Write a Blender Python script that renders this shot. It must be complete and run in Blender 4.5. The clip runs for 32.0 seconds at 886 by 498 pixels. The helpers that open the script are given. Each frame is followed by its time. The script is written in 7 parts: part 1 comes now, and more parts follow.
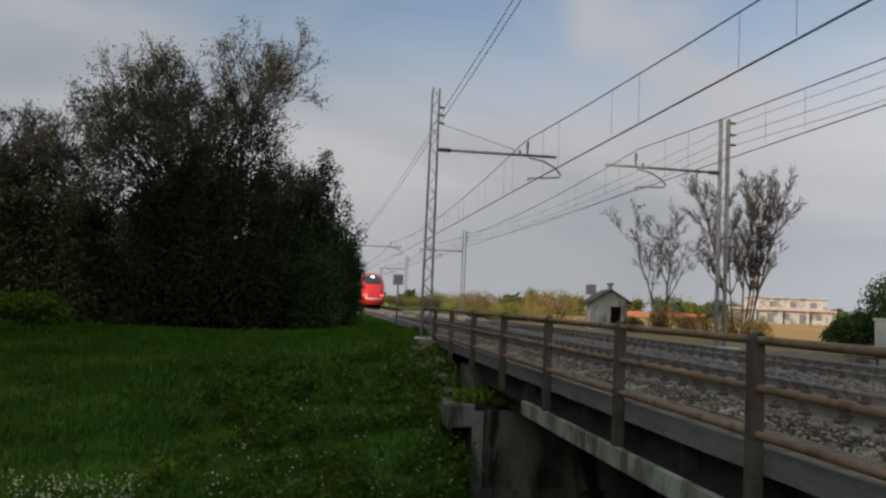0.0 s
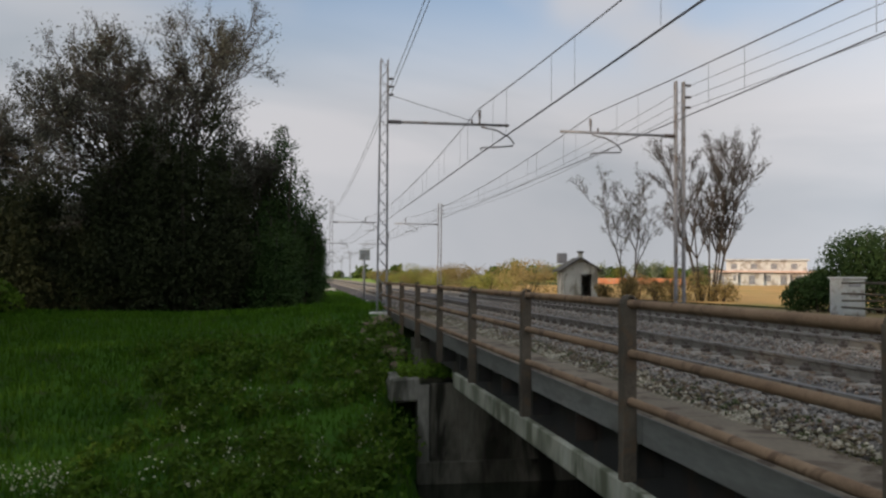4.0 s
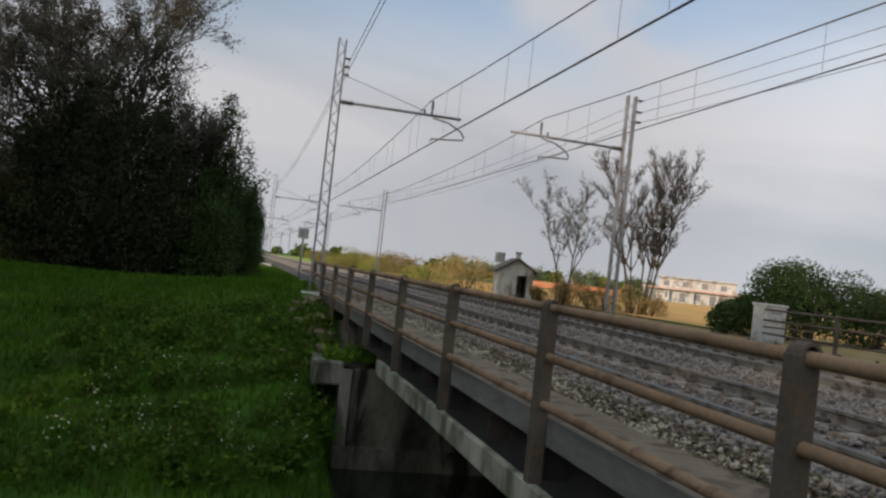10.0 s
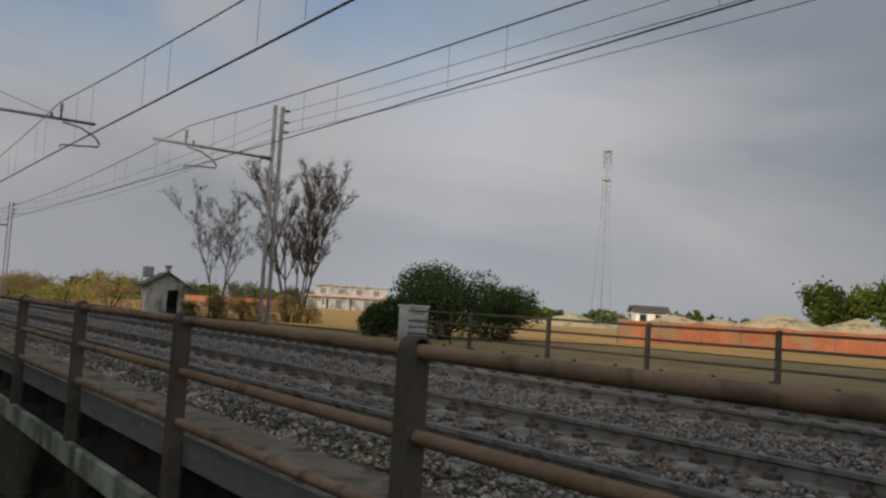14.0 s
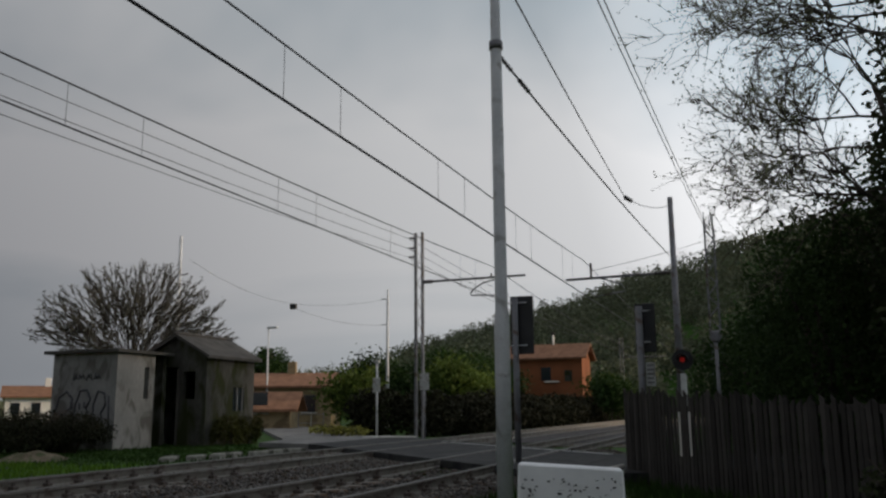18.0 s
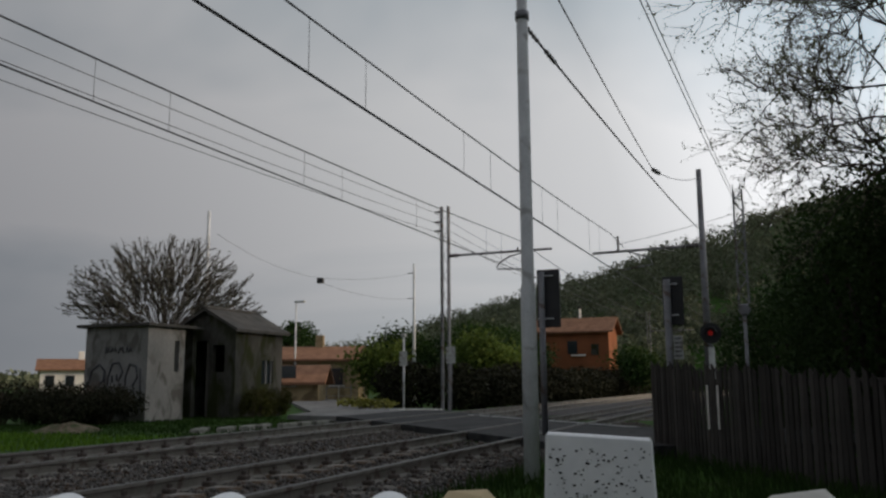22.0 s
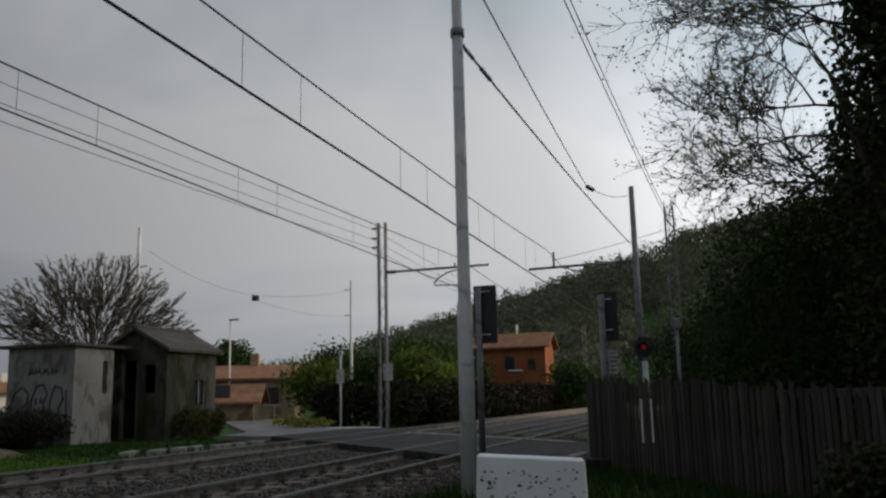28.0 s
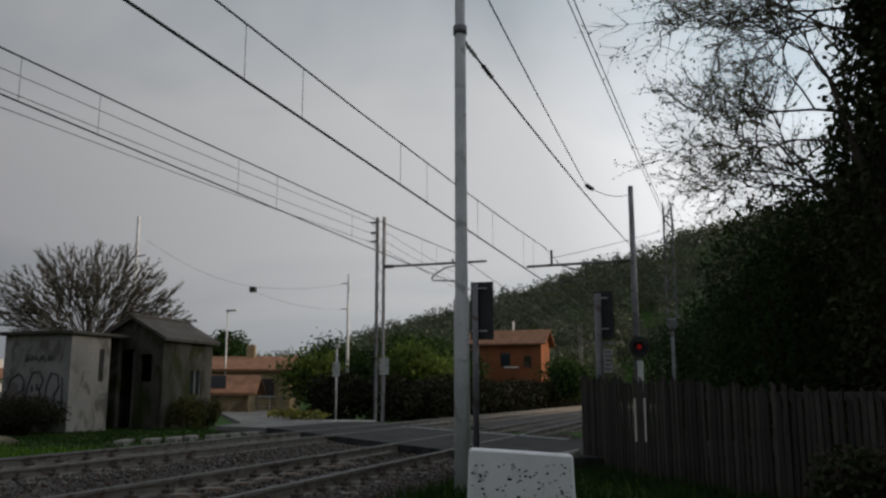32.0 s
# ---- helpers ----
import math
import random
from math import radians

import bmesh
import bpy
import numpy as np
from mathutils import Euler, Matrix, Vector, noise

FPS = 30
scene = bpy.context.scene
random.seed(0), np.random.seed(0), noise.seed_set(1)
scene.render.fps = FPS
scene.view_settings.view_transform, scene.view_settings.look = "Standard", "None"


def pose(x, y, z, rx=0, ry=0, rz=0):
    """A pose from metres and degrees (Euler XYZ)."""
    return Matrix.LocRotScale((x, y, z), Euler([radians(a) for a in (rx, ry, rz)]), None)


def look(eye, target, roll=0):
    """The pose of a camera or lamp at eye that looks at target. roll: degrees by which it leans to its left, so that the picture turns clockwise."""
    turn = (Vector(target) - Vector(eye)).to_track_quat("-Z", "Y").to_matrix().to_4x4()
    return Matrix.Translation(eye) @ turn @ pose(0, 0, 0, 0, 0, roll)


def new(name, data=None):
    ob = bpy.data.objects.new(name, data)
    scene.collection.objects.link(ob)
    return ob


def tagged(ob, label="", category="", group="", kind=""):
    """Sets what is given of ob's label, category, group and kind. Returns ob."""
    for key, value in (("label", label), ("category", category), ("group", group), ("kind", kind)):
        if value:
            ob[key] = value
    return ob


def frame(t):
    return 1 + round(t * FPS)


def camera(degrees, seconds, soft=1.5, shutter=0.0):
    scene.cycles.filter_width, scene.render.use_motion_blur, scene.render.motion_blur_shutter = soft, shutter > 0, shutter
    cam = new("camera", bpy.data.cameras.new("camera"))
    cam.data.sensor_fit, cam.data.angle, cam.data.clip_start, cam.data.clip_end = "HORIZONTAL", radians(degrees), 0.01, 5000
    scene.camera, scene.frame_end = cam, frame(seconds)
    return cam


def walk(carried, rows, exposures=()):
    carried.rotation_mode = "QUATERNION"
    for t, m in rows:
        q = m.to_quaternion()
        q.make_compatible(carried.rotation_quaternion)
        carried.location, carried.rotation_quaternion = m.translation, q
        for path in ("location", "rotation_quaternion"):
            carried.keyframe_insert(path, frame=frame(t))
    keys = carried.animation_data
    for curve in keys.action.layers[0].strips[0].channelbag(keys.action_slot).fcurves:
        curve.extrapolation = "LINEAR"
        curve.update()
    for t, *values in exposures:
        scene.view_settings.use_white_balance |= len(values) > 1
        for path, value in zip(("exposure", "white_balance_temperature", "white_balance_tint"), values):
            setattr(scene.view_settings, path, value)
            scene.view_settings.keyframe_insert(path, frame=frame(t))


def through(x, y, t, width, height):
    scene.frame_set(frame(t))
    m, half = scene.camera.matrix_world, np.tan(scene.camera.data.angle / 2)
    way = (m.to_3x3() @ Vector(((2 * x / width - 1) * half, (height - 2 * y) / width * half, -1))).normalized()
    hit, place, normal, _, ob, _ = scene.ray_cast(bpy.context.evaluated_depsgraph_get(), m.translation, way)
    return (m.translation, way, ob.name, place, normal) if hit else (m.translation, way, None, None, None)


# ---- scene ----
cam = camera(55.5, 32.0, soft=2.5)
PATH = [
    (0, (-3.598, -0.123, 1.162), (-3.304, 1.851, 1.29), 2.5),
    (0.5, (-3.32, 0.039, 1.16), (-3.015, 2.013, 1.246), 0.9),
    (1, (-3.035, 0.201, 1.17), (-2.672, 2.166, 1.252), 1.2),
    (1.5, (-2.96, 0.02, 1.176), (-2.574, 1.98, 1.269), 0.5),
    (2, (-2.860, -0.170, 1.195), (-2.427, 1.781, 1.273), -0.3),
    (2.5, (-2.75, -0.08, 1.175), (-2.409, 1.89, 1.242), -0.6),
    (4.5, (-2.457, -0.007, 1.169), (-2.148, 1.968, 1.237), 1.1),
    (5, (-2.351, -0.069, 1.162), (-2.094, 1.912, 1.254), 1.2),
    (5.5, (-2.326, -0.084, 1.159), (-2.069, 1.897, 1.249), 0.7),
    (6, (-2.302, -0.083, 1.156), (-1.981, 1.888, 1.258), -0.7),
    (6.5, (-2.323, -0.081, 1.172), (-2.016, 1.891, 1.306), -1.1),
    (7, (-2.341, -0.053, 1.156), (-2.106, 1.93, 1.257), -3.1),
    (7.5, (-2.335, -0.06, 1.155), (-1.993, 1.908, 1.258), -0.0),
    (8, (-2.337, -0.015, 1.183), (-1.975, 1.947, 1.323), 0.5),
    (8.5, (-2.366, -0.007, 1.178), (-1.978, 1.951, 1.312), 1.8),
    (9, (-2.398, 0.016, 1.182), (-2.025, 1.974, 1.34), 2.4),
    (9.5, (-2.408, 0.032, 1.189), (-2.066, 2.0, 1.3), 4.0),
    (10, (-2.452, 0.014, 1.173), (-1.988, 1.959, 1.224), 6.4),
    (10.5, (-2.462, 0.079, 1.176), (-1.833, 1.975, 1.258), 7.6),
    (11, (-2.444, 0.082, 1.181), (-1.898, 2.002, 1.298), 4.3),
    (11.5, (-2.403, 0.029, 1.186), (-1.996, 1.984, 1.307), 0.8),
    (12, (-2.36, 0.011, 1.168), (-1.986, 1.972, 1.29), -0.1),
    (12.5, (-2.366, 0.004, 1.174), (-1.956, 1.961, 1.215), 2.1),
    (13, (-2.364, 0.006, 1.178), (-1.914, 1.953, 1.249), 0.6),
    (13.5, (-2.355, -0.005, 1.177), (-1.616, 1.849, 1.306), 1.8),
    (13.9, (-2.266, 0.046, 1.163), (-1.147, 1.697, 1.308), 3.2),
    (14, (-2.255, 0.01, 1.163), (-1.074, 1.618, 1.308), 3.4),
    (14.2, (-2.263, 0.002, 1.148), (-0.916, 1.47, 1.321), 3.6),
    (14.5, (-2.47, -0.271, 1.186), (-0.645, 0.518, 1.401), 4.7),
    (14.6, (-2.439, -0.549, 1.159), (-0.496, -0.133, 1.385), 4.4),
    (14.7, (-2.409, -0.826, 1.133), (-0.423, -0.801, 1.368), 4.1),
    (14.8, (-2.379, -1.104, 1.106), (-0.428, -1.469, 1.351), 3.8),
    (15, (-2.271, -1.852, 1.172), (-0.566, -2.861, 1.45), 3.4),
    (15.2, (-2.228, -1.989, 1.173), (-0.862, -3.412, 1.505), 3.5),
    (15.4, (-2.425, -1.912, 1.195), (-1.343, -3.564, 1.516), 3.1),
    (15.5, (-2.447, -1.941, 1.200), (-1.437, -3.646, 1.474), 2.6),
    (17.5, (-2.468, -1.983, 1.17), (-1.795, -3.832, 1.527), 0.2),
    (18, (-2.464, -1.986, 1.176), (-1.793, -3.832, 1.551), -0.5),
    (18.5, (-2.461, -1.992, 1.171), (-1.767, -3.838, 1.505), -0.7),
    (19, (-2.462, -1.996, 1.171), (-1.759, -3.841, 1.492), -0.6),
    (19.5, (-2.459, -1.982, 1.175), (-1.717, -3.807, 1.521), -2.0),
    (20, (-2.446, -2.002, 1.174), (-1.757, -3.858, 1.454), 0.3),
    (20.5, (-2.456, -1.986, 1.173), (-1.734, -3.825, 1.481), 0.5),
    (21, (-2.47, -1.992, 1.166), (-1.742, -3.831, 1.46), -0.8),
    (21.5, (-2.467, -1.997, 1.167), (-1.754, -3.845, 1.443), -1.3),
    (22, (-2.457, -2.003, 1.169), (-1.724, -3.837, 1.484), -0.4),
    (22.5, (-2.444, -2.023, 1.171), (-1.767, -3.873, 1.515), -0.9),
    (23, (-2.444, -2.028, 1.171), (-1.789, -3.886, 1.515), -1.1),
    (23.5, (-2.447, -2.038, 1.17), (-1.792, -3.898, 1.499), -1.6),
    (24, (-2.447, -2.049, 1.167), (-1.805, -3.917, 1.482), -1.5),
    (24.5, (-2.445, -2.048, 1.167), (-1.819, -3.92, 1.491), -1.5),
    (26.5, (-2.433, -2.057, 1.17), (-1.83, -3.939, 1.479), -0.7),
    (27, (-2.44, -2.049, 1.17), (-1.854, -3.933, 1.5), -1.0),
    (27.5, (-2.448, -2.049, 1.176), (-1.897, -3.941, 1.516), -1.7),
    (28, (-2.457, -2.05, 1.177), (-1.866, -3.928, 1.528), -1.3),
    (28.5, (-2.472, -2.029, 1.18), (-1.886, -3.904, 1.555), -1.3),
    (29, (-2.477, -2.013, 1.182), (-1.892, -3.887, 1.564), -1.7),
    (29.5, (-2.481, -2.001, 1.183), (-1.898, -3.874, 1.573), -1.2),
    (30, (-2.48, -1.982, 1.187), (-1.854, -3.84, 1.582), -0.3),
    (30.5, (-2.481, -1.98, 1.18), (-1.874, -3.853, 1.526), 0.4),
    (31, (-2.479, -1.976, 1.176), (-1.829, -3.84, 1.501), 0.2),
    (31.5, (-2.478, -1.984, 1.174), (-1.873, -3.863, 1.498), 0.3),
    (32, (-2.474, -2.002, 1.177), (-1.886, -3.883, 1.517), -0.1),
]
walk(cam, [(t, look(eye, target, roll)) for t, eye, target, roll in PATH],
     exposures=[(0, -0.4), (1.0, -0.08), (2.0, -0.16), (5, -0.12), (6, -0.1), (7, -0.25), (8, -0.12), (10, -0.15), (11, -0.2), (12, -0.08), (13.0, -0.05), (13.6, -0.4), (14.0, -0.7), (14.5, -0.65), (15.0, -0.48), (15.5, -0.9), (17, -0.95), (32, -0.97)])


# ---- world and sun ----
SUN_DIR = Vector((-0.86, -0.42, 0.27)).normalized()      # towards the sun
world = bpy.data.worlds.new("sky")
scene.world = world
world.use_nodes = True
wn, wl = world.node_tree.nodes, world.node_tree.links
wn.clear()


def wnode(kind, **values):
    n = wn.new(kind)
    for k, v in values.items():
        n.inputs[k].default_value = v
    return n


sky = wn.new("ShaderNodeTexSky")
sky.sky_type, sky.sun_disc = "NISHITA", False
sky.sun_elevation, sky.sun_rotation = math.asin(SUN_DIR.z), math.atan2(SUN_DIR.x, SUN_DIR.y)
sky.air_density, sky.dust_density, sky.ozone_density = 1.0, 1.0, 2.0
tex = wn.new("ShaderNodeTexCoord")
# clouds lie on a flat layer: the direction divided by its height
sep = wn.new("ShaderNodeSeparateXYZ")
wl.new(tex.outputs["Generated"], sep.inputs[0])
zz = wn.new("ShaderNodeMath"); zz.operation = "MAXIMUM"; zz.inputs[1].default_value = 0.0
wl.new(sep.outputs["Z"], zz.inputs[0])
za = wn.new("ShaderNodeMath"); za.operation = "ADD"; za.inputs[1].default_value = 0.34
wl.new(zz.outputs[0], za.inputs[0])
dv = wn.new("ShaderNodeVectorMath"); dv.operation = "DIVIDE"
comb = wn.new("ShaderNodeCombineXYZ")
for k in "XYZ":
    wl.new(za.outputs[0], comb.inputs[k])
wl.new(tex.outputs["Generated"], dv.inputs[0]); wl.new(comb.outputs[0], dv.inputs[1])
n1 = wnode("ShaderNodeTexNoise", Scale=0.55, Detail=5.0, Roughness=0.5, Distortion=0.6)
n2 = wnode("ShaderNodeTexNoise", Scale=1.15, Detail=4.0, Roughness=0.45)
wl.new(dv.outputs[0], n1.inputs["Vector"]); wl.new(dv.outputs[0], n2.inputs["Vector"])
cover = wn.new("ShaderNodeMapRange")
cover.inputs["From Min"].default_value, cover.inputs["From Max"].default_value = 0.08, 0.26
wl.new(n2.outputs["Fac"], cover.inputs["Value"])
shade = wn.new("ShaderNodeValToRGB")
shade.color_ramp.elements[0].position, shade.color_ramp.elements[0].color = 0.41, (0.30, 0.35, 0.40, 1)
shade.color_ramp.elements[1].position, shade.color_ramp.elements[1].color = 0.57, (0.57, 0.575, 0.602, 1)
# an even haze hides the clouds low down
hazy = wn.new("ShaderNodeMapRange")
hazy.inputs["From Min"].default_value, hazy.inputs["From Max"].default_value = 0.02, 0.22
hazy.inputs["To Min"].default_value, hazy.inputs["To Max"].default_value = 0.85, 0.0
wl.new(sep.outputs["Z"], hazy.inputs["Value"])
even = wn.new("ShaderNodeMix"); even.data_type = "FLOAT"
wl.new(hazy.outputs[0], even.inputs[0]); wl.new(n1.outputs["Fac"], even.inputs[2]); even.inputs[3].default_value = 0.515
wl.new(even.outputs[0], shade.inputs["Fac"])
# the veil thins towards the low sun
dot = wn.new("ShaderNodeVectorMath"); dot.operation = "DOT_PRODUCT"
nrm = wn.new("ShaderNodeVectorMath"); nrm.operation = "NORMALIZE"
wl.new(tex.outputs["Generated"], nrm.inputs[0]); wl.new(nrm.outputs[0], dot.inputs[0])
dot.inputs[1].default_value = SUN_DIR
glow = wn.new("ShaderNodeMapRange")
glow.inputs["From Min"].default_value, glow.inputs["From Max"].default_value = 0.32, 1.0
glow.inputs["To Min"].default_value, glow.inputs["To Max"].default_value = 1.0, 2.6
wl.new(dot.outputs["Value"], glow.inputs["Value"])
# thick grey cloud over the east, thinner to the north and west
dot2 = wn.new("ShaderNodeVectorMath"); dot2.operation = "DOT_PRODUCT"
wl.new(nrm.outputs[0], dot2.inputs[0]); dot2.inputs[1].default_value = Vector((-0.9, 0.35, 0.2)).normalized()
half = wn.new("ShaderNodeMath"); half.operation = "MULTIPLY_ADD"; half.inputs[1].default_value = half.inputs[2].default_value = 0.5
wl.new(dot2.outputs["Value"], half.inputs[0])
thick_r = wn.new("ShaderNodeValToRGB")
thick_r.color_ramp.elements[0].position, thick_r.color_ramp.elements[0].color = 0.03, (0.24, 0.24, 0.25, 1)
thick_r.color_ramp.elements[1].position, thick_r.color_ramp.elements[1].color = 1.0, (0.62, 0.62, 0.62, 1)
for pos, v in ((0.18, 0.46), (0.38, 0.66), (0.50, 0.55), (0.64, 0.60)):
    el = thick_r.color_ramp.elements.new(pos); el.color = (v, v, v, 1)
wl.new(half.outputs[0], thick_r.inputs["Fac"])
veil = wn.new("ShaderNodeVectorMath"); veil.operation = "SCALE"; veil.inputs["Scale"].default_value = 2.0
wl.new(thick_r.outputs["Color"], veil.inputs[0])
veiled = wn.new("ShaderNodeVectorMath"); veiled.operation = "MULTIPLY"
wl.new(shade.outputs["Color"], veiled.inputs[0]); wl.new(veil.outputs[0], veiled.inputs[1])
# and thinner again towards the south
ysep = wn.new("ShaderNodeSeparateXYZ"); wl.new(nrm.outputs[0], ysep.inputs[0])
ymap = wn.new("ShaderNodeMapRange")
ymap.inputs["From Min"].default_value, ymap.inputs["From Max"].default_value = -1.0, 1.0
ymap.inputs["To Min"].default_value, ymap.inputs["To Max"].default_value = 1.84, 0.95
wl.new(ysep.outputs["Y"], ymap.inputs["Value"])
south_lit = wn.new("ShaderNodeVectorMath"); south_lit.operation = "SCALE"
wl.new(veiled.outputs[0], south_lit.inputs[0]); wl.new(ymap.outputs[0], south_lit.inputs["Scale"])
lit = wn.new("ShaderNodeVectorMath"); lit.operation = "SCALE"
wl.new(south_lit.outputs[0], lit.inputs[0]); wl.new(glow.outputs[0], lit.inputs["Scale"])
# bluer haze to the north, warmer to the south
tint_f = wn.new("ShaderNodeMapRange")
tint_f.inputs["From Min"].default_value, tint_f.inputs["From Max"].default_value = -0.9, 0.95
wl.new(ysep.outputs["Y"], tint_f.inputs["Value"])
tint_r = wn.new("ShaderNodeValToRGB")
tint_r.color_ramp.elements[0].color, tint_r.color_ramp.elements[1].color = (1.0, 1.0, 0.975, 1), (1.02, 1.0, 0.995, 1)
wl.new(tint_f.outputs[0], tint_r.inputs["Fac"])
tinted = wn.new("ShaderNodeVectorMath"); tinted.operation = "MULTIPLY"
wl.new(lit.outputs[0], tinted.inputs[0]); wl.new(tint_r.outputs["Color"], tinted.inputs[1])


def ramped(socket, low, high, to0=0.0, to1=1.0):
    r = wn.new("ShaderNodeMapRange")
    r.interpolation_type = "SMOOTHSTEP"
    for key, v in zip(("From Min", "From Max", "To Min", "To Max"), (low, high, to0, to1)):
        r.inputs[key].default_value = v
    wl.new(socket, r.inputs["Value"])
    return r.outputs[0]


def times(a, b):
    m = wn.new("ShaderNodeMath"); m.operation = "MULTIPLY"
    wl.new(a, m.inputs[0]); wl.new(b, m.inputs[1])
    return m.outputs[0]


# a thin bright place in the southern cloud
dot3 = wn.new("ShaderNodeVectorMath"); dot3.operation = "DOT_PRODUCT"
wl.new(nrm.outputs[0], dot3.inputs[0]); dot3.inputs[1].default_value = Vector((-0.04, -0.95, 0.30)).normalized()
thin = wn.new("ShaderNodeVectorMath"); thin.operation = "SCALE"
wl.new(tinted.outputs[0], thin.inputs[0]); wl.new(ramped(dot3.outputs["Value"], 0.95, 1.0, 1.0, 1.06), thin.inputs["Scale"])
# gaps of blue high in the north
n3 = wnode("ShaderNodeTexNoise", Scale=1.6, Detail=3.0, Roughness=0.5, Distortion=0.4)
wl.new(dv.outputs[0], n3.inputs["Vector"])
gap_f = times(times(ramped(ysep.outputs["Z"], 0.17, 0.36), ramped(ysep.outputs["Y"], 0.6, 0.9)), ramped(n3.outputs["Fac"], 0.44, 0.64, 1.0, 0.1))
cover_in = wn.new("ShaderNodeMath"); cover_in.operation = "MULTIPLY_ADD"; cover_in.inputs[1].default_value = -0.85; cover_in.inputs[2].default_value = 1.0
wl.new(gap_f, cover_in.inputs[0])
cover_out = times(cover.outputs[0], cover_in.outputs[0])
skys = wn.new("ShaderNodeVectorMath"); skys.operation = "SCALE"; skys.inputs["Scale"].default_value = 0.18
wl.new(sky.outputs[0], skys.inputs[0])
mixs = wn.new("ShaderNodeMix"); mixs.data_type = "RGBA"
wl.new(cover_out, mixs.inputs[0]); wl.new(skys.outputs[0], mixs.inputs[6]); wl.new(thin.outputs[0], mixs.inputs[7])
bg = wn.new("ShaderNodeBackground")
wl.new(mixs.outputs[2], bg.inputs["Color"])
wo = wn.new("ShaderNodeOutputWorld")
wl.new(bg.outputs[0], wo.inputs[0])

sun = new("sun", bpy.data.lights.new("sun", "SUN"))
sun.data.energy, sun.data.angle, sun.data.color = 5.0, radians(3.0), (1.0, 0.80, 0.58)
sun.matrix_world = look((-60, -30, 40), (-60 - SUN_DIR.x, -30 - SUN_DIR.y, 40 - SUN_DIR.z))


# ---- materials ----
def material(name, a, b, rough=0.8, scale=3.0, fine=40.0, bump=0.15, metal=0.0, spread=0.0, stain=None, amount=0.35, stretch=(1, 1, 1), gap=0.01):
    """Colours a and b mixed by a broad and a fine noise, a stain with its own shape, and fine relief; spread: brightness change per object."""
    m = bpy.data.materials.new(name)
    m.use_nodes = True
    n, l = m.node_tree.nodes, m.node_tree.links
    p = n["Principled BSDF"]
    p.inputs["Metallic"].default_value = metal
    if rough >= 0.85:
        p.inputs["Specular IOR Level"].default_value = 0.15
    tc = n.new("ShaderNodeTexCoord")
    mp = n.new("ShaderNodeMapping")
    mp.inputs["Scale"].default_value = stretch
    l.new(tc.outputs["Object"], mp.inputs[0])
    big = n.new("ShaderNodeTexNoise")
    big.inputs["Scale"].default_value, big.inputs["Detail"].default_value = scale, 5
    small = n.new("ShaderNodeTexNoise")
    small.inputs["Scale"].default_value, small.inputs["Detail"].default_value = fine, 4
    for t in (big, small):
        l.new(mp.outputs[0], t.inputs["Vector"])
    add = n.new("ShaderNodeMath")
    add.operation = "MULTIPLY_ADD"
    add.inputs[1].default_value = 0.55
    l.new(small.outputs["Fac"], add.inputs[0])
    l.new(big.outputs["Fac"], add.inputs[2])
    rng = n.new("ShaderNodeMapRange")
    rng.inputs["From Min"].default_value, rng.inputs["From Max"].default_value = 0.55, 1.0
    l.new(add.outputs[0], rng.inputs["Value"])
    mix = n.new("ShaderNodeMix")
    mix.data_type = "RGBA"
    mix.inputs[6].default_value, mix.inputs[7].default_value = (*a, 1), (*b, 1)
    l.new(rng.outputs[0], mix.inputs[0])
    out = mix.outputs[2]
    if stain:
        s = n.new("ShaderNodeTexNoise")
        s.inputs["Scale"].default_value, s.inputs["Detail"].default_value, s.inputs["Distortion"].default_value = scale * 1.7, 7, 0.8
        l.new(mp.outputs[0], s.inputs["Vector"])
        r2 = n.new("ShaderNodeMapRange")
        r2.inputs["From Min"].default_value, r2.inputs["From Max"].default_value = 0.62 - amount * 0.3, 0.70 - amount * 0.2
        l.new(s.outputs["Fac"], r2.inputs["Value"])
        mx = n.new("ShaderNodeMix")
        mx.data_type = "RGBA"
        l.new(r2.outputs[0], mx.inputs[0])
        l.new(out, mx.inputs[6])
        mx.inputs[7].default_value = (*stain, 1)
        out = mx.outputs[2]
    if spread:
        for node, socket in (("ShaderNodeObjectInfo", "Random"), ("ShaderNodeNewGeometry", "Random Per Island")):
            info = n.new(node)
            hv = n.new("ShaderNodeHueSaturation")
            r3 = n.new("ShaderNodeMapRange")
            r3.inputs["To Min"].default_value, r3.inputs["To Max"].default_value = 1 - spread, 1 + spread
            l.new(info.outputs[socket], r3.inputs["Value"])
            l.new(r3.outputs[0], hv.inputs["Value"])
            l.new(out, hv.inputs["Color"])
            out = hv.outputs[0]
    l.new(out, p.inputs["Base Color"])
    rr = n.new("ShaderNodeMapRange")
    rr.inputs["To Min"].default_value, rr.inputs["To Max"].default_value = max(rough - 0.12, 0.05), min(rough + 0.12, 1)
    l.new(small.outputs["Fac"], rr.inputs["Value"])
    l.new(rr.outputs[0], p.inputs["Roughness"])
    if bump:
        bp = n.new("ShaderNodeBump")
        bp.inputs["Strength"].default_value, bp.inputs["Distance"].default_value = bump, gap
        l.new(add.outputs[0], bp.inputs["Height"])
        l.new(bp.outputs[0], p.inputs["Normal"])
    return m


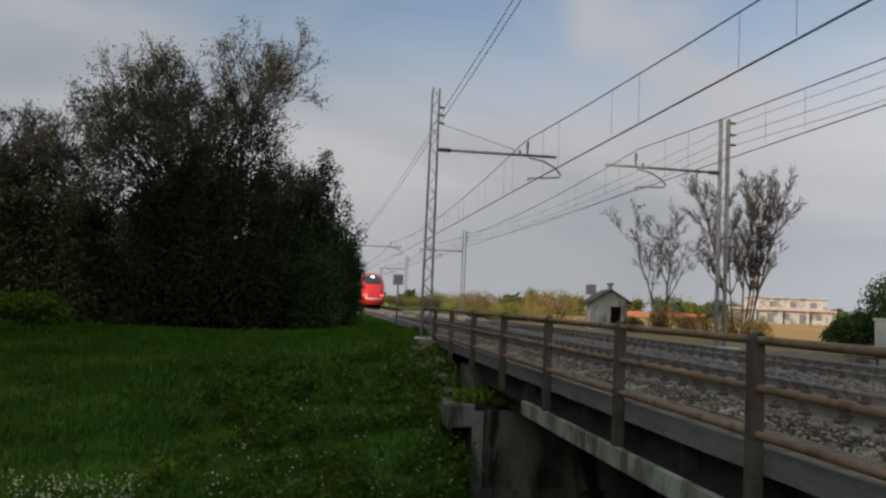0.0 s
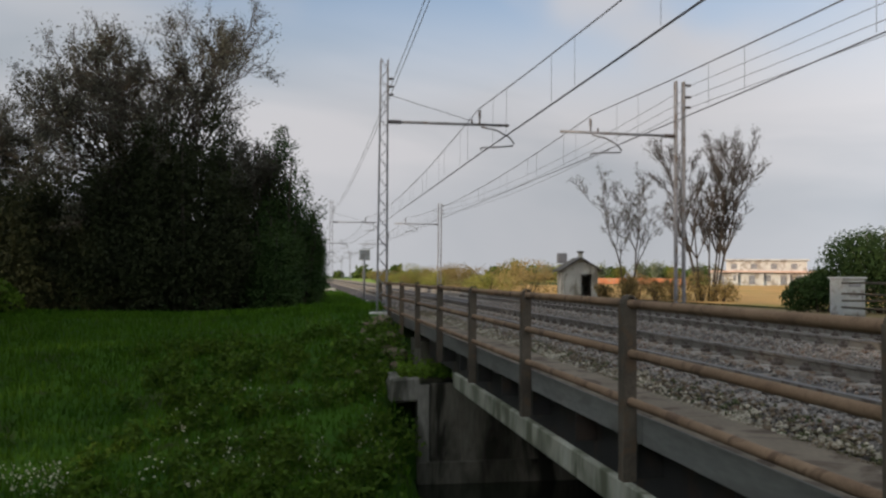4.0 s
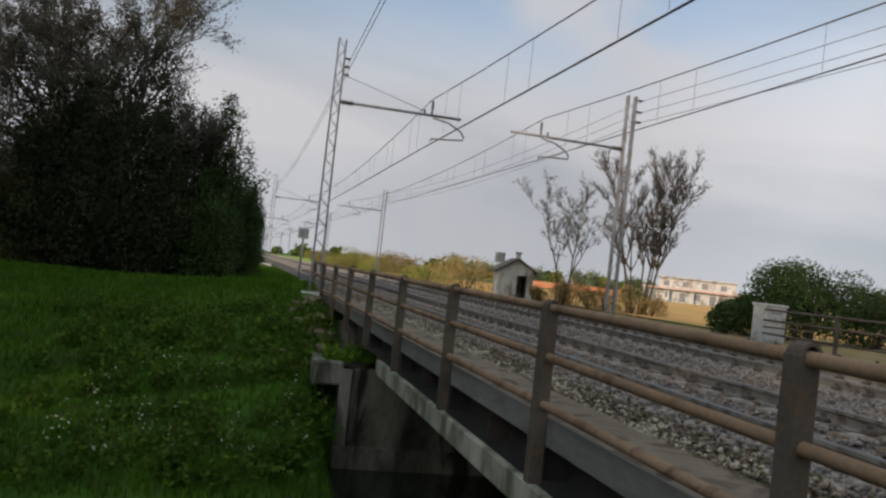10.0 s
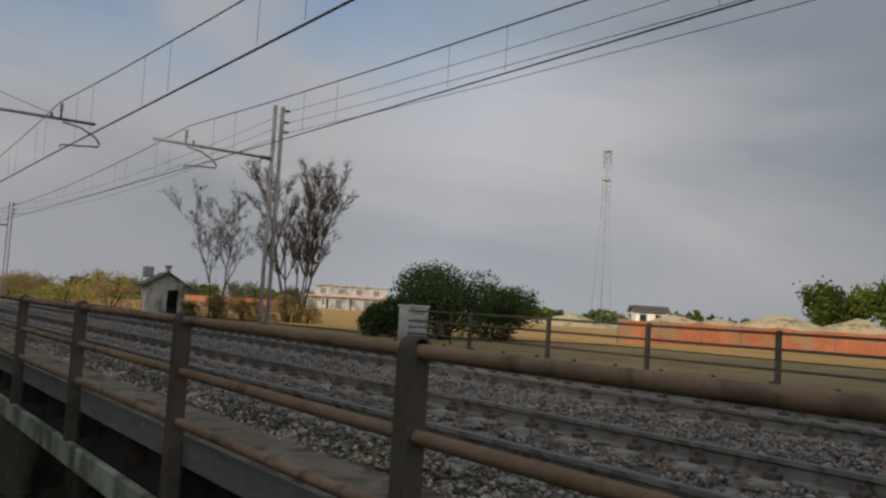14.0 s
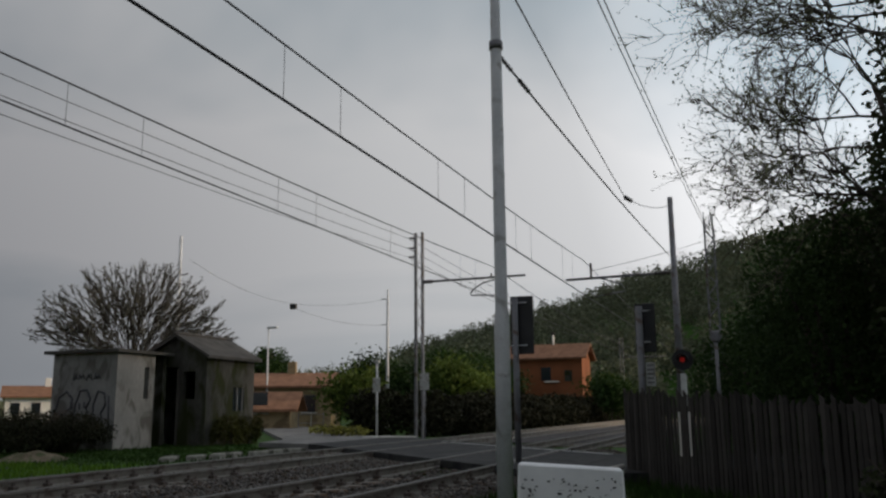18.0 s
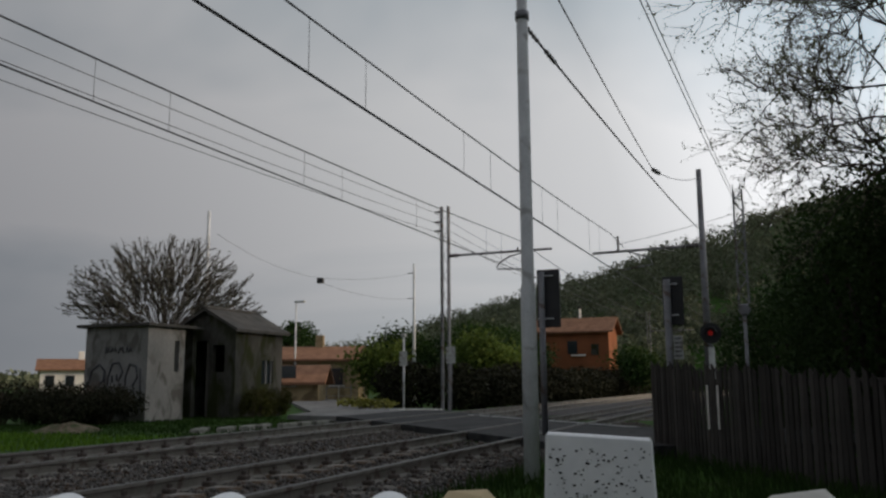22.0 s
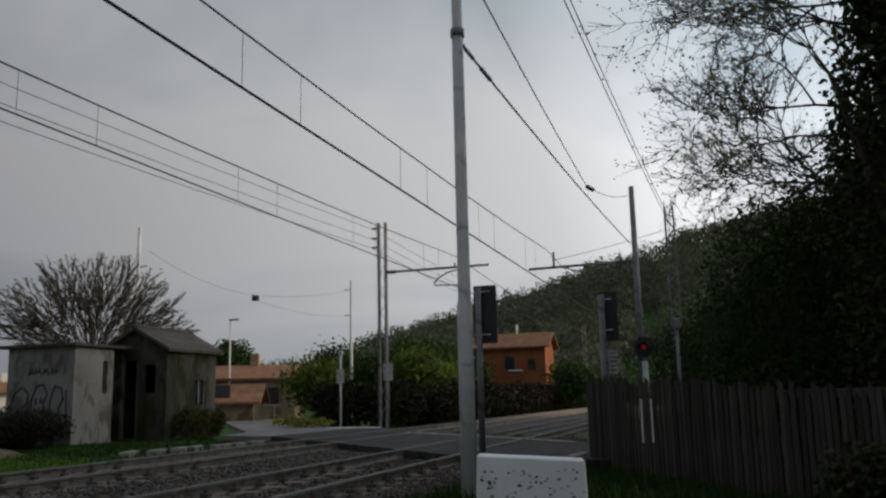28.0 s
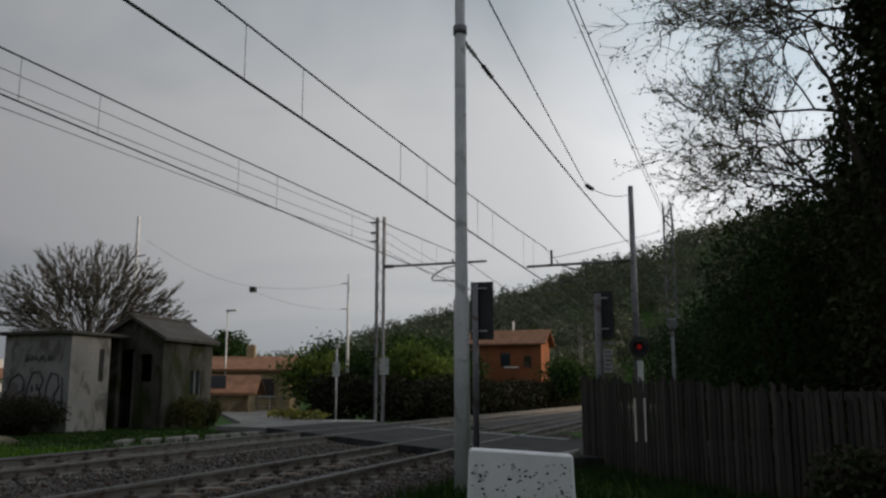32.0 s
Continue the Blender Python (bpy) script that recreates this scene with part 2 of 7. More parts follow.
def leafy(name, a, b, through=0.25, spread=0.38):
    """Leaves: two tones from leaf to leaf, thin enough to pass some light."""
    m = material(name, a, b, 0.62, 1.2, 14, 0.0, spread=spread)
    n, l = m.node_tree.nodes, m.node_tree.links
    p = n["Principled BSDF"]
    p.inputs["Specular IOR Level"].default_value = 0.08
    src = p.inputs["Base Color"].links[0].from_socket
    tr = n.new("ShaderNodeBsdfTranslucent")
    mx = n.new("ShaderNodeMixShader")
    mx.inputs[0].default_value = through
    l.new(src, tr.inputs["Color"])
    l.new(p.outputs[0], mx.inputs[1])
    l.new(tr.outputs[0], mx.inputs[2])
    l.new(mx.outputs[0], n["Material Output"].inputs["Surface"])
    return m


def glowing(name, colour, strength):
    m = bpy.data.materials.new(name)
    m.use_nodes = True
    p = m.node_tree.nodes["Principled BSDF"]
    p.inputs["Base Color"].default_value = (*colour, 1)
    p.inputs["Emission Color"].default_value = (*colour, 1)
    p.inputs["Emission Strength"].default_value = strength
    return m


def glassy(name, colour=(0.02, 0.025, 0.03), rough=0.08):
    m = bpy.data.materials.new(name)
    m.use_nodes = True
    p = m.node_tree.nodes["Principled BSDF"]
    p.inputs["Base Color"].default_value = (*colour, 1)
    p.inputs["Roughness"].default_value = rough
    p.inputs["Specular IOR Level"].default_value = 0.6
    return m


GRASS = material("grass_ground", (0.015, 0.046, 0.004), (0.038, 0.092, 0.007), 0.95, 0.5, 9, 0.6, stain=(0.028, 0.038, 0.010), amount=0.25, gap=0.05)
BLADE = leafy("grass_blade", (0.024, 0.068, 0.004), (0.054, 0.112, 0.007), 0.25, 0.25)
FIELD = material("dry_field", (0.33, 0.19, 0.066), (0.49, 0.295, 0.105), 0.95, 0.06, 0.9, 0.4, stain=(0.25, 0.21, 0.06), amount=0.25, gap=0.05)
FIELD_G = material("green_field", (0.12, 0.22, 0.03), (0.24, 0.31, 0.05), 0.95, 0.05, 1.1, 0.3, stain=(0.26, 0.22, 0.08), amount=0.2, gap=0.05)
BALLAST = material("ballast_bed", (0.035, 0.031, 0.031), (0.085, 0.076, 0.074), 0.92, 5, 22, 1.0, spread=0.3, gap=0.05)
STONE = material("ballast_stone", (0.064, 0.060, 0.056), (0.20, 0.183, 0.168), 0.9, 6, 40, 0.4, spread=0.42, stain=(0.10, 0.065, 0.045), amount=0.35)
SLEEPER = material("sleeper_concrete", (0.13, 0.12, 0.107), (0.25, 0.23, 0.208), 0.88, 3, 50, 0.25, spread=0.12, stain=(0.11, 0.075, 0.05), amount=0.4)
RAIL = material("dusty_rail_side", (0.12, 0.108, 0.093), (0.205, 0.188, 0.165), 0.8, 3, 60, 0.2, metal=0.1, stain=(0.075, 0.055, 0.042), amount=0.3)
CLIP = material("rusty_rail_clip", (0.04, 0.032, 0.028), (0.08, 0.06, 0.048), 0.8, 3, 60, 0.2)
RAILTOP = material("rail_head_worn", (0.055, 0.052, 0.050), (0.10, 0.096, 0.092), 0.6, 4, 60, 0.03, metal=0.2)
RUST = material("rusty_pipe", (0.13, 0.084, 0.053), (0.22, 0.148, 0.096), 0.85, 2.5, 45, 0.25, stain=(0.105, 0.068, 0.045), amount=0.25)
POST = material("weathered_post_steel", (0.052, 0.043, 0.034), (0.098, 0.082, 0.064), 0.85, 2.5, 40, 0.2, stain=(0.095, 0.065, 0.042), amount=0.25)
STEEL = material("dark_girder_steel", (0.012, 0.012, 0.013), (0.03, 0.028, 0.027), 0.75, 1.5, 30, 0.2, stain=(0.04, 0.027, 0.02), amount=0.3)
PLATE = material("walkway_plate", (0.095, 0.096, 0.090), (0.165, 0.165, 0.153), 0.88, 0.8, 25, 0.15, stain=(0.08, 0.078, 0.07), amount=0.35, stretch=(1, 0.25, 1))
WALKTOP = material("walkway_top", (0.10, 0.083, 0.063), (0.18, 0.15, 0.115), 0.92, 1.5, 35, 0.3, stain=(0.06, 0.044, 0.033), amount=0.4)
CONC = material("old_concrete", (0.15, 0.145, 0.125), (0.30, 0.285, 0.25), 0.9, 0.9, 18, 0.35, stain=(0.055, 0.055, 0.042), amount=0.55, stretch=(1, 1, 0.3))
CONCL = material("pale_concrete", (0.34, 0.33, 0.30), (0.52, 0.50, 0.46), 0.85, 2, 30, 0.2, stain=(0.2, 0.19, 0.17), amount=0.3)
GALV = material("galvanised_steel", (0.46, 0.47, 0.485), (0.62, 0.63, 0.64), 0.55, 2, 30, 0.08, metal=0.05, stain=(0.34, 0.335, 0.33), amount=0.25)
MAST = material("mast_steel", (0.13, 0.13, 0.14), (0.22, 0.22, 0.235), 0.6, 2, 30, 0.1, metal=0.4, stain=(0.10, 0.075, 0.06), amount=0.3)
WIRE = material("wire", (0.045, 0.042, 0.045), (0.085, 0.08, 0.085), 0.55, 8, 60, 0.0, metal=0.5)
INSUL = material("insulator_glaze", (0.03, 0.022, 0.02), (0.06, 0.045, 0.04), 0.3, 6, 40, 0.0)
BARK = material("grey_bark", (0.035, 0.029, 0.024), (0.085, 0.07, 0.058), 0.92, 4, 30, 0.4, stretch=(1, 1, 0.25))
TWIG = material("twig_bark", (0.055, 0.043, 0.036), (0.12, 0.09, 0.075), 0.9, 5, 30, 0.1)
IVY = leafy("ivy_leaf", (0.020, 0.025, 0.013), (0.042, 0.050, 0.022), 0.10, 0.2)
LEAF = leafy("spring_leaf", (0.05, 0.085, 0.018), (0.13, 0.17, 0.035), 0.35)
LEAFD = leafy("dark_leaf", (0.014, 0.032, 0.009), (0.038, 0.070, 0.016), 0.2)
LEAFY = leafy("pale_spring_leaf", (0.12, 0.13, 0.03), (0.24, 0.22, 0.06), 0.35)
WEED = leafy("weed_leaf", (0.050, 0.104, 0.011), (0.112, 0.178, 0.022), 0.3, 0.35)
FLOWER = material("white_blossom", (0.30, 0.30, 0.20), (0.46, 0.46, 0.34), 0.8, 5, 40, 0)
WHITE = material("white_limewash", (0.62, 0.62, 0.63), (0.78, 0.78, 0.78), 0.85, 2.2, 24, 0.3, stain=(0.45, 0.45, 0.46), amount=0.35)
PLASTER = material("stained_plaster", (0.165, 0.162, 0.155), (0.26, 0.255, 0.245), 0.92, 1.3, 14, 0.3, stain=(0.115, 0.11, 0.10), amount=0.28, stretch=(1, 1, 0.5))
PLASTD = material("grimy_plaster", (0.032, 0.030, 0.026), (0.095, 0.09, 0.08), 0.92, 1.2, 14, 0.35, stain=(0.028, 0.032, 0.012), amount=0.6, stretch=(1, 1, 0.35))
TILE = material("roof_tile", (0.17, 0.085, 0.052), (0.29, 0.155, 0.095), 0.88, 2, 20, 0.3, spread=0.25)
TILEG = material("grey_roof_tile", (0.045, 0.042, 0.039), (0.095, 0.088, 0.08), 0.9, 2, 20, 0.3, spread=0.2)
HUT = material("hut_render", (0.26, 0.25, 0.225), (0.42, 0.40, 0.36), 0.9, 1.4, 20, 0.25, stain=(0.16, 0.145, 0.12), amount=0.45, stretch=(1, 1, 0.4))
DARK = material("dark_opening", (0.010, 0.010, 0.010), (0.022, 0.020, 0.018), 0.95, 2, 20, 0.1)
BLACK = material("black_panel", (0.012, 0.012, 0.013), (0.026, 0.026, 0.028), 0.6, 3, 40, 0.05)
BOARD = material("weathered_fence_board", (0.030, 0.027, 0.025), (0.070, 0.063, 0.057), 0.92, 3, 30, 0.35, spread=0.38, stretch=(1, 1, 0.15))
ASPHALT = material("asphalt", (0.026, 0.026, 0.027), (0.050, 0.049, 0.048), 0.9, 1.2, 60, 0.3, stain=(0.018, 0.018, 0.02), amount=0.3)
ROADPALE = material("worn_pale_road", (0.14, 0.137, 0.133), (0.22, 0.212, 0.205), 0.9, 0.8, 40, 0.25, stain=(0.10, 0.096, 0.092), amount=0.3)
ORANGE = material("orange_mesh_fence", (0.33, 0.115, 0.055), (0.50, 0.19, 0.095), 0.85, 0.5, 6, 0.1, stain=(0.30, 0.20, 0.11), amount=0.35)
SAND = material("excavated_sand", (0.36, 0.28, 0.165), (0.52, 0.42, 0.27), 0.95, 0.4, 5, 0.5, stain=(0.16, 0.16, 0.06), amount=0.3, gap=0.1)
HOUSEW = material("white_house_render", (0.66, 0.62, 0.56), (0.80, 0.76, 0.70), 0.9, 0.5, 8, 0.1)
HOUSEY = material("yellow_house_render", (0.23, 0.17, 0.095), (0.33, 0.26, 0.155), 0.9, 0.6, 9, 0.15, stain=(0.16, 0.12, 0.07), amount=0.3)
HOUSEO = material("orange_house_render", (0.18, 0.066, 0.031), (0.27, 0.10, 0.046), 0.9, 0.6, 9, 0.15)
REDPAINT = material("red_train_paint", (0.52, 0.020, 0.018), (0.60, 0.030, 0.025), 0.3, 2, 20, 0.0)
TRAINGREY = material("train_grey_paint", (0.45, 0.45, 0.46), (0.55, 0.55, 0.56), 0.35, 2, 20, 0.0)
GLASS = glassy("dark_glass")
LAMPX = glowing("crossing_lamp", (0.45, 0.015, 0.010), 0.28)
RUBBLE = material("brown_rubble", (0.085, 0.065, 0.045), (0.17, 0.135, 0.095), 0.92, 3, 25, 0.4, stain=(0.05, 0.06, 0.025), amount=0.45)
CHIP = material("cream_chipping", (0.25, 0.225, 0.175), (0.42, 0.385, 0.31), 0.9, 6, 40, 0.3, spread=0.3)
BEAM = material("streaked_beam", (0.18, 0.182, 0.145), (0.32, 0.318, 0.265), 0.9, 1.2, 18, 0.3, stain=(0.09, 0.095, 0.065), amount=0.5, stretch=(1, 1, 0.3))
TERRA = material("pink_terrace", (0.40, 0.26, 0.21), (0.52, 0.36, 0.30), 0.9, 0.6, 9, 0.15)
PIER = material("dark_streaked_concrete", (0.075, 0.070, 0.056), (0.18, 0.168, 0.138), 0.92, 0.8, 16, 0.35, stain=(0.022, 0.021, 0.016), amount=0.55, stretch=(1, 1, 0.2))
WORN = material("worn_pale_render", (0.34, 0.32, 0.295), (0.50, 0.48, 0.45), 0.92, 0.5, 8, 0.2, stain=(0.24, 0.21, 0.18), amount=0.45)
OLIVE = material("olive_verge", (0.135, 0.103, 0.048), (0.225, 0.172, 0.082), 0.95, 0.4, 7, 0.5, stain=(0.12, 0.095, 0.04), amount=0.3, gap=0.05)
BUDG = leafy("grey_bud", (0.050, 0.049, 0.038), (0.105, 0.102, 0.078), 0.3)
BUDP = leafy("pale_bud", (0.13, 0.125, 0.095), (0.26, 0.25, 0.20), 0.3)
LEAFO = leafy("young_overhang_leaf", (0.15, 0.16, 0.095), (0.28, 0.29, 0.175), 0.5, 0.3)
LEAFM = leafy("bush_leaf", (0.022, 0.044, 0.015), (0.052, 0.084, 0.025), 0.25, 0.16)
MOSS = leafy("dull_moss_leaf", (0.040, 0.042, 0.012), (0.085, 0.082, 0.022), 0.2, 0.3)
HEDGE = leafy("brown_hedge_leaf", (0.014, 0.014, 0.008), (0.034, 0.034, 0.018), 0.1, 0.2)
# lit and shaded copies of the grass blade: the light is in the colour
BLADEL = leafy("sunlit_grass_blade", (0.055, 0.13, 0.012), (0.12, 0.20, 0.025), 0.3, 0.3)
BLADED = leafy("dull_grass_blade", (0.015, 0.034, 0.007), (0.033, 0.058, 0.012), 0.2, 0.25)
TAN = leafy("dry_undergrowth", (0.16, 0.12, 0.05), (0.30, 0.22, 0.09), 0.3)
LAMPW = glowing("head_lamp", (1.0, 0.82, 0.72), 14)
LAMPR = glowing("tail_lamp", (1.0, 0.06, 0.04), 5)
CABINET = material("pale_cabinet_paint", (0.24, 0.25, 0.245), (0.33, 0.34, 0.33), 0.55, 2, 20, 0.1, stain=(0.18, 0.17, 0.16), amount=0.3)
# leaf colour made paler and greyer to carry the distance haze
WOODS = leafy("wooded_hill_leaf", (0.100, 0.118, 0.078), (0.20, 0.212, 0.128), 0.25, 0.25)
WATER = glassy("stream_water", (0.012, 0.016, 0.010), 0.12)
PAINTK = material("black_spray_paint", (0.03, 0.03, 0.035), (0.06, 0.06, 0.065), 0.7, 5, 30, 0)
LIGHTPLATE = material("pale_sign_plate", (0.35, 0.36, 0.34), (0.46, 0.47, 0.45), 0.6, 4, 30, 0.05, stain=(0.25, 0.23, 0.2), amount=0.3)


# ---- building helpers ----
def link(name, bm, mat, parent=None, smooth=False):
    me = bpy.data.meshes.new(name)
    bm.to_mesh(me)
    bm.free()
    return place(name, me, mat, parent, smooth)


def place(name, me, mat, parent=None, smooth=False):
    if mat and not me.materials:
        me.materials.append(mat)
    if smooth:
        me.polygons.foreach_set("use_smooth", [True] * len(me.polygons))
    ob = new(name, me)
    if parent:
        ob.parent = parent
    return ob


def part(name, bm, mat, parent, label="", smooth=False):
    ob = link(name, bm, mat, parent, smooth)
    return tagged(ob, label)


def raw(name, verts, faces, mat, parent=None, smooth=False):
    me = bpy.data.meshes.new(name)
    me.from_pydata([tuple(v) for v in verts], [], faces)
    me.update()
    return place(name, me, mat, parent, smooth)


def thing(name, label, category, m=None, group="", kind=""):
    e = new(name)
    e.empty_display_size = 0.1
    if m is not None:
        e.matrix_world = m
    return tagged(e, label, category, group, kind)


def structure(ob, label, category=""):
    return tagged(ob, label, category or ob.name.split("_")[0], "", "structure")


def box(bm, x0, y0, z0, x1, y1, z1, bevel=0.0, m=None):
    """A box between two corners, with rounded edges."""
    r = bmesh.ops.create_cube(bm, size=1.0)
    vs = r["verts"]
    bmesh.ops.scale(bm, vec=(x1 - x0, y1 - y0, z1 - z0), verts=vs)
    bmesh.ops.translate(bm, vec=((x0 + x1) / 2, (y0 + y1) / 2, (z0 + z1) / 2), verts=vs)
    if bevel:
        es = list({e for v in vs for e in v.link_edges})
        g = bmesh.ops.bevel(bm, geom=es, offset=bevel, segments=1, affect="EDGES", profile=0.5)
        vs = list({v for f in g["faces"] for v in f.verts} | {v for v in vs if v.is_valid})
    if m is not None:
        bmesh.ops.transform(bm, matrix=m, verts=[v for v in vs if v.is_valid])
    return vs


def boxed(*a, bevel=0.0, m=None):
    bm = bmesh.new()
    box(bm, *a, bevel=bevel, m=m)
    return bm


def tubes(chains, sides=6):
    """Verts and faces of tubes; a chain is a list of (point, radius)."""
    vs, fs = [], []
    for chain in chains:
        start = len(vs)
        n = len(chain)
        for i, (p, r) in enumerate(chain):
            a = Vector(chain[max(i - 1, 0)][0])
            b = Vector(chain[min(i + 1, n - 1)][0])
            d = (b - a).normalized() if (b - a).length > 1e-9 else Vector((0, 0, 1))
            u = d.cross(Vector((0, 0, 1)))
            u = u.normalized() if u.length > 1e-3 else Vector((1, 0, 0))
            w = d.cross(u)
            p = Vector(p)
            for k in range(sides):
                t = 2 * math.pi * k / sides
                vs.append(p + (u * math.cos(t) + w * math.sin(t)) * r)
        for i in range(n - 1):
            for k in range(sides):
                q, w2 = start + i * sides, (k + 1) % sides
                fs.append((q + k, q + w2, q + sides + w2, q + sides + k))
        fs.append(tuple(start + k for k in range(sides))[::-1])
        fs.append(tuple(start + (n - 1) * sides + k for k in range(sides)))
    return vs, fs


def tube(name, chains, mat, parent=None, sides=8, label="", smooth=True):
    ob = raw(name, *tubes(chains, sides), mat, parent, smooth)
    return tagged(ob, label)


def rod(a, b, r, r2=None):
    return [(a, r), (b, r if r2 is None else r2)]


def grid_sheet(name, xs, ys, height, mat, smooth=True):
    vs = [(x, y, height(x, y)) for y in ys for x in xs]
    n = len(xs)
    fs = [(j * n + i, j * n + i + 1, (j + 1) * n + i + 1, (j + 1) * n + i) for j in range(len(ys) - 1) for i in range(n - 1)]
    return raw(name, vs, fs, mat, None, smooth)


def bars_in_plane(corner, u, v, spots, depth, n):
    """Small raised bars (x0, y0, x1, y1) on the plane through corner with axes u, v and normal n."""
    vs, fs = [], []
    u, v, n, corner = Vector(u), Vector(v), Vector(n), Vector(corner)
    for x0, y0, x1, y1 in spots:
        b = len(vs)
        for d in (0, depth):
            for a, c in ((x0, y0), (x1, y0), (x1, y1), (x0, y1)):
                vs.append(corner + u * a + v * c + n * d)
        fs += [(b + 4, b + 5, b + 6, b + 7)] + [(b + k, b + (k + 1) % 4, b + 4 + (k + 1) % 4, b + 4 + k) for k in range(4)]
    return vs, fs


# ---- plants ----
def leaves_mesh(points, size, rng, flat=0.0, long=1.6):
    """One bent leaf of two triangles at each point, turned at random."""
    n = len(points)
    p = np.array(points, float).reshape(-1, 3)
    d = rng.normal(size=(n, 3)); d /= np.linalg.norm(d, axis=1)[:, None]
    d[:, 2] *= 1 - flat
    e = rng.normal(size=(n, 3)); e -= (e * d).sum(1)[:, None] * d / (d * d).sum(1)[:, None]; e /= np.linalg.norm(e, axis=1)[:, None]
    f = np.cross(d, e)
    s = size * rng.uniform(0.6, 1.35, (n, 1))
    a, b = p - d * s * long / 2, p + d * s * long / 2
    c, g = p + e * s * 0.5 + f * s * 0.12, p - e * s * 0.5 + f * s * 0.12
    vs = np.stack([a, c, b, g], 1).reshape(-1, 3)
    i = np.arange(n)[:, None] * 4
    return vs, (i + np.array([[0, 1, 2, 3]]))


def spray(points, rng, k, jitter):
    """k small leaves round every point."""
    p = np.repeat(np.array([tuple(q) for q in points], float), k, axis=0)
    return p + rng.normal(0, jitter, p.shape)


def leaf_object(name, points, size, mat, rng, parent=None, long=1.6):
    vs, fs = leaves_mesh(points, size, rng, long=long)
    me = bpy.data.meshes.new(name)
    me.vertices.add(len(vs)); me.vertices.foreach_set("co", vs.ravel())
    me.loops.add(fs.size); me.loops.foreach_set("vertex_index", fs.ravel())
    me.polygons.add(len(fs)); me.polygons.foreach_set("loop_start", np.arange(len(fs)) * 4)
    me.update(calc_edges=True)
    return place(name, me, mat, parent)


def cloud(rng, n, centre, radii, holes=0.35, scale=0.9):
    """Points in an uneven clump, thinned by noise so that it has gaps and a broken outline."""
    out = []
    c = Vector(centre)
    while len(out) < n:
        d = rng.normal(size=3); d /= np.linalg.norm(d)
        r = rng.uniform(0.35, 1.0) ** 0.6
        q = Vector((d[0] * radii[0], d[1] * radii[1], d[2] * radii[2])) * r
        w = noise.noise((c + q) * scale * 0.8) * 0.5 + noise.noise((c + q) * scale * 2.1) * 0.35
        if w + (1.0 - r) * 0.9 > holes - 0.45 + rng.uniform(-0.12, 0.12):
            out.append(c + q * (1.0 + 0.25 * w))
    return out


def grow(rng, base, height, radius, spread, levels=4, kids=4, up=0.5, lean=(0, 0), start=0.3, bend=0.16, ratio=0.62, twig=0.003):
    """Limbs of a tree: chains of points with radius, and the twig points for leaves."""
    chains, twigs = [], []

    def limb(p, d, length, r, level):
        steps = 5 if level == 0 else 4 if level < 3 else 3
        chain = [(p.copy(), r)]
        marks = []
        for i in range(steps):
            d = (d + Vector(rng.normal(size=3)) * bend + Vector((0, 0, up * 0.12))).normalized()
            p = p + d * length / steps
            chain.append((p.copy(), r * (1 - 0.75 * (i + 1) / steps)))
            marks.append((p.copy(), d.copy(), (i + 1) / steps))
        chains.append(chain)
        if level >= levels - 2:
            twigs.extend(q for q, *_ in marks)
        if level + 1 < levels:
            count = kids + (2 if level == 0 else 0)
            for j in range(count):
                f = start + (1 - start) * (j + rng.uniform(0.2, 0.9)) / count if level == 0 else 0.25 + 0.75 * (j + rng.uniform(0, 1)) / count
                k = min(int(f * steps), steps - 1)
                q, dd, _ = marks[k]
                side = Vector(rng.normal(size=3)); side -= side.dot(dd) * dd
                side = side.normalized()
                nd = (dd * (1 - spread) + side * spread + Vector((0, 0, up * 0.3))).normalized()
                limb(q, nd, length * ratio * rng.uniform(0.7, 1.15) * (1.15 - 0.45 * f if level == 0 else 1), chain[k + 1][1] * 0.75 + twig, level + 1)

    limb(Vector(base), Vector((lean[0], lean[1], 1)).normalized(), height * 0.72, radius, 0)
    return chains, twigs


def tree(name, label, rng, base, height, radius, spread=0.5, levels=4, kids=4, up=0.5, leaves=0, size=0.1, leaf=None, group="", category="tree", multi=1, jitter=0.25, fan=1.1, **more):
    """A tree of its own: trunk with limbs, and a crown of leaves round the twigs."""
    e = thing(name, label, category, pose(*base), group)
    chains, twigs = [], []
    for k in range(multi):
        a = 2 * math.pi * k / multi + rng.uniform(0, 1)
        off = (math.cos(a) * 0.25 * (multi > 1), math.sin(a) * 0.25 * (multi > 1))
        k2 = fan * (rng.uniform(0.25, 1.0) if fan > 2 else 1.0)
        lean = (off[0] * k2, off[1] * k2) if multi > 1 else (rng.normal() * 0.05, rng.normal() * 0.05)
        c, t = grow(rng, (off[0], off[1], -0.15), height * rng.uniform(0.85, 1.0), radius, spread, levels, kids, up, lean, **more)
        chains += c; twigs += t
    thick = [c for c in chains if c[0][1] > 0.03]
    thin = [c for c in chains if c[0][1] <= 0.03]
    vs, fs = tubes(thick, 6)
    v2, f2 = tubes(thin, 3)
    raw("trunk", vs + v2, fs + [tuple(i + len(vs) for i in f) for f in f2], BARK, e, True)
    if leaves and twigs:
        pts = []
        for i in range(leaves):
            q = twigs[int(rng.integers(len(twigs)))]
            pts.append(Vector(q) + Vector(rng.normal(size=3)) * jitter)
        leaf_object("crown", pts, size, leaf or LEAF, rng, e)
    return e


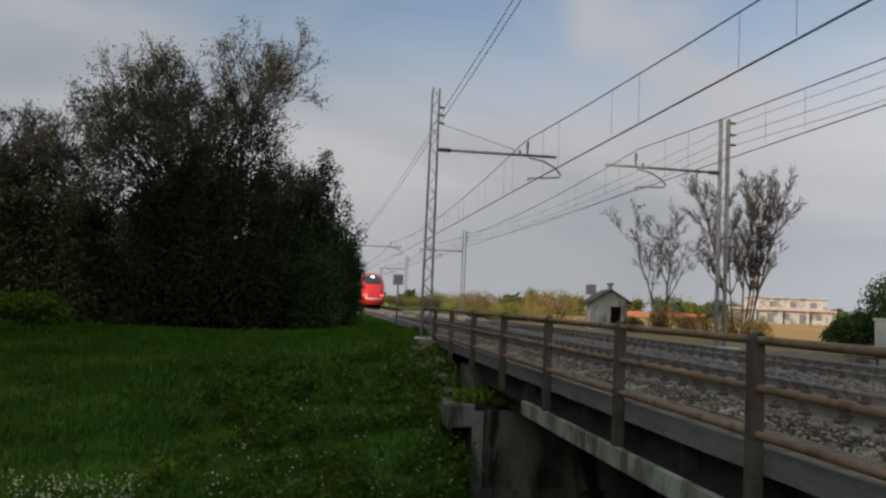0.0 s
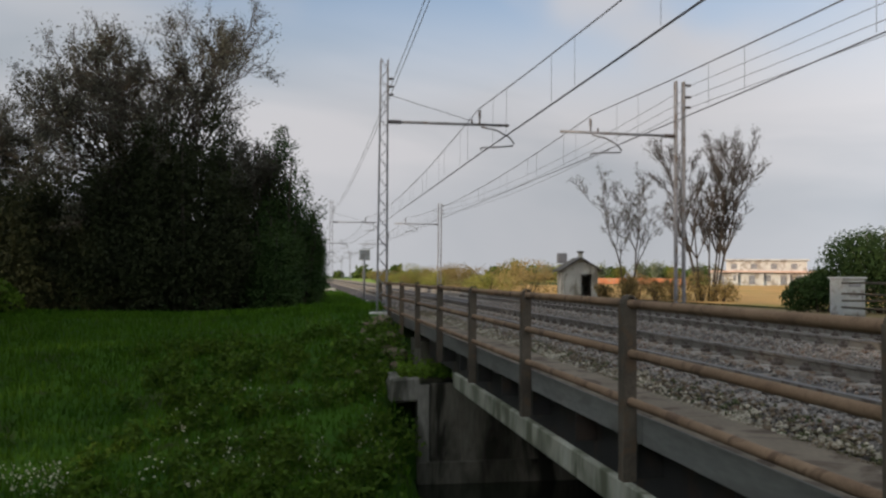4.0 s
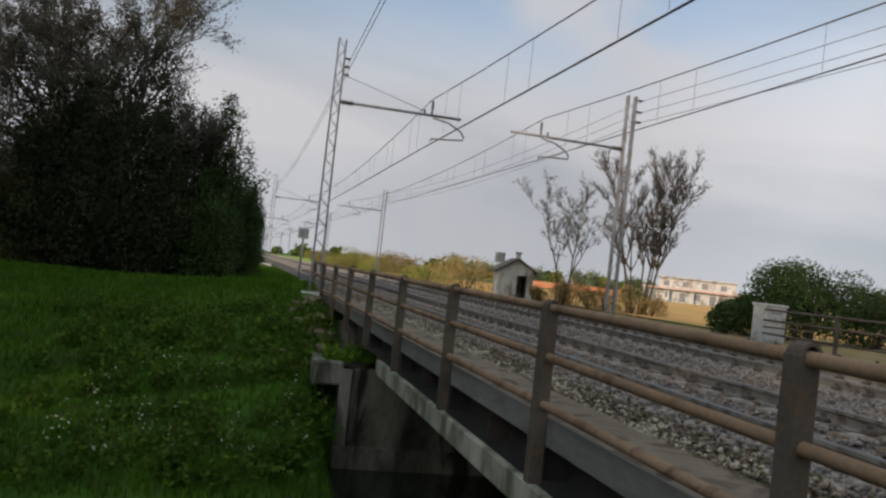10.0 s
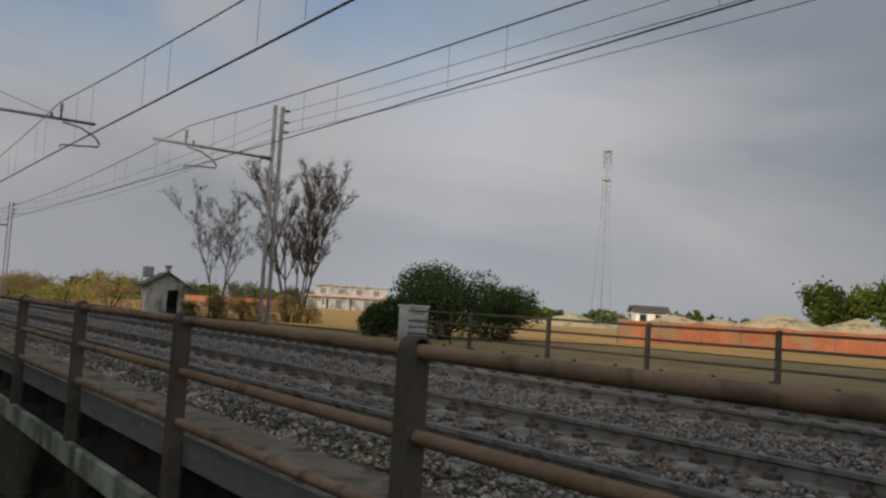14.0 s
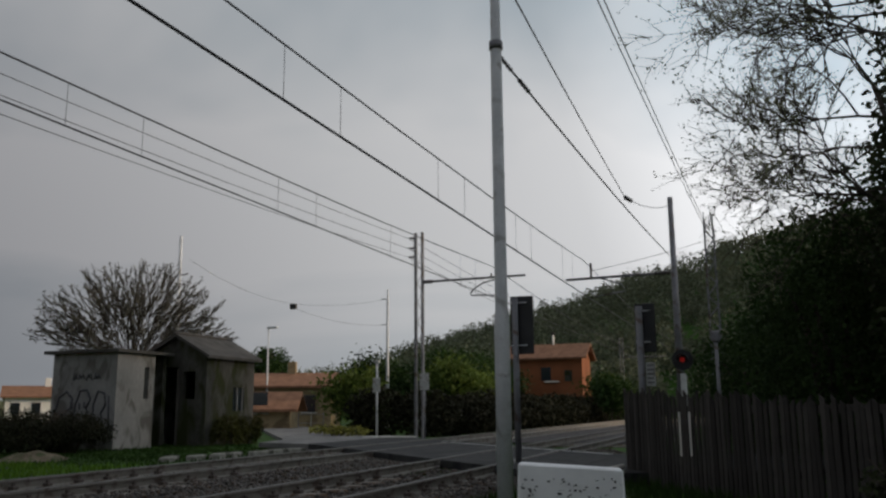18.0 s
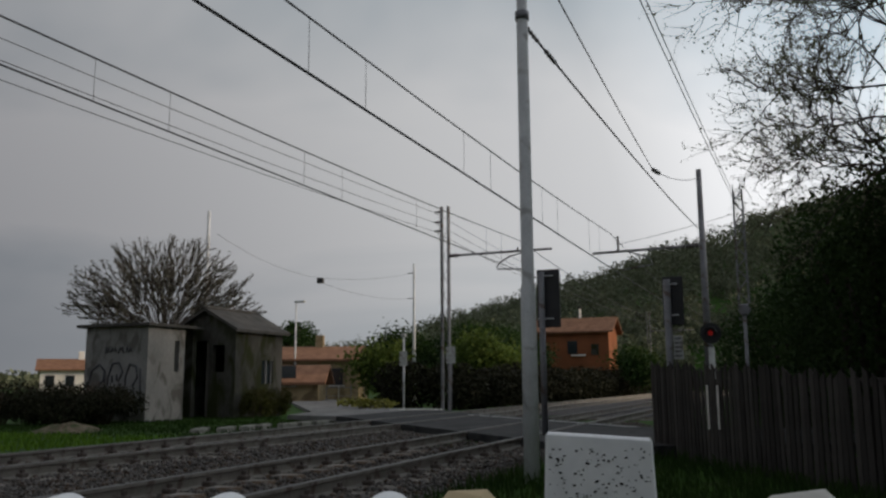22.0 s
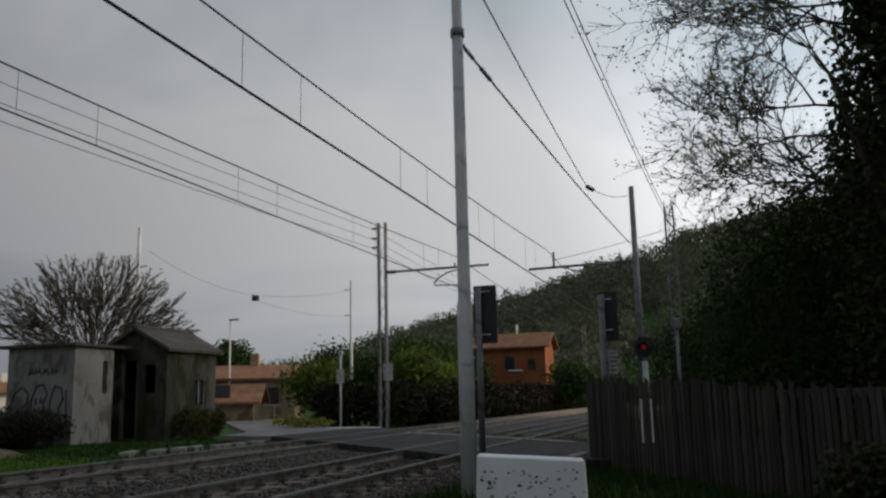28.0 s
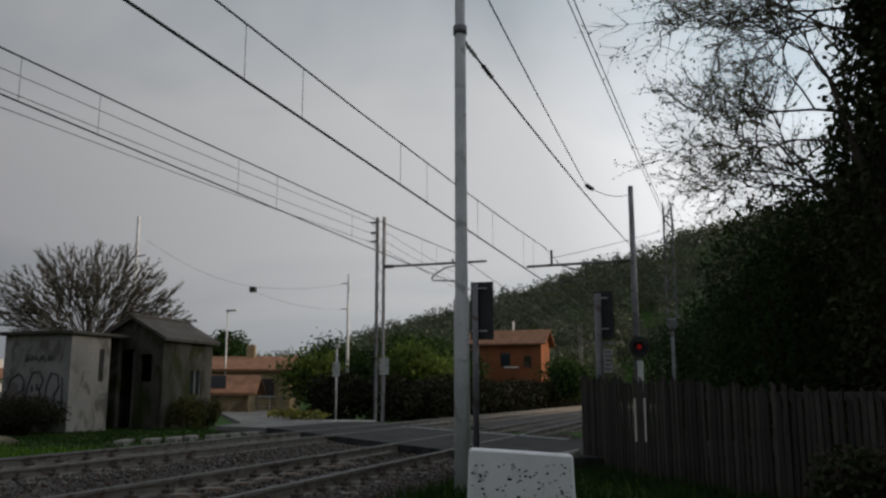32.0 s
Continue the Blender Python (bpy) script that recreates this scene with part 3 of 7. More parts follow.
def bush(name, label, rng, base, radii, n, size, leaf, group="", category="bush", stems=7, clumps=5, stem_r=0.03, clump=0.6):
    """A bush: stems from one foot, and several uneven clumps of leaves."""
    e = thing(name, label, category, pose(*base), group)
    chains, pts = [], []
    for k in range(stems):
        a = rng.uniform(0, 6.28)
        tip = Vector((math.cos(a) * radii[0] * 0.6, math.sin(a) * radii[1] * 0.6, radii[2] * rng.uniform(0.9, 1.7)))
        chains.append([((0.1 * math.cos(a), 0.1 * math.sin(a), -0.1), stem_r), (tip * 0.5 + Vector((0, 0, 0.2)), stem_r * 0.6), (tip, stem_r * 0.25)])
    for k in range(clumps):
        c = (rng.uniform(-0.55, 0.55) * radii[0], rng.uniform(-0.55, 0.55) * radii[1], radii[2] * rng.uniform(0.55, 1.25))
        pts += cloud(rng, n // clumps, c, (radii[0] * clump, radii[1] * clump, radii[2] * (clump + 0.02)), scale=1.2 / max(radii[0], 0.5))
    pts = [p for p in pts if p[2] > 0]
    tube("stem", chains, TWIG, e, 4)
    leaf_object("crown", pts, size, leaf, rng, e)
    return e


# ---- the ground, the stream and the bridge ----
TRACKS = (2.4, 6.45)          # centre lines; the line runs along y
RAIL_Z = 0.29


def ground_z(x, y):
    z = float(np.interp(y, [-9, 0.4, 3.0, 11.2, 13.0, 16.5, 21, 27], [0.04, -0.42, -3.5, -3.5, -2.72, -2.40, -1.15, -0.2]))
    if y > 15 and -6 < x < 0.5:
        z += float(np.interp(x, [-6, -1.0, -0.1, 0.5], [0, 0.5, 0.5, 0])) * float(np.interp(y, [15, 18, 26, 30], [0, 1, 1, 0.25]))
    if x > -0.4 and 12 < y < 18.9:
        z = -3.6
    if -9 > y and -1.2 < x < 9.5:
        z += 0.03
    if abs(x) < 40 and abs(y) < 60:
        z += 0.07 * noise.noise(Vector((x, y, 0)) * 0.45) * (0.3 if -1.5 < x < 10 else 1)
    return z


def spaced(near0, near1, step, far):
    near = list(np.arange(near0, near1 + step / 2, step))
    out, s, a = [], step, near0
    while a > -far:
        s *= 1.5; a -= s; out.insert(0, a)
    s, a = step, near1
    out += near
    while a < far:
        s *= 1.5; a += s; out.append(a)
    return out


ground = structure(grid_sheet("ground", spaced(-24, 24, 0.8, 2600), spaced(-40, 44, 0.8, 2600), ground_z, GRASS), "rough green grass of the bank and the plain", "ground")
water = structure(raw("water", [(-40, 2.0, -3.25), (40, 2.0, -3.25), (40, 18.3, -3.25), (-40, 18.3, -3.25)], [(0, 1, 2, 3)], WATER), "dark still water of the stream", "water")


def patch(name, corners, z, mat, label):
    vs = [(x, y, z) for x, y in corners]
    return structure(raw(name, vs, [tuple(range(len(vs)))], mat), label, "field")


patch("field_dry", [(13.5, 48), (14, 110), (100, 150), (150, 150), (150, 24), (62, -6), (25, 3), (25, 25), (15.5, 28)], 0.13, FIELD, "dry tan ploughed field")
# the bright field colour stands in for sunlight on this verge
patch("verge_green", [(12.8, -9.5), (25, -9.5), (25, -0.45), (12.8, -0.45)], 0.085, FIELD_G, "green rough verge beyond the far railing, sunlight in its colour")
patch("verge_soil", [(12.8, -0.4), (45, -0.4), (45, 21), (24.9, 24.9), (15.4, 27.9), (12.8, 24)], 0.09, OLIVE, "olive-brown rough verge beyond the far railing")
patch("verge_north", [(9.25, 27.35), (12.85, 24.1), (15.45, 27.95), (13.45, 48.1), (11.5, 62), (9.25, 62)], 0.07, OLIVE, "rough verge beside the far track")
patch("field_far", [(20, 240), (420, 420), (420, 60), (155, 25), (155, 160)], 0.05, FIELD_G, "far green meadow")
patch("field_green", [(17, -4), (60, -4), (300, 20), (400, -160), (60, -22)], 0.09, FIELD_G, "bright green crop field")
patch("field_north", [(8, 120), (60, 250), (-30, 600), (0.5, 600)], 0.03, FIELD_G, "green meadow along the line")

# bridge: walkway on the near side, kerb on the far side, girders and abutment
bridge = thing("railway_bridge", "old concrete and steel railway bridge over a stream", "bridge")
part("deck", boxed(0.5, -2.2, -0.32, 11.4, 19.1, -0.06), CONC, bridge, "concrete deck")
for k in range(7):
    y0 = -2.3 + k * 4.25
    part("walkway_slab", boxed(0.076, y0 + 0.006, -0.02, 0.78, y0 + 4.244, 0.10, bevel=0.008), WALKTOP, bridge, "worn brown walkway slab")
    part("edge_plate", boxed(0.050, y0 + 0.01, -0.115, 0.073, y0 + 4.24, 0.112, bevel=0.004), PLATE, bridge, "grey edge plate")
part("girder_web", boxed(0.32, -2.2, -0.62, 0.39, 19.1, -0.021), STEEL, bridge, "black girder web")
for k in range(12):
    y = -1.35 + k * 1.55
    part("stiffener", boxed(0.10, y, -0.418, 0.318, y + 0.03, -0.022), STEEL, bridge)
for k in range(5):
    y0 = -2.2 + k * 3.22
    part("lower_beam", boxed(-0.06, y0 + 0.008, -0.66, 0.02, y0 + 3.212, -0.42, bevel=0.012), BEAM, bridge, "stained concrete lower beam")
# black girders added to make the space under the deck dark
for k in range(9):
    part("inner_girder", boxed(0.7 + k * 1.2, -2.2, -1.05, 0.95 + k * 1.2, 19.0, -0.325), STEEL, bridge, "added black girder that darkens the space below the deck")
part("far_girder", boxed(11.2, -2.2, -0.5, 11.45, 17, -0.02), STEEL, bridge)
part("far_walkway", boxed(9.4, -2.2, -0.05, 12.5, 27.3, 0.06, bevel=0.01), WALKTOP, bridge)
part("far_kerb", boxed(10.7, -9.5, 0.055, 10.95, 21.0, 0.17, bevel=0.01), CONC, bridge)
for k in range(26):
    part("cable_bracket", boxed(10.66, 19.6 - k * 1.15, 0.06, 10.72, 19.66 - k * 1.15, 0.30, bevel=0.006), STEEL, bridge)
abut = thing("abutment", "mossy stained concrete bridge abutment", "abutment", kind="structure")
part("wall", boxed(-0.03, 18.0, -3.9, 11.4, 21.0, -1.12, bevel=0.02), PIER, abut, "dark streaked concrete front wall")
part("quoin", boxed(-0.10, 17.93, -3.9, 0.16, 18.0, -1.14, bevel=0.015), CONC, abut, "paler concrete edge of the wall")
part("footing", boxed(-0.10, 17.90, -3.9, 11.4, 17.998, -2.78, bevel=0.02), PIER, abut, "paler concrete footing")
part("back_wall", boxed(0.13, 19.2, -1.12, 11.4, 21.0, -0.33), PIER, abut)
bm = boxed(-0.66, 17.95, -1.50, -0.03, 19.2, -0.98, bevel=0.05)
for v in bm.verts:
    v.co += Vector((0.05, 0.05, 0.05)) * noise.noise(v.co * 3.1)
part("cap_stone", bm, CONC, abut, "weathered cap block")
rng = np.random.default_rng(61)
tuft = [Vector((rng.uniform(-0.45, 0.75), rng.uniform(17.98, 19.1), -1.0 + abs(rng.normal(0, 0.13)))) for _ in range(900)]
south = thing("south_abutment", "concrete abutment below the end of the bridge", "abutment", kind="structure")
part("wall", boxed(-0.2, -2.4, -3.3, 11.4, -0.3, -0.51), CONC, south)
for x, y, z, s in ((-0.45, 20.9, 0, 0.24), (-0.85, 21.7, 0, 0.17), (-0.75, 20.1, 0, 0.15), (-1.25, 20.6, 0, 0.12), (-0.40, 22.6, 0, 0.20), (-1.05, 21.0, 0, 0.11), (-0.6, 19.3, 0, 0.14), (-0.35, 19.9, 0, 0.18), (-0.30, 22.0, 0.1, 0.34), (-0.55, 23.4, 0.1, 0.32), (-0.25, 20.6, 0.1, 0.30), (-0.85, 22.8, 0, 0.22), (-0.3, 24.3, 0.1, 0.3), (-1.5, 21.9, 0, 0.15), (-1.3, 19.6, 0, 0.16), (-1.0, 18.6, 0, 0.15)):
    bm = bmesh.new()
    bmesh.ops.create_icosphere(bm, subdivisions=2, radius=s)
    for v in bm.verts:
        v.co *= 1 + 0.6 * noise.noise(v.co * 2.2 / s + Vector((x * 3, y * 5, z)))
        v.co.z *= 0.6
    ob = link("rubble_stone", bm, RUBBLE, None)
    ob.location = (x, y, ground_z(x, y) + 0.05 * s)
    tagged(ob, "brown broken stone half sunk in the grassy bank", "stone", "stones on the bank")
tagged(leaf_object("abutment_weeds", tuft, 0.07, WEED, rng), "green weeds growing on the abutment", "weeds", "", "stuff")


# ---- tracks ----
def ballast_profile(y0, y1, step, name):
    """The trapezoid of the bed under both tracks, uneven on top."""
    px = [(0.55, -0.02), (0.80, 0.08), (1.0, 0.135), (1.5, 0.13), (1.75, 0.115), (3.05, 0.115), (3.3, 0.13), (4.42, 0.12), (5.5, 0.13), (5.75, 0.115), (7.1, 0.115), (7.3, 0.13), (8.4, 0.08), (9.3, -0.05)]
    ys = list(np.arange(y0, y1, step)) + [y1]
    vs, n = [], 0
    xs = np.linspace(0.55, 9.3, 54)
    for y in ys:
        for x in xs:
            z = float(np.interp(x, [p[0] for p in px], [p[1] for p in px]))
            vs.append((x, y, z + (0.03 * noise.noise(Vector((x * 2.3, y * 2.3, 0))) if step < 5 else 0)))
    n = len(xs)
    fs = [(j * n + i, j * n + i + 1, (j + 1) * n + i + 1, (j + 1) * n + i) for j in range(len(ys) - 1) for i in range(n - 1)]
    return structure(raw(name, vs, fs, BALLAST), "grey crushed stone ballast under both tracks", "ballast")


ballast_profile(-15.2, 60, 0.4, "ballast_bed_near")
ballast_profile(60, 1600, 70, "ballast_bed_far")
ballast_profile(-90, -28.8, 1.2, "ballast_bed_south")


def rail_mesh(y0, y1):
    prof = [(-0.07, -0.16), (0.07, -0.16), (0.07, -0.145), (0.012, -0.125), (0.012, -0.045), (0.036, -0.035), (0.036, -0.004), (0.026, 0.0),
            (-0.026, 0.0), (-0.036, -0.004), (-0.036, -0.035), (-0.012, -0.045), (-0.012, -0.125), (-0.07, -0.145)]
    n = len(prof)
    vs = [(x, y0, z) for x, z in prof] + [(x, y1, z) for x, z in prof]
    fs = [(i, i + n, (i + 1) % n + n, (i + 1) % n) for i in range(n)] + [tuple(range(n)), tuple(range(n, 2 * n))[::-1]]
    me = bpy.data.meshes.new("rail")
    me.from_pydata(vs, [], fs)
    me.materials.append(RAIL); me.materials.append(RAILTOP)
    for i in (6, 7, 8):
        me.polygons[i].material_index = 1
    me.update()
    return me


track_things = []
RAIL_LONG = rail_mesh(-90, 1600)
for cx in TRACKS:
    tr = thing("railway_track", "straight railway track, worn steel rails on concrete sleepers", "track", pose(cx, 0, 0), "tracks")
    for s in (-0.7525, 0.7525):
        ob = place("rail", RAIL_LONG, None, tr)
        ob.location = (s, 0, RAIL_Z)
    track_things.append(tr)


def clip_bm(bm, x, y, z):
    box(bm, x - 0.055, y - 0.05, z, x + 0.055, y + 0.05, z + 0.055, bevel=0.012)
    box(bm, x - 0.018, y - 0.02, z + 0.05, x + 0.018, y + 0.02, z + 0.095)


def sleeper_mesh():
    bm = bmesh.new()
    for s in (-1, 1):
        box(bm, s * 0.78 - 0.50, -0.125, -0.05, s * 0.78 + 0.50, 0.125, 0.155, bevel=0.025)
    box(bm, -0.32, -0.10, -0.05, 0.32, 0.10, 0.118, bevel=0.02)
    me = bpy.data.meshes.new("sleeper")
    bm.to_mesh(me); bm.free()
    me.materials.append(SLEEPER)
    return me


def clip_mesh():
    bm = bmesh.new()
    clip_bm(bm, 0, 0, 0.15)
    me = bpy.data.meshes.new("rail_clip")
    bm.to_mesh(me); bm.free()
    me.materials.append(CLIP)
    return me


# ---- lattice and tubes of the overhead line ----
def lattice(height, w0, w1, d0, d1, bays, r):
    """Four legs and zigzag lacing; returns (leg chains, lacing chains)."""
    legs = [rod((sx * w0, sy * d0, 0), (sx * w1, sy * d1, height), r) for sx in (-1, 1) for sy in (-1, 1)]
    lace = []
    for k in range(bays):
        a, b = k / bays, (k + 1) / bays
        wa, wb, da, db = (w0 + (w1 - w0) * a, w0 + (w1 - w0) * b, d0 + (d1 - d0) * a, d0 + (d1 - d0) * b)
        s = 1 if k % 2 else -1
        for q in (-1, 1):
            lace.append(rod((s * wa, q * da, a * height), (-s * wb, q * db, b * height), r * 0.45))
            lace.append(rod((q * wa, s * da, a * height), (q * wb, -s * db, b * height), r * 0.45))
    return legs, lace


def insulator(a, b, r, n=5):
    a, b = Vector(a), Vector(b)
    chain = []
    for i in range(n * 2 + 1):
        chain.append((a.lerp(b, i / (n * 2)), r if i % 2 else r * 0.45))
    return chain


def cantilever(e, side, z, reach, drop, top):
    """The arm from a mast towards the track (side: -1 or 1 along x), with messenger post and steady arm."""
    tube("arm", [rod((0.10 * side, 0, z), (reach * side, 0, z + 0.02), 0.045)], MAST, e, 8, "horizontal tubular arm")
    tube("arm_insulator", [insulator((0.10 * side, 0, z), (0.55 * side, 0, z), 0.09)], INSUL, e, 8)
    mx = drop * side
    tube("messenger_post", [rod((mx, 0, z), (mx, 0, z + 0.28), 0.03), insulator((mx, 0, z + 0.22), (mx, 0, top), 0.06, 4)], INSUL, e, 8)
    tube("clamp", [rod((mx - 0.25 * side, 0, z + 0.02), (mx - 0.25 * side, 0, z + 0.17), 0.035)], INSUL, e, 6)
    pts = [(mx + 0.05 * side, z - 0.06), (mx + 0.55 * side, z - 0.14), (mx + 0.98 * side, z - 0.36), (mx + 1.12 * side, z - 0.55), (mx + 1.08 * side, z - 0.63), (mx + 0.6 * side, z - 0.68), (mx + 0.06 * side, z - 0.72), (mx + 0.03 * side, z - 0.80)]
    if side < 0:
        pts = [(mx + 0.05, z - 0.06), (mx + 0.55, z - 0.16), (mx + 0.95, z - 0.38), (mx + 1.08, z - 0.55), (mx + 1.04, z - 0.62), (mx + 0.5, z - 0.64), (mx + 0.02, z - 0.68), (mx, z - 0.76)]
    tube("steady_arm", [[((x, 0, zz2), 0.028) for x, zz2 in pts]], MAST, e, 6)


def lattice_mast(x, y, h, arm_z=6.0, near=True):
    e = thing("catenary_mast", "slender lattice steel mast of the overhead line", "mast", pose(x, y, -0.1), "overhead line masts")
    legs, lace = lattice(h + 0.1, 0.15, 0.11, 0.15, 0.11, 26, 0.022)
    tube("leg", legs, MAST, e, 4, smooth=False)
    tube("lacing", lace, MAST, e, 3, smooth=False)
    part("footing", boxed(-0.45, -0.45, -0.3, 0.45, 0.45, 0.18, bevel=0.03), CONCL, e, "concrete footing")
    cantilever(e, 1, arm_z + 0.1, 4.0, 3.05, arm_z + 0.58)
    for k, zz2 in enumerate((7.35, 7.1, 6.85)):
        tube("side_insulator", [insulator((0.12, 0, zz2 + 0.1), (0.30, 0, zz2 + 0.1), 0.05, 3)], INSUL, e, 6)
    tube("stay_wire", [rod((0.12, 0, 6.95), (2.7, 0, arm_z + 0.25), 0.009)], WIRE, e, 4)
    return e


def channel_mast(x, y, h, arm_z=6.0, feeders=True):
    e = thing("catenary_mast", "grey double-channel steel mast of the overhead line", "mast", pose(x, y, -0.1), "overhead line masts")
    for s in (-1, 1):
        part("channel", boxed(s * 0.14 - 0.035, -0.09, 0, s * 0.14 + 0.035, 0.09, h + 0.1, bevel=0.008), MAST, e)
    lace = [rod(((1 if k % 2 else -1) * 0.11, -0.08, 0.4 + k * 0.38), ((-1 if k % 2 else 1) * 0.11, -0.08, 0.78 + k * 0.38), 0.012) for k in range(int((h - 0.8) / 0.38))]
    tube("lacing", lace, MAST, e, 3)
    part("footing", boxed(-0.5, -0.5, -0.3, 0.5, 0.5, 0.2, bevel=0.03), CONCL, e, "concrete footing")
    cantilever(e, -1, arm_z + 0.1, 4.2, 3.15, arm_z + 0.58)
    if feeders:
        for k, zz2 in enumerate((7.75, 7.35, 7.0)):
            tube("side_insulator", [insulator((0.17, 0, zz2 + 0.1), (0.42, 0, zz2 + 0.1), 0.055, 3)], INSUL, e, 6)
    return e


for k, y in enumerate((26.04, 75.6, 125, 175, 226, 276)):
    lattice_mast(-0.14, y, 7.95 if k == 0 else 8.0)
for k, y in enumerate((26.7, 76.5, 126, 176, 227, 277)):
    channel_mast(9.97 if k == 0 else 9.8, y, 7.87 if k == 0 else 7.95)
channel_mast(9.36, -31.8, 7.95)
for y in (-85,):
    channel_mast(9.4, y, 7.9)


def wire_run(name, label, points, r, sag=0.0, n=10, droppers=None):
    """A wire hung from point to point; one thing for each run."""
    chain = []
    for a, b in zip(points, points[1:]):
        a, b = Vector(a), Vector(b)
        for i in range(n):
            t = i / n
            p = a.lerp(b, t)
            p.z -= sag * 4 * t * (1 - t)
            chain.append((p, r))
    chain.append((Vector(points[-1]), r))
    return tagged(tube(name, [chain], WIRE, None, 5), label, "wire", "overhead wires")


SAG = 0.66
SPANS = [-85, -32.5, 26.3, 76, 125.5, 175.5, 226.5, 276.5]
for cx, stag, zc in ((2.95, 0.18, 5.17), (6.75, -0.12, 5.27)):
    low = [(cx + (stag if i % 2 else -stag) * (0.2 if i == 2 else 1), y, zc + (0.10 if i < 2 else -0.08)) for i, y in enumerate(SPANS)]
    high = [(x, y, 6.55) for x, y, _ in low]
    wire_run("contact_wire", "taut dark contact wire above a track", low, 0.013, 0.02)
    wire_run("contact_wire", "taut dark contact wire above a track", [(x + 0.05, y, z + 0.015) for x, y, z in low], 0.010, 0.02)
    wire_run("messenger_wire", "sagging dark messenger wire above a track", high, 0.015, SAG)
    chains = []
    for (a, b) in zip(high[1:4], high[2:5]):
        a, b = Vector(a), Vector(b)
        for k in range(10):
            for dt in (0.0, 0.028):
                t = (k + 0.36) / 10 + dt
                p = a.lerp(b, t)
                chains.append(rod((p.x, p.y, p.z - SAG * 4 * t * (1 - t)), (p.x, p.y, zc), 0.005))
    tagged(tube("dropper_wires", chains, WIRE, None, 3), "thin hangers between messenger and contact wire", "wire", "", "stuff")
for dz in (7.75, 7.35, 7.0):
    wire_run("feeder_wire", "thin feeder wire along the masts", [(9.8, -85, dz), (9.8, -31.8, dz), (10.36, 26.7, dz), (10.2, 76.5, dz), (10.2, 126, dz), (10.2, 277, dz)], 0.009, 0.58)
for dx, dz in ((0.16, 7.35), (0.18, 7.12)):
    wire_run("earth_wire", "thin wire along the masts", [(-1.3, -33.7, dz + 0.2), (dx, 26.04, dz), (dx, 75.6, dz), (dx, 125, dz), (dx, 276, dz)], 0.010, 0.5)


# ---- near railing of the bridge ----
def railing(name, label, x, ys, zs, r, top, foot, y_from, y_to, mat_pipe, mat_post, wide=0.06, deep=0.11):
    e = thing(name, label, "railing")
    for z in zs:
        tube("pipe", [[((x, y_from + (y_to - y_from) * i / 12, z + 0.004 * math.sin(i * 2.1)), r) for i in range(13)]], mat_pipe, e, 12, "rusty steel pipe")
    for y in ys:
        bm = bmesh.new()
        # channel post: web and two flanges, its top bent round the pipe
        box(bm, x - 0.065, y - wide, foot, x - 0.052, y + wide, top - 0.03, bevel=0.003)
        for s in (-1, 1):
            box(bm, x - 0.065, y + s * wide - 0.006, foot, x - 0.065 + deep, y + s * wide + 0.006, top - 0.03, bevel=0.002)
        n = 8
        for i in range(n):
            a0, a1 = math.pi * i / n, math.pi * (i + 1) / n
            ring = [(x - (r + 0.020) * math.cos(a), y + s * (wide + 0.004), top - 0.035 + (r + 0.028) * math.sin(a)) for a in (a0, a1) for s in (-1, 1)]
            inner = [(x - (r + 0.004) * math.cos(a), y + s * (wide + 0.004), top - 0.035 + (r + 0.010) * math.sin(a)) for a in (a0, a1) for s in (-1, 1)]
            v = [bm.verts.new(q) for q in ring + inner]
            for f in ((0, 1, 3, 2), (4, 6, 7, 5), (0, 2, 6, 4), (1, 5, 7, 3), (0, 4, 5, 1), (2, 3, 7, 6)):
                bm.faces.new([v[j] for j in f])
        part("post", bm, mat_post, e, "dark channel post")
    return e


railing("bridge_railing", "rusty three-pipe steel railing along the bridge walkway", 0.0, [0.15 + 3.1 * k for k in range(10)], (0.97, 0.58, 0.205), 0.036, 1.013, -0.42, -2.3, 28.12, RUST, POST, 0.050)
far_ys = [18.3 - 3.1 * k for k in range(9)] + [-7.6, -10.0]
railing("far_railing", "dark rusty steel railing on the far side of the bridge", 12.3, far_ys, (1.10, 0.80, 0.42), 0.028, 1.14, 0.0, -10.0, 21.4, POST, POST, 0.045, 0.07)
tagged(link("concrete_block", boxed(12.9, -9.5, -0.05, 13.5, -8.65, 0.63, bevel=0.03), CONC), "pale square concrete block behind the far railing", "block")


# ---- beside the line to the north ----
slab = structure(link("pavement_slab", boxed(-0.95, 32.4, -0.2, 0.5, 33.9, 0.02, bevel=0.03), CONCL), "pale concrete slab beside the line", "slab")
sign = thing("line_sign", "grey square sign board on a thin post beside the line", "sign", pose(0.38, 41, -0.1))
tube("post", [rod((0, 0, 0), (0, 0, 2.1), 0.045)], MAST, sign, 8)
part("board", boxed(-0.26, -0.03, 2.05, 0.26, 0.0, 2.58, bevel=0.01), LIGHTPLATE, sign, "grey board with unreadable marks")
raw("bar", *bars_in_plane((-0.26, -0.033, 2.05), (1, 0, 0), (0, 0, 1), [(0.06, 0.08 + 0.1 * k, 0.46, 0.13 + 0.1 * k) for k in range(4)], 0.004, (0, -1, 0)), MAST, sign)
part("base", boxed(-0.25, -0.25, -0.2, 0.25, 0.25, 0.1, bevel=0.02), CONCL, sign)


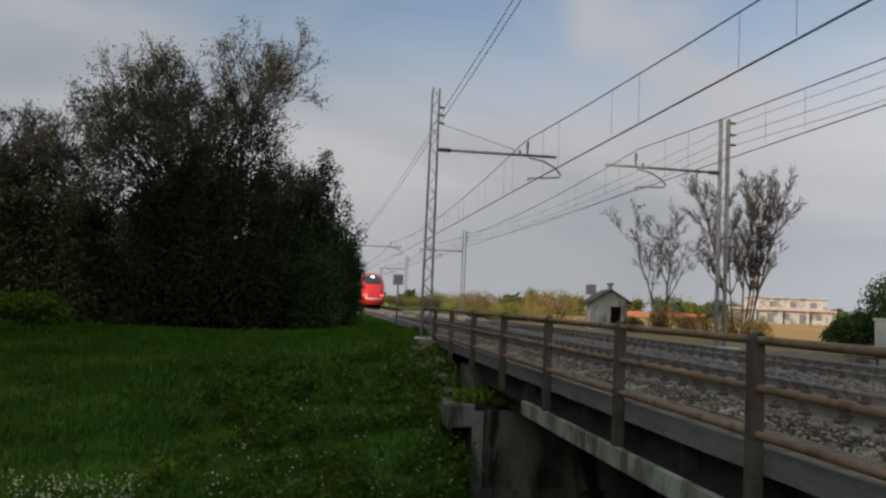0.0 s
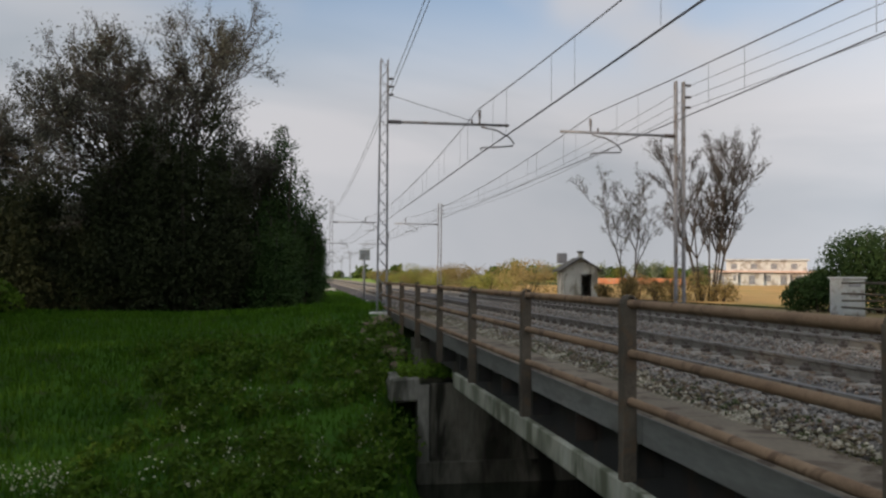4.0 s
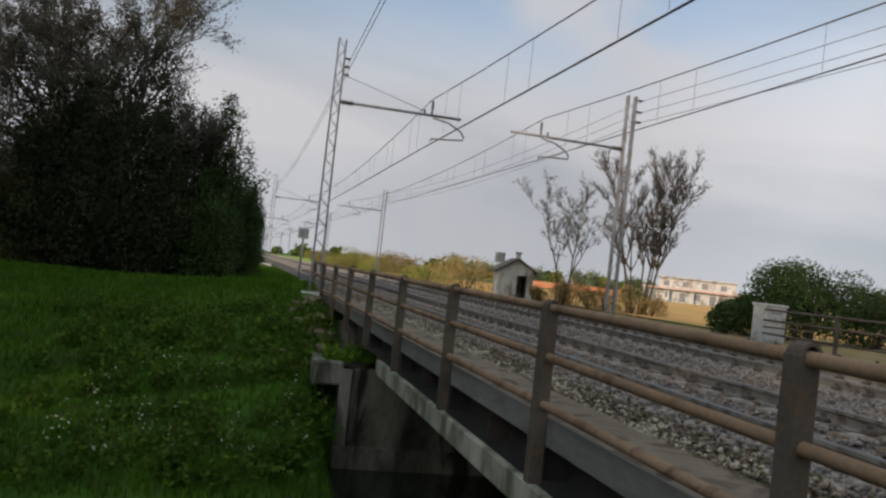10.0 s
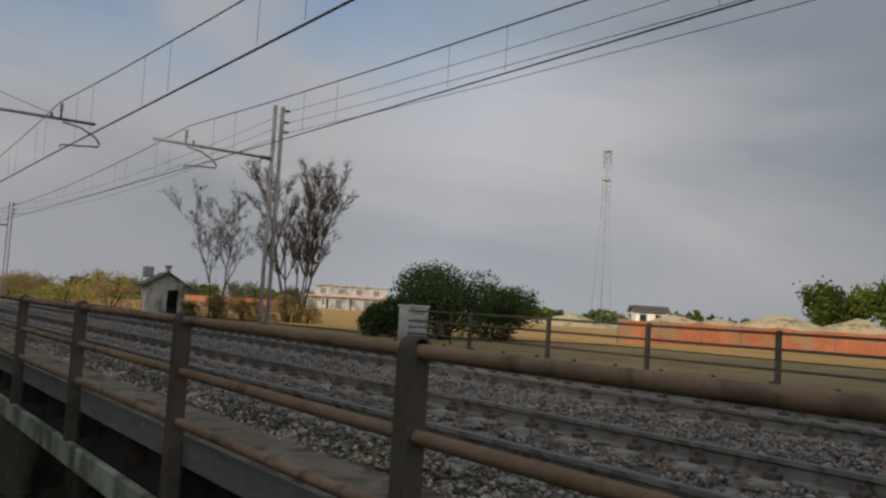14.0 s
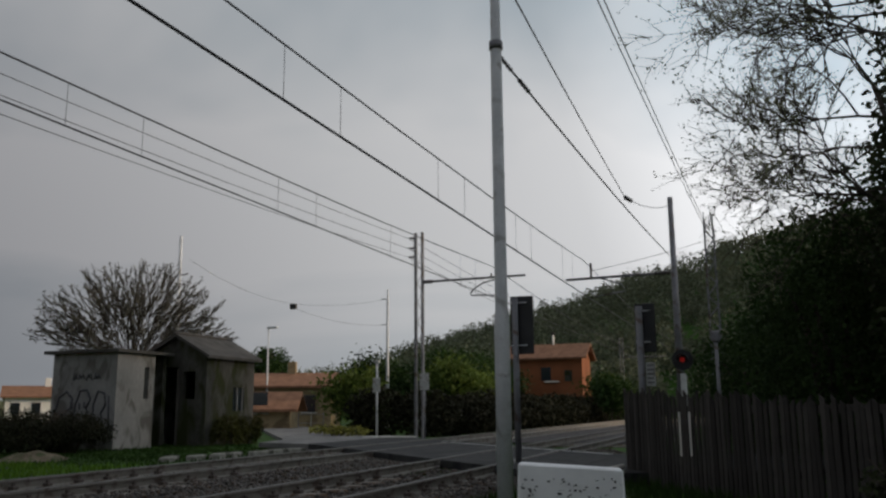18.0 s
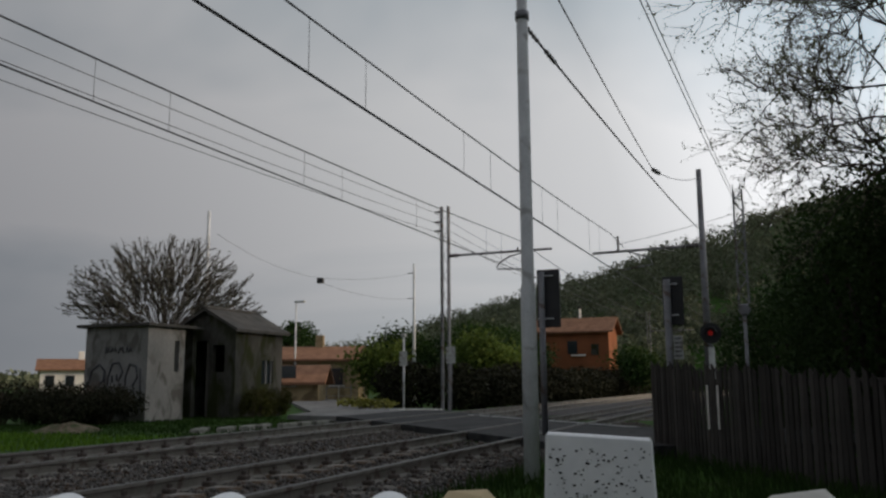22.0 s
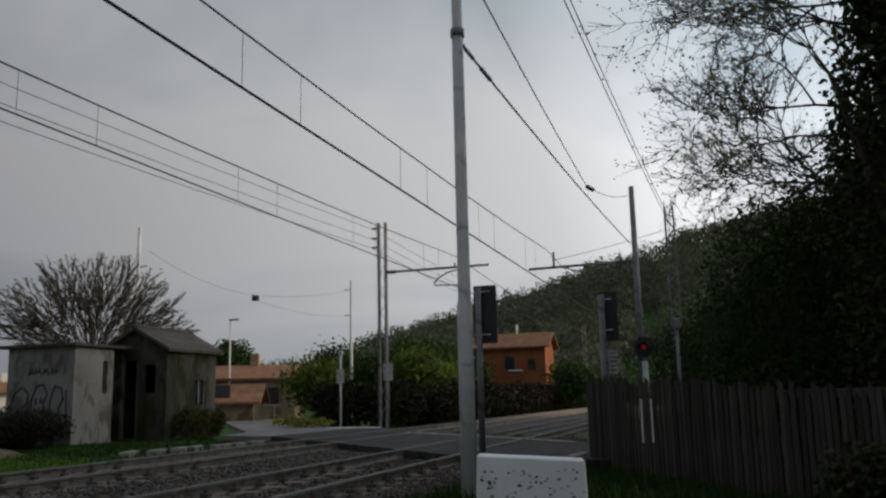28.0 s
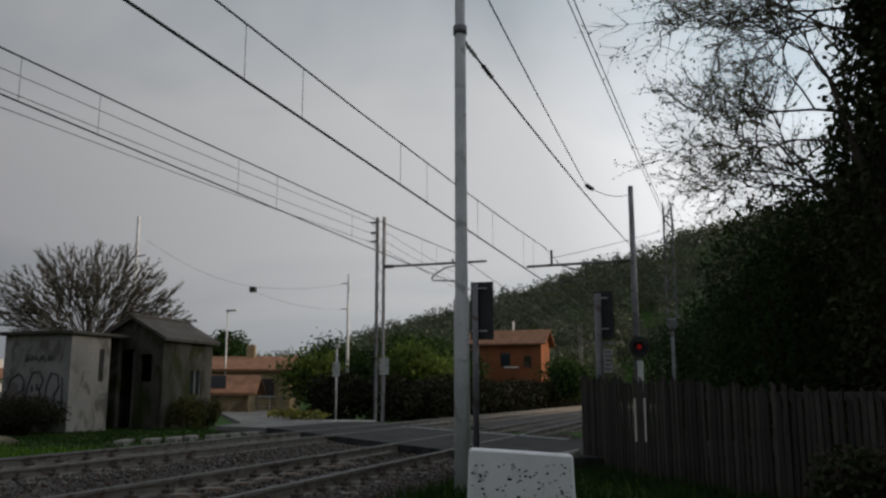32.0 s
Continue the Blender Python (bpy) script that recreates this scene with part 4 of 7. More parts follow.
def gable_roof(x0, y0, x1, y1, eave, ridge, over, thick, along="y"):
    """Two thick roof slopes over a rectangle."""
    bm = bmesh.new()
    if along == "y":
        cx = (x0 + x1) / 2
        k = (ridge - eave) / ((x1 - x0) / 2)
        for s in (-1, 1):
            xe = cx + s * ((x1 - x0) / 2 + over)
            ze = ridge - k * ((x1 - x0) / 2 + over)
            q = [(cx, y0 - over, ridge), (xe, y0 - over, ze), (xe, y1 + over, ze), (cx, y1 + over, ridge)]
            v = [bm.verts.new(p) for p in q] + [bm.verts.new((p[0], p[1], p[2] + thick)) for p in q]
            for f in ((0, 3, 2, 1), (4, 5, 6, 7), (0, 1, 5, 4), (1, 2, 6, 5), (2, 3, 7, 6), (3, 0, 4, 7)):
                bm.faces.new([v[j] for j in f])
    else:
        cy = (y0 + y1) / 2
        k = (ridge - eave) / ((y1 - y0) / 2)
        for s in (-1, 1):
            ye = cy + s * ((y1 - y0) / 2 + over)
            ze = ridge - k * ((y1 - y0) / 2 + over)
            q = [(x0 - over, cy, ridge), (x0 - over, ye, ze), (x1 + over, ye, ze), (x1 + over, cy, ridge)]
            v = [bm.verts.new(p) for p in q] + [bm.verts.new((p[0], p[1], p[2] + thick)) for p in q]
            for f in ((0, 3, 2, 1), (4, 5, 6, 7), (0, 1, 5, 4), (1, 2, 6, 5), (2, 3, 7, 6), (3, 0, 4, 7)):
                bm.faces.new([v[j] for j in f])
    bmesh.ops.recalc_face_normals(bm, faces=bm.faces)
    return bm


def wall_with_holes(bm, a, b, z0, z1, thick, holes, gable=None):
    """A wall from a to b (x, y) with openings (start, end, bottom, top) in metres along it; real gaps."""
    a, b = Vector((*a, 0)), Vector((*b, 0))
    d = b - a
    length = d.length
    m = Matrix.Translation(a) @ Matrix.Rotation(math.atan2(d.y, d.x), 4, "Z")
    cuts = sorted({0, length, *[h[0] for h in holes], *[h[1] for h in holes]})
    for u0, u1 in zip(cuts, cuts[1:]):
        spans = [(z0, z1)]
        for h in holes:
            if h[0] <= u0 + 1e-6 and h[1] >= u1 - 1e-6:
                spans = [(p, q) for lo, hi in spans for p, q in ((lo, min(hi, h[2])), (max(lo, h[3]), hi)) if q - p > 1e-4]
        for lo, hi in spans:
            box(bm, u0, 0, lo, u1, thick, hi, m=m)
    if gable:
        vs = []
        for y in (0.0, thick):
            vs += [bm.verts.new(m @ Vector(p)) for p in ((0, y, z1), (length, y, z1), (length / 2, y, gable))]
        for f in ((0, 1, 2), (3, 5, 4), (0, 3, 4, 1), (1, 4, 5, 2), (2, 5, 3, 0)):
            bm.faces.new([vs[j] for j in f])


def hut():
    e = thing("trackside_hut", "small pale rendered hut with a pitched roof and an open door", "hut", pose(11.7, 45.0, -0.1, 0, 0, -8))
    w, d, h, r = 1.9, 2.2, 1.78, 2.36
    bm = bmesh.new()
    wall_with_holes(bm, (0, 0), (w, 0), 0, h, 0.18, [(0.98, 1.56, 0.0, 1.48)], r)
    part("front_wall", bm, HUT, e)
    bm = bmesh.new(); wall_with_holes(bm, (0, d), (0, 0.18), 0, h, 0.18, []); part("side_wall", bm, HUT, e)
    bm = bmesh.new(); wall_with_holes(bm, (w, 0.18), (w, d), 0, h, 0.18, []); part("side_wall", bm, HUT, e)
    bm = bmesh.new(); wall_with_holes(bm, (w - 0.18, d), (0.18, d), 0, h, 0.18, [], r - 0.03); part("back_wall", bm, HUT, e)
    part("roof", gable_roof(0, 0, w, d, h, r, 0.24, 0.08), TILEG, e, "grey tiled roof")
    chim = part("chimney", boxed(1.0, 0.9, r - 0.1, 1.24, 1.14, r + 0.36, bevel=0.01), HUT, e)
    part("chimney_cap", boxed(0.95, 0.85, r + 0.36, 1.29, 1.19, r + 0.44, bevel=0.01), TILEG, e)
    part("floor", boxed(0.18, 0.18, 0.0, w - 0.18, d - 0.18, 0.05), CONC, e)
    part("door_leaf", boxed(0.97, 0.19, 0.06, 1.02, 0.85, 1.43, bevel=0.005), DARK, e, "dark door leaf standing open")
    b = thing("relay_box", "grey metal box on a post behind the hut", "box", pose(12.6, 48.2, -0.1))
    tube("post", [rod((0, 0, 0), (0, 0, 2.1), 0.05)], MAST, b, 8)
    part("case", boxed(-0.26, -0.2, 2.15, 0.26, 0.2, 2.75, bevel=0.02), MAST, b)


hut()

cab = thing("signal_cabinet", "pale grey steel trackside cabinet with two doors", "cabinet", pose(12.75, 22.0, 0.0))
part("body", boxed(0, 0, 0.12, 0.72, 0.62, 1.20, bevel=0.015), CABINET, cab)
part("roof", boxed(-0.04, -0.05, 1.20, 0.76, 0.67, 1.27, bevel=0.02), CABINET, cab)
part("plinth", boxed(0.03, 0.03, -0.2, 0.69, 0.59, 0.12), CONC, cab)
dr = part("door", boxed(0.04, -0.02, 0.18, 0.68, -0.001, 1.16, bevel=0.006), CABINET, cab)
part("handle", boxed(0.58, -0.05, 0.62, 0.61, -0.021, 0.80, bevel=0.004), MAST, dr)
part("vent", boxed(0.16, -0.03, 0.98, 0.56, -0.021, 1.06, bevel=0.003), MAST, dr)
loop = tagged(tube("hoop_rail", [[((13.95, 21.4, 0.0), 0.028), ((13.95, 21.4, 0.95), 0.028), ((13.8, 21.4, 1.1), 0.028), ((12.3, 21.4, 1.1), 0.028)],
                                 [((13.95, 21.4, 0.6), 0.024), ((12.3, 21.4, 0.6), 0.024)]], POST, None, 8), "bent steel hoop at the end of the far railing", "railing")

rng = np.random.default_rng(4)
tree("bare_tree", "leafless many-stemmed tree beside the line", rng, (14.0, 41.5, -0.1), 7.2, 0.055, 0.42, 5, 5, 0.30, 2600, 0.045, BUDG, "trees beside the line", multi=3, twig=0.007, bend=0.11, fan=0.25, ratio=0.42, jitter=0.06)
tree("bare_tree", "tall bare tree with upright twigs just coming into bud", rng, (16.4, 37.4, -0.1), 9.9, 0.05, 0.40, 4, 11, 0.40, 6500, 0.042, BUDG, "trees beside the line", multi=9, twig=0.008, fan=1.05, ratio=0.28, bend=0.06, start=0.22, jitter=0.12)
for x, y, s in ((13.6, 40.5, 1.1), (15.2, 38.4, 1.2), (16.6, 36.5, 1.0), (13.0, 42.4, 0.8), (14.4, 41.2, 1.2), (15.9, 37.2, 1.3), (14.8, 39.6, 1.0)):
    bush("shrub", "low tan dry shrub under the bare trees", rng, (x, y, -0.05), (0.8 * s, 0.6 * s, 0.75 * s), 1500, 0.055, TAN, "shrubs")
bush("evergreen_bush", "dense dark green bush behind the cabinet", rng, (16.5, 25.2, -0.1), (2.3, 1.6, 1.85), 16000, 0.06, LEAFM, "bushes by the cabinet", clumps=18, stems=22, clump=0.5)
bush("evergreen_bush", "dense dark green bush behind the cabinet", rng, (19.7, 25.7, -0.1), (2.5, 1.6, 1.45), 13000, 0.06, LEAFM, "bushes by the cabinet", clumps=16, stems=18, clump=0.5)
bush("evergreen_bush", "low dark green bush beside the cabinet", rng, (14.7, 25.9, -0.1), (1.1, 1.0, 0.95), 7000, 0.06, LEAFM, "bushes by the cabinet", clumps=7)

# hedgerow along the line
for k in range(16):
    y = 58 + k * 9 + rng.uniform(-2, 2)
    s = rng.uniform(0.8, 1.35)
    bush("hedgerow_bush", "spring-green and tan hedgerow bush along the line", rng, (11.5 + 0.05 * k + rng.uniform(-0.6, 2.2), y, -0.1), (2.3 * s, 2.6 * s, 1.25 * s), 4200, 0.075, (TAN, LEAFY, TAN, LEAFY)[k % 4], "hedgerow", clumps=5)
for k in range(14):
    a = radians(13 + k * 1.25)
    d = 190 + rng.uniform(-10, 15)
    tree("orchard_tree", "small far tree in a row across the field", rng, (d * math.sin(a), d * math.cos(a), 0), 4.4 * rng.uniform(0.8, 1.1), 0.14, 0.5, 3, 4, 0.4, 900, 0.27, WOODS if k % 3 else LEAFY, "orchard", jitter=0.55)


# ---- wood on the grassy bank ----
def ivied(rng, x, y, w, h, n, mat, name, label, size=0.10, lower=0.0):
    """Upright columns of ivy and evergreen leaves at uneven heights, feathered at the edge."""
    e = thing(name, label, "thicket", pose(x, y, -0.2), "wood on the bank")
    pts, stems = [], []
    cols = 7
    for k in range(cols):
        dx, dy = rng.uniform(-w, w), rng.uniform(-w * 0.6, w * 0.6)
        hh = h * rng.uniform(0.66, 1.06) * (1 - 0.18 * abs(dx) / w)
        rad = rng.uniform(0.5, 0.95) * w * 0.5
        pts += cloud(rng, int(n * 0.6 / cols), (dx, dy, hh * 0.5), (rad, rad, hh * 0.53), 0.3, 0.8)
        # loose sprays round each column
        for j in range(5):
            z = hh * rng.uniform(0.3, 1.05)
            a = rng.uniform(0, 6.28)
            pts += cloud(rng, int(n * 0.08 / cols), (dx + math.cos(a) * rad * 0.9, dy + math.sin(a) * rad * 0.9, z), (rad * 0.55, rad * 0.55, 0.55), 0.35, 1.3)
        stems.append([((dx * 0.4, dy * 0.4, 0), 0.10), ((dx * 0.8, dy * 0.8, hh * 0.5), 0.07), ((dx, dy, hh * 0.95), 0.02)])
    pts += cloud(rng, int(n * 0.7), (0, 0, h * 0.37), (w * 1.15, w * 0.9, h * 0.41), 0.15, 0.6)
    pts += cloud(rng, int(n * 0.35), (0, -0.2, h * 0.2), (w * 1.35, w, h * 0.24), 0.05, 0.6)
    leaf_object("foliage", spray([p for p in pts if p[2] > -0.1], rng, 2, 0.09), size * 0.68, mat, rng, e)
    tube("stem", stems, BARK, e, 5)


def wood():
    rng = np.random.default_rng(11)
    spots = [(-9.1, 33.0, 12.0, 0.44), (-8.4, 34.6, 11.6, 0.42), (-6.9, 33.4, 12.2, 0.25), (-7.4, 35.0, 11.8, 0.32), (-10.2, 34.2, 10.2, 0.44), (-4.7, 34.2, 6.4, 0.30), (-4.4, 35.8, 5.2, 0.30), (-12.6, 35.5, 8.8, 0.46), (-14.4, 36, 9.0, 0.46), (-16.6, 35.5, 8.7, 0.46), (-19, 36.5, 9.0, 0.46), (-22, 37, 9.2, 0.46), (-26, 39, 9.2, 0.46), (-3.4, 44, 5.0, 0.26), (-17, 38.5, 9.6, 0.46)]
    for x, y, h, wide in spots:
        tree("wood_tree", "tall gnarled tree in bud above an ivied trunk in the wood", rng, (x, y, -0.25), h, 0.20, wide, 5, 5, 0.36, 7500, 0.058, BUDG, "wood on the bank", jitter=0.12, start=0.42, twig=0.011, ratio=0.54, bend=0.24)
    dark = "dense dark ivy and evergreen thicket at the edge of the wood"
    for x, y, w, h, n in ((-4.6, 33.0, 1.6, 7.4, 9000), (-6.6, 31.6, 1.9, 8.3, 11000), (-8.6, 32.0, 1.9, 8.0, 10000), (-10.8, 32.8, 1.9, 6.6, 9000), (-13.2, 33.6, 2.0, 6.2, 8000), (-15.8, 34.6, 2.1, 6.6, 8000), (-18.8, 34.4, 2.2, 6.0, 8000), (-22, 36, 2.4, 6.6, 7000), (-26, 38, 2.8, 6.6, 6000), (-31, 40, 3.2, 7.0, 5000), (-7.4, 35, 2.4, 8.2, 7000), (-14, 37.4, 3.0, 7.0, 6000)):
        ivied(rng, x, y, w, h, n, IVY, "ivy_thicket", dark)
    # brighter growth at the wood's edge towards the line
    for x, y, w, h in ((-2.9, 34.2, 0.9, 5.6), (-3.5, 32.6, 1.0, 6.6), (-3.6, 31.4, 0.9, 4.0), (-2.5, 38.5, 0.9, 5.0), (-2.5, 44, 0.9, 4.6), (-2.6, 51, 1.1, 4.6), (-3.0, 60, 1.4, 5.0)):
        ivied(rng, x, y, w, h, 3600, LEAFM, "edge_shrub", "tall green shrub at the edge of the wood", 0.09)
    for k in range(7):
        x = -13 - k * 2.3
        bush("bramble", "low green bramble in front of the wood", rng, (x, 29.5 + rng.uniform(-0.8, 0.8) + (k % 2), -0.2), (1.7, 1.2, 0.75), 1500, 0.11, WEED, "brambles")


wood()


# ---- grass and weeds on the bank ----
def scatter_blades(name, rng, n, xr, yr, h, mat, label, keep=None, wide=0.012):
    vs, fs = [], []
    for i in range(n):
        x, y = rng.uniform(*xr), rng.uniform(*yr)
        if keep and not keep(x, y):
            continue
        z = ground_z(x, y)
        hh = h * rng.uniform(0.5, 1.3)
        a = rng.uniform(0, 6.28)
        dx, dy = math.cos(a) * wide, math.sin(a) * wide
        lx, ly = rng.normal(0, hh * 0.3), rng.normal(0, hh * 0.3)
        b = len(vs)
        vs += [(x - dx, y - dy, z - 0.02), (x + dx, y + dy, z - 0.02), (x + dx * 0.7 + lx * 0.4, y + dy * 0.7 + ly * 0.4, z + hh * 0.6), (x - dx * 0.7 + lx * 0.4, y - dy * 0.7 + ly * 0.4, z + hh * 0.6), (x + lx, y + ly, z + hh)]
        fs += [(b, b + 1, b + 2, b + 3), (b + 3, b + 2, b + 4)]
    return tagged(raw(name, vs, fs, mat), label, "grass", "", "stuff")


rng = np.random.default_rng(21)
scatter_blades("bank_grass", rng, 72000, (-24, -0.6), (13.2, 31), 0.16, BLADE, "green grass on the bank", lambda x, y: not (x > -0.3 and y < 18.5), 0.016)
scatter_blades("verge_grass", rng, 14000, (-2.8, 0.4), (26, 60), 0.22, BLADE, "green grass on the verge of the line", lambda x, y: not (x > -1.0 and 32 < y < 34.2), 0.018)
pts = []
for k in range(190):
    x, y = rng.uniform(-6.5, -0.25), rng.uniform(13.6, 23)
    if rng.uniform() < 0.35 + 0.1 * x + 0.3 * (23 - y) / 8 + 0.55:
        c = (x, y, ground_z(x, y) + 0.1)
        pts += [Vector(c) + Vector(rng.normal(size=3)) * Vector((0.22, 0.22, 0.10)).length * 0.5 for _ in range(130)]
weeds = leaf_object("bank_weeds", pts, 0.075, WEED, rng)
tagged(weeds, "leafy weeds and nettles on the steep bank", "weeds", "", "stuff")
fl = []
for k in range(60):
    x, y = rng.uniform(-5.5, -0.8), rng.uniform(14.5, 19)
    fl += [Vector((x, y, ground_z(x, y) + 0.2)) + Vector(rng.normal(size=3)) * 0.07 for _ in range(5)]
for k in range(70):
    x = rng.uniform(-9.5, -6.4); y = 15.2 + (x + 9.5) * -0.15 + rng.uniform(-0.3, 0.4)
    fl += [Vector((x, y, ground_z(x, y) + rng.uniform(0.1, 0.5))) + Vector(rng.normal(size=3)) * 0.08 for _ in range(6)]
tagged(leaf_object("bank_blossom", fl, 0.038, FLOWER, rng), "small white blossom and dry stalks on the bank", "flowers", "", "stuff")


# ---- across the fields ----
def villa():
    e = thing("white_villa", "long worn white two-storey modern building far across the field", "building", pose(83.5, 148, 0, 0, 0, -28))
    part("lower_storey", boxed(-9, 0, 0, 9, 9, 2.6, bevel=0.03), WORN, e)
    part("upper_storey", boxed(-6.5, 1.5, 2.6, 8, 9, 4.8, bevel=0.03), WORN, e)
    part("terrace_slab", boxed(-9.6, -0.9, 2.5, 9.6, 1.6, 2.85, bevel=0.03), TERRA, e)
    part("roof", boxed(-6.9, 1.0, 4.8, 8.4, 9.3, 5.05, bevel=0.03), WORN, e)
    for k in range(6):
        w = part("window", boxed(-8 + k * 2.8, -0.06, 0.9 if k % 2 else 0.3, -6.9 + k * 2.8, -0.003, 2.0), MAST, e)
    for k in range(4):
        part("window", boxed(-5.6 + k * 3.6, 1.44, 3.2, -4.5 + k * 3.6, 1.497, 4.2), MAST, e)
    for k in range(5):
        part("pillar", boxed(-9.3 + k * 4.6, -0.8, 0, -9.0 + k * 4.6, -0.5, 2.5), WORN, e)


villa()


def house(name, label, m, w, d, h, ridge, wall, roof, along="x", windows=3, chimney=True, lean=False):
    e = thing(name, label, "house", m)
    part("wall", boxed(0, 0, -0.3, w, d, h), wall, e)
    for q in (0, 1):
        bm = bmesh.new()
        if along == "x":
            x = q * (w - 0.02)
            vs = [bm.verts.new(p) for p in ((x, 0, h), (x, d, h), (x, d / 2, ridge), (x + 0.02, 0, h), (x + 0.02, d, h), (x + 0.02, d / 2, ridge))]
        else:
            y = q * (d - 0.02)
            vs = [bm.verts.new(p) for p in ((w, y, h), (0, y, h), (w / 2, y, ridge), (w, y + 0.02, h), (0, y + 0.02, h), (w / 2, y + 0.02, ridge))]
        for f in ((0, 2, 1), (3, 4, 5), (0, 1, 4, 3), (1, 2, 5, 4), (2, 0, 3, 5)):
            bm.faces.new([vs[j] for j in f])
        part("gable", bm, wall, e)
    part("roof", gable_roof(0, 0, w, d, h, ridge, 0.5, 0.16, along), roof, e)
    if chimney:
        part("chimney", boxed(w * 0.62, d * 0.45, ridge - 0.6, w * 0.62 + 0.6, d * 0.45 + 0.6, ridge + 1.0, bevel=0.03), wall, e)
    for k in range(windows):
        x = w * (k + 0.5) / windows
        win = part("window", boxed(x - 0.45, -0.05, 1.0, x + 0.45, -0.004, 2.2), GLASS, e)
        part("sill", boxed(x - 0.55, -0.14, 0.9, x + 0.55, -0.004, 0.99), CONCL, win)
        if h > 4.5:
            part("window", boxed(x - 0.45, -0.05, 3.6, x + 0.45, -0.004, 4.8), GLASS, e)
    return e


house("far_farmhouse", "far farmhouse with pink and white walls and tiled roofs", pose(296, 40, 0, 0, 0, -82), 15, 8, 5.0, 7.5, HOUSEO, TILE)
house("far_farmhouse", "far pale farm building with a tiled roof", pose(297, 24, 0, 0, 0, -82), 9, 8, 4.8, 6.6, HOUSEW, TILE)
house("far_house", "low far house with a tiled roof", pose(142, -79, 0, 0, 0, 250), 13, 7, 2.6, 4.0, HOUSEO, TILE)
house("far_house", "low far house with a tiled roof", pose(137, -97, 0, 0, 0, 250), 10, 7, 2.4, 3.6, HOUSEO, TILE)
house("small_hut_house", "small white building beside the sand heaps", pose(84, 74, 0, 0, 0, -40), 4, 3.5, 2.6, 3.2, HOUSEW, TILEG, windows=2, chimney=False)


def pylon():
    e = thing("lattice_tower", "tall thin lattice radio tower far across the fields", "tower", pose(170, 160, 0))
    legs, lace = lattice(34, 1.9, 0.75, 1.9, 0.75, 12, 0.055)
    # pale cabinet paint on the tower stands in for distance haze
    tube("leg", legs, CABINET, e, 4)
    tube("lacing", lace, CABINET, e, 3)
    legs, lace = lattice(14, 0.75, 0.75, 0.75, 0.75, 8, 0.085)
    up = tube("mast_leg", legs, CABINET, e, 4); up.location.z = 34
    up = tube("mast_lacing", lace, CABINET, e, 3); up.location.z = 34
    for z in (39.5, 47.6):
        part("platform", boxed(-1.0, -1.0, z, 1.0, 1.0, z + 0.2, bevel=0.05), CABINET, e)
    for k in range(4):
        a = k * math.pi / 2
        part("antenna", boxed(-0.2, -0.15, 44.5, 0.2, 0.15, 47.2, m=Matrix.Rotation(a, 4, "Z") @ Matrix.Translation((1.15, 0, 0))), CABINET, e)


pylon()

# orange mesh fence round the diggings
fence_line = [(28, 27), (38, 25), (50, 19), (64, 11), (74, 3), (77, -8), (77, -20)]
of = thing("orange_mesh_fence", "long low orange plastic mesh fence round the diggings", "fence")
for (xa, ya), (xb, yb) in list(zip(fence_line, fence_line[1:])) + [((50, 150), (66, 143))]:
    vs, fs = [], []
    n = 10
    for i in range(n + 1):
        t = i / n
        sag = 0.10 * math.sin(math.pi * ((t * 4) % 1))
        for z in (0.05, 1.25 - sag):
            for off in (0, 0.03):
                vs.append((xa + (xb - xa) * t + off, ya + (yb - ya) * t, z + 0.05))
    for i in range(n):
        b = i * 4
        fs += [(b, b + 4, b + 6, b + 2), (b + 1, b + 3, b + 7, b + 5), (b + 2, b + 6, b + 7, b + 3)]
    raw("mesh_panel", vs, fs, ORANGE, of)
    for t in (0, 0.25, 0.5, 0.75):
        tube("stake", [rod((xa + (xb - xa) * t, ya + (yb - ya) * t, 0), (xa + (xb - xa) * t, ya + (yb - ya) * t, 1.4), 0.03)], MAST, of, 4)


def heap(x, y, r, h, rng):
    n = 14
    vs, fs = [], []
    for j in range(n + 1):
        for i in range(n + 1):
            u, v = i / n * 2 - 1, j / n * 2 - 1
            d = math.hypot(u, v)
            z = max(0, 1 - d) * h * (1 + 0.35 * noise.noise(Vector((u * 2.4 + x, v * 2.4 + y, 0)))) - 0.05
            vs.append((x + u * r, y + v * r * 0.8, z))
    fs = [(j * (n + 1) + i, j * (n + 1) + i + 1, (j + 1) * (n + 1) + i + 1, (j + 1) * (n + 1) + i) for j in range(n) for i in range(n)]
    tagged(raw("sand_mound", vs, fs, SAND, None, True), "pale heap of dug-out sand", "heap", "sand heaps")


rng = np.random.default_rng(7)
for x, y, r, h in ((74, 76, 6, 2.6), (82, 66, 8, 3.2), (92, 58, 9, 4.2), (104, 55, 9, 4.6), (112, 46, 7, 3.2), (116, 34, 5, 3.0), (66, 86, 6, 2.2), (96, 70, 7, 3.4)):
    heap(x, y, r * 1.35, h * 0.72, rng)
for x, y, h in ((143, 83, 9), (149, 76, 8), (147, 70, 8.5), (153, 66, 9.5), (156, 62, 8), (150, 63, 7.5)):
    tree("field_tree", "full green far tree standing in a clump", rng, (x, y, 0), h, 0.25, 0.55, 4, 4, 0.4, 4200, 0.42, LEAF, "far tree clump", jitter=0.8)
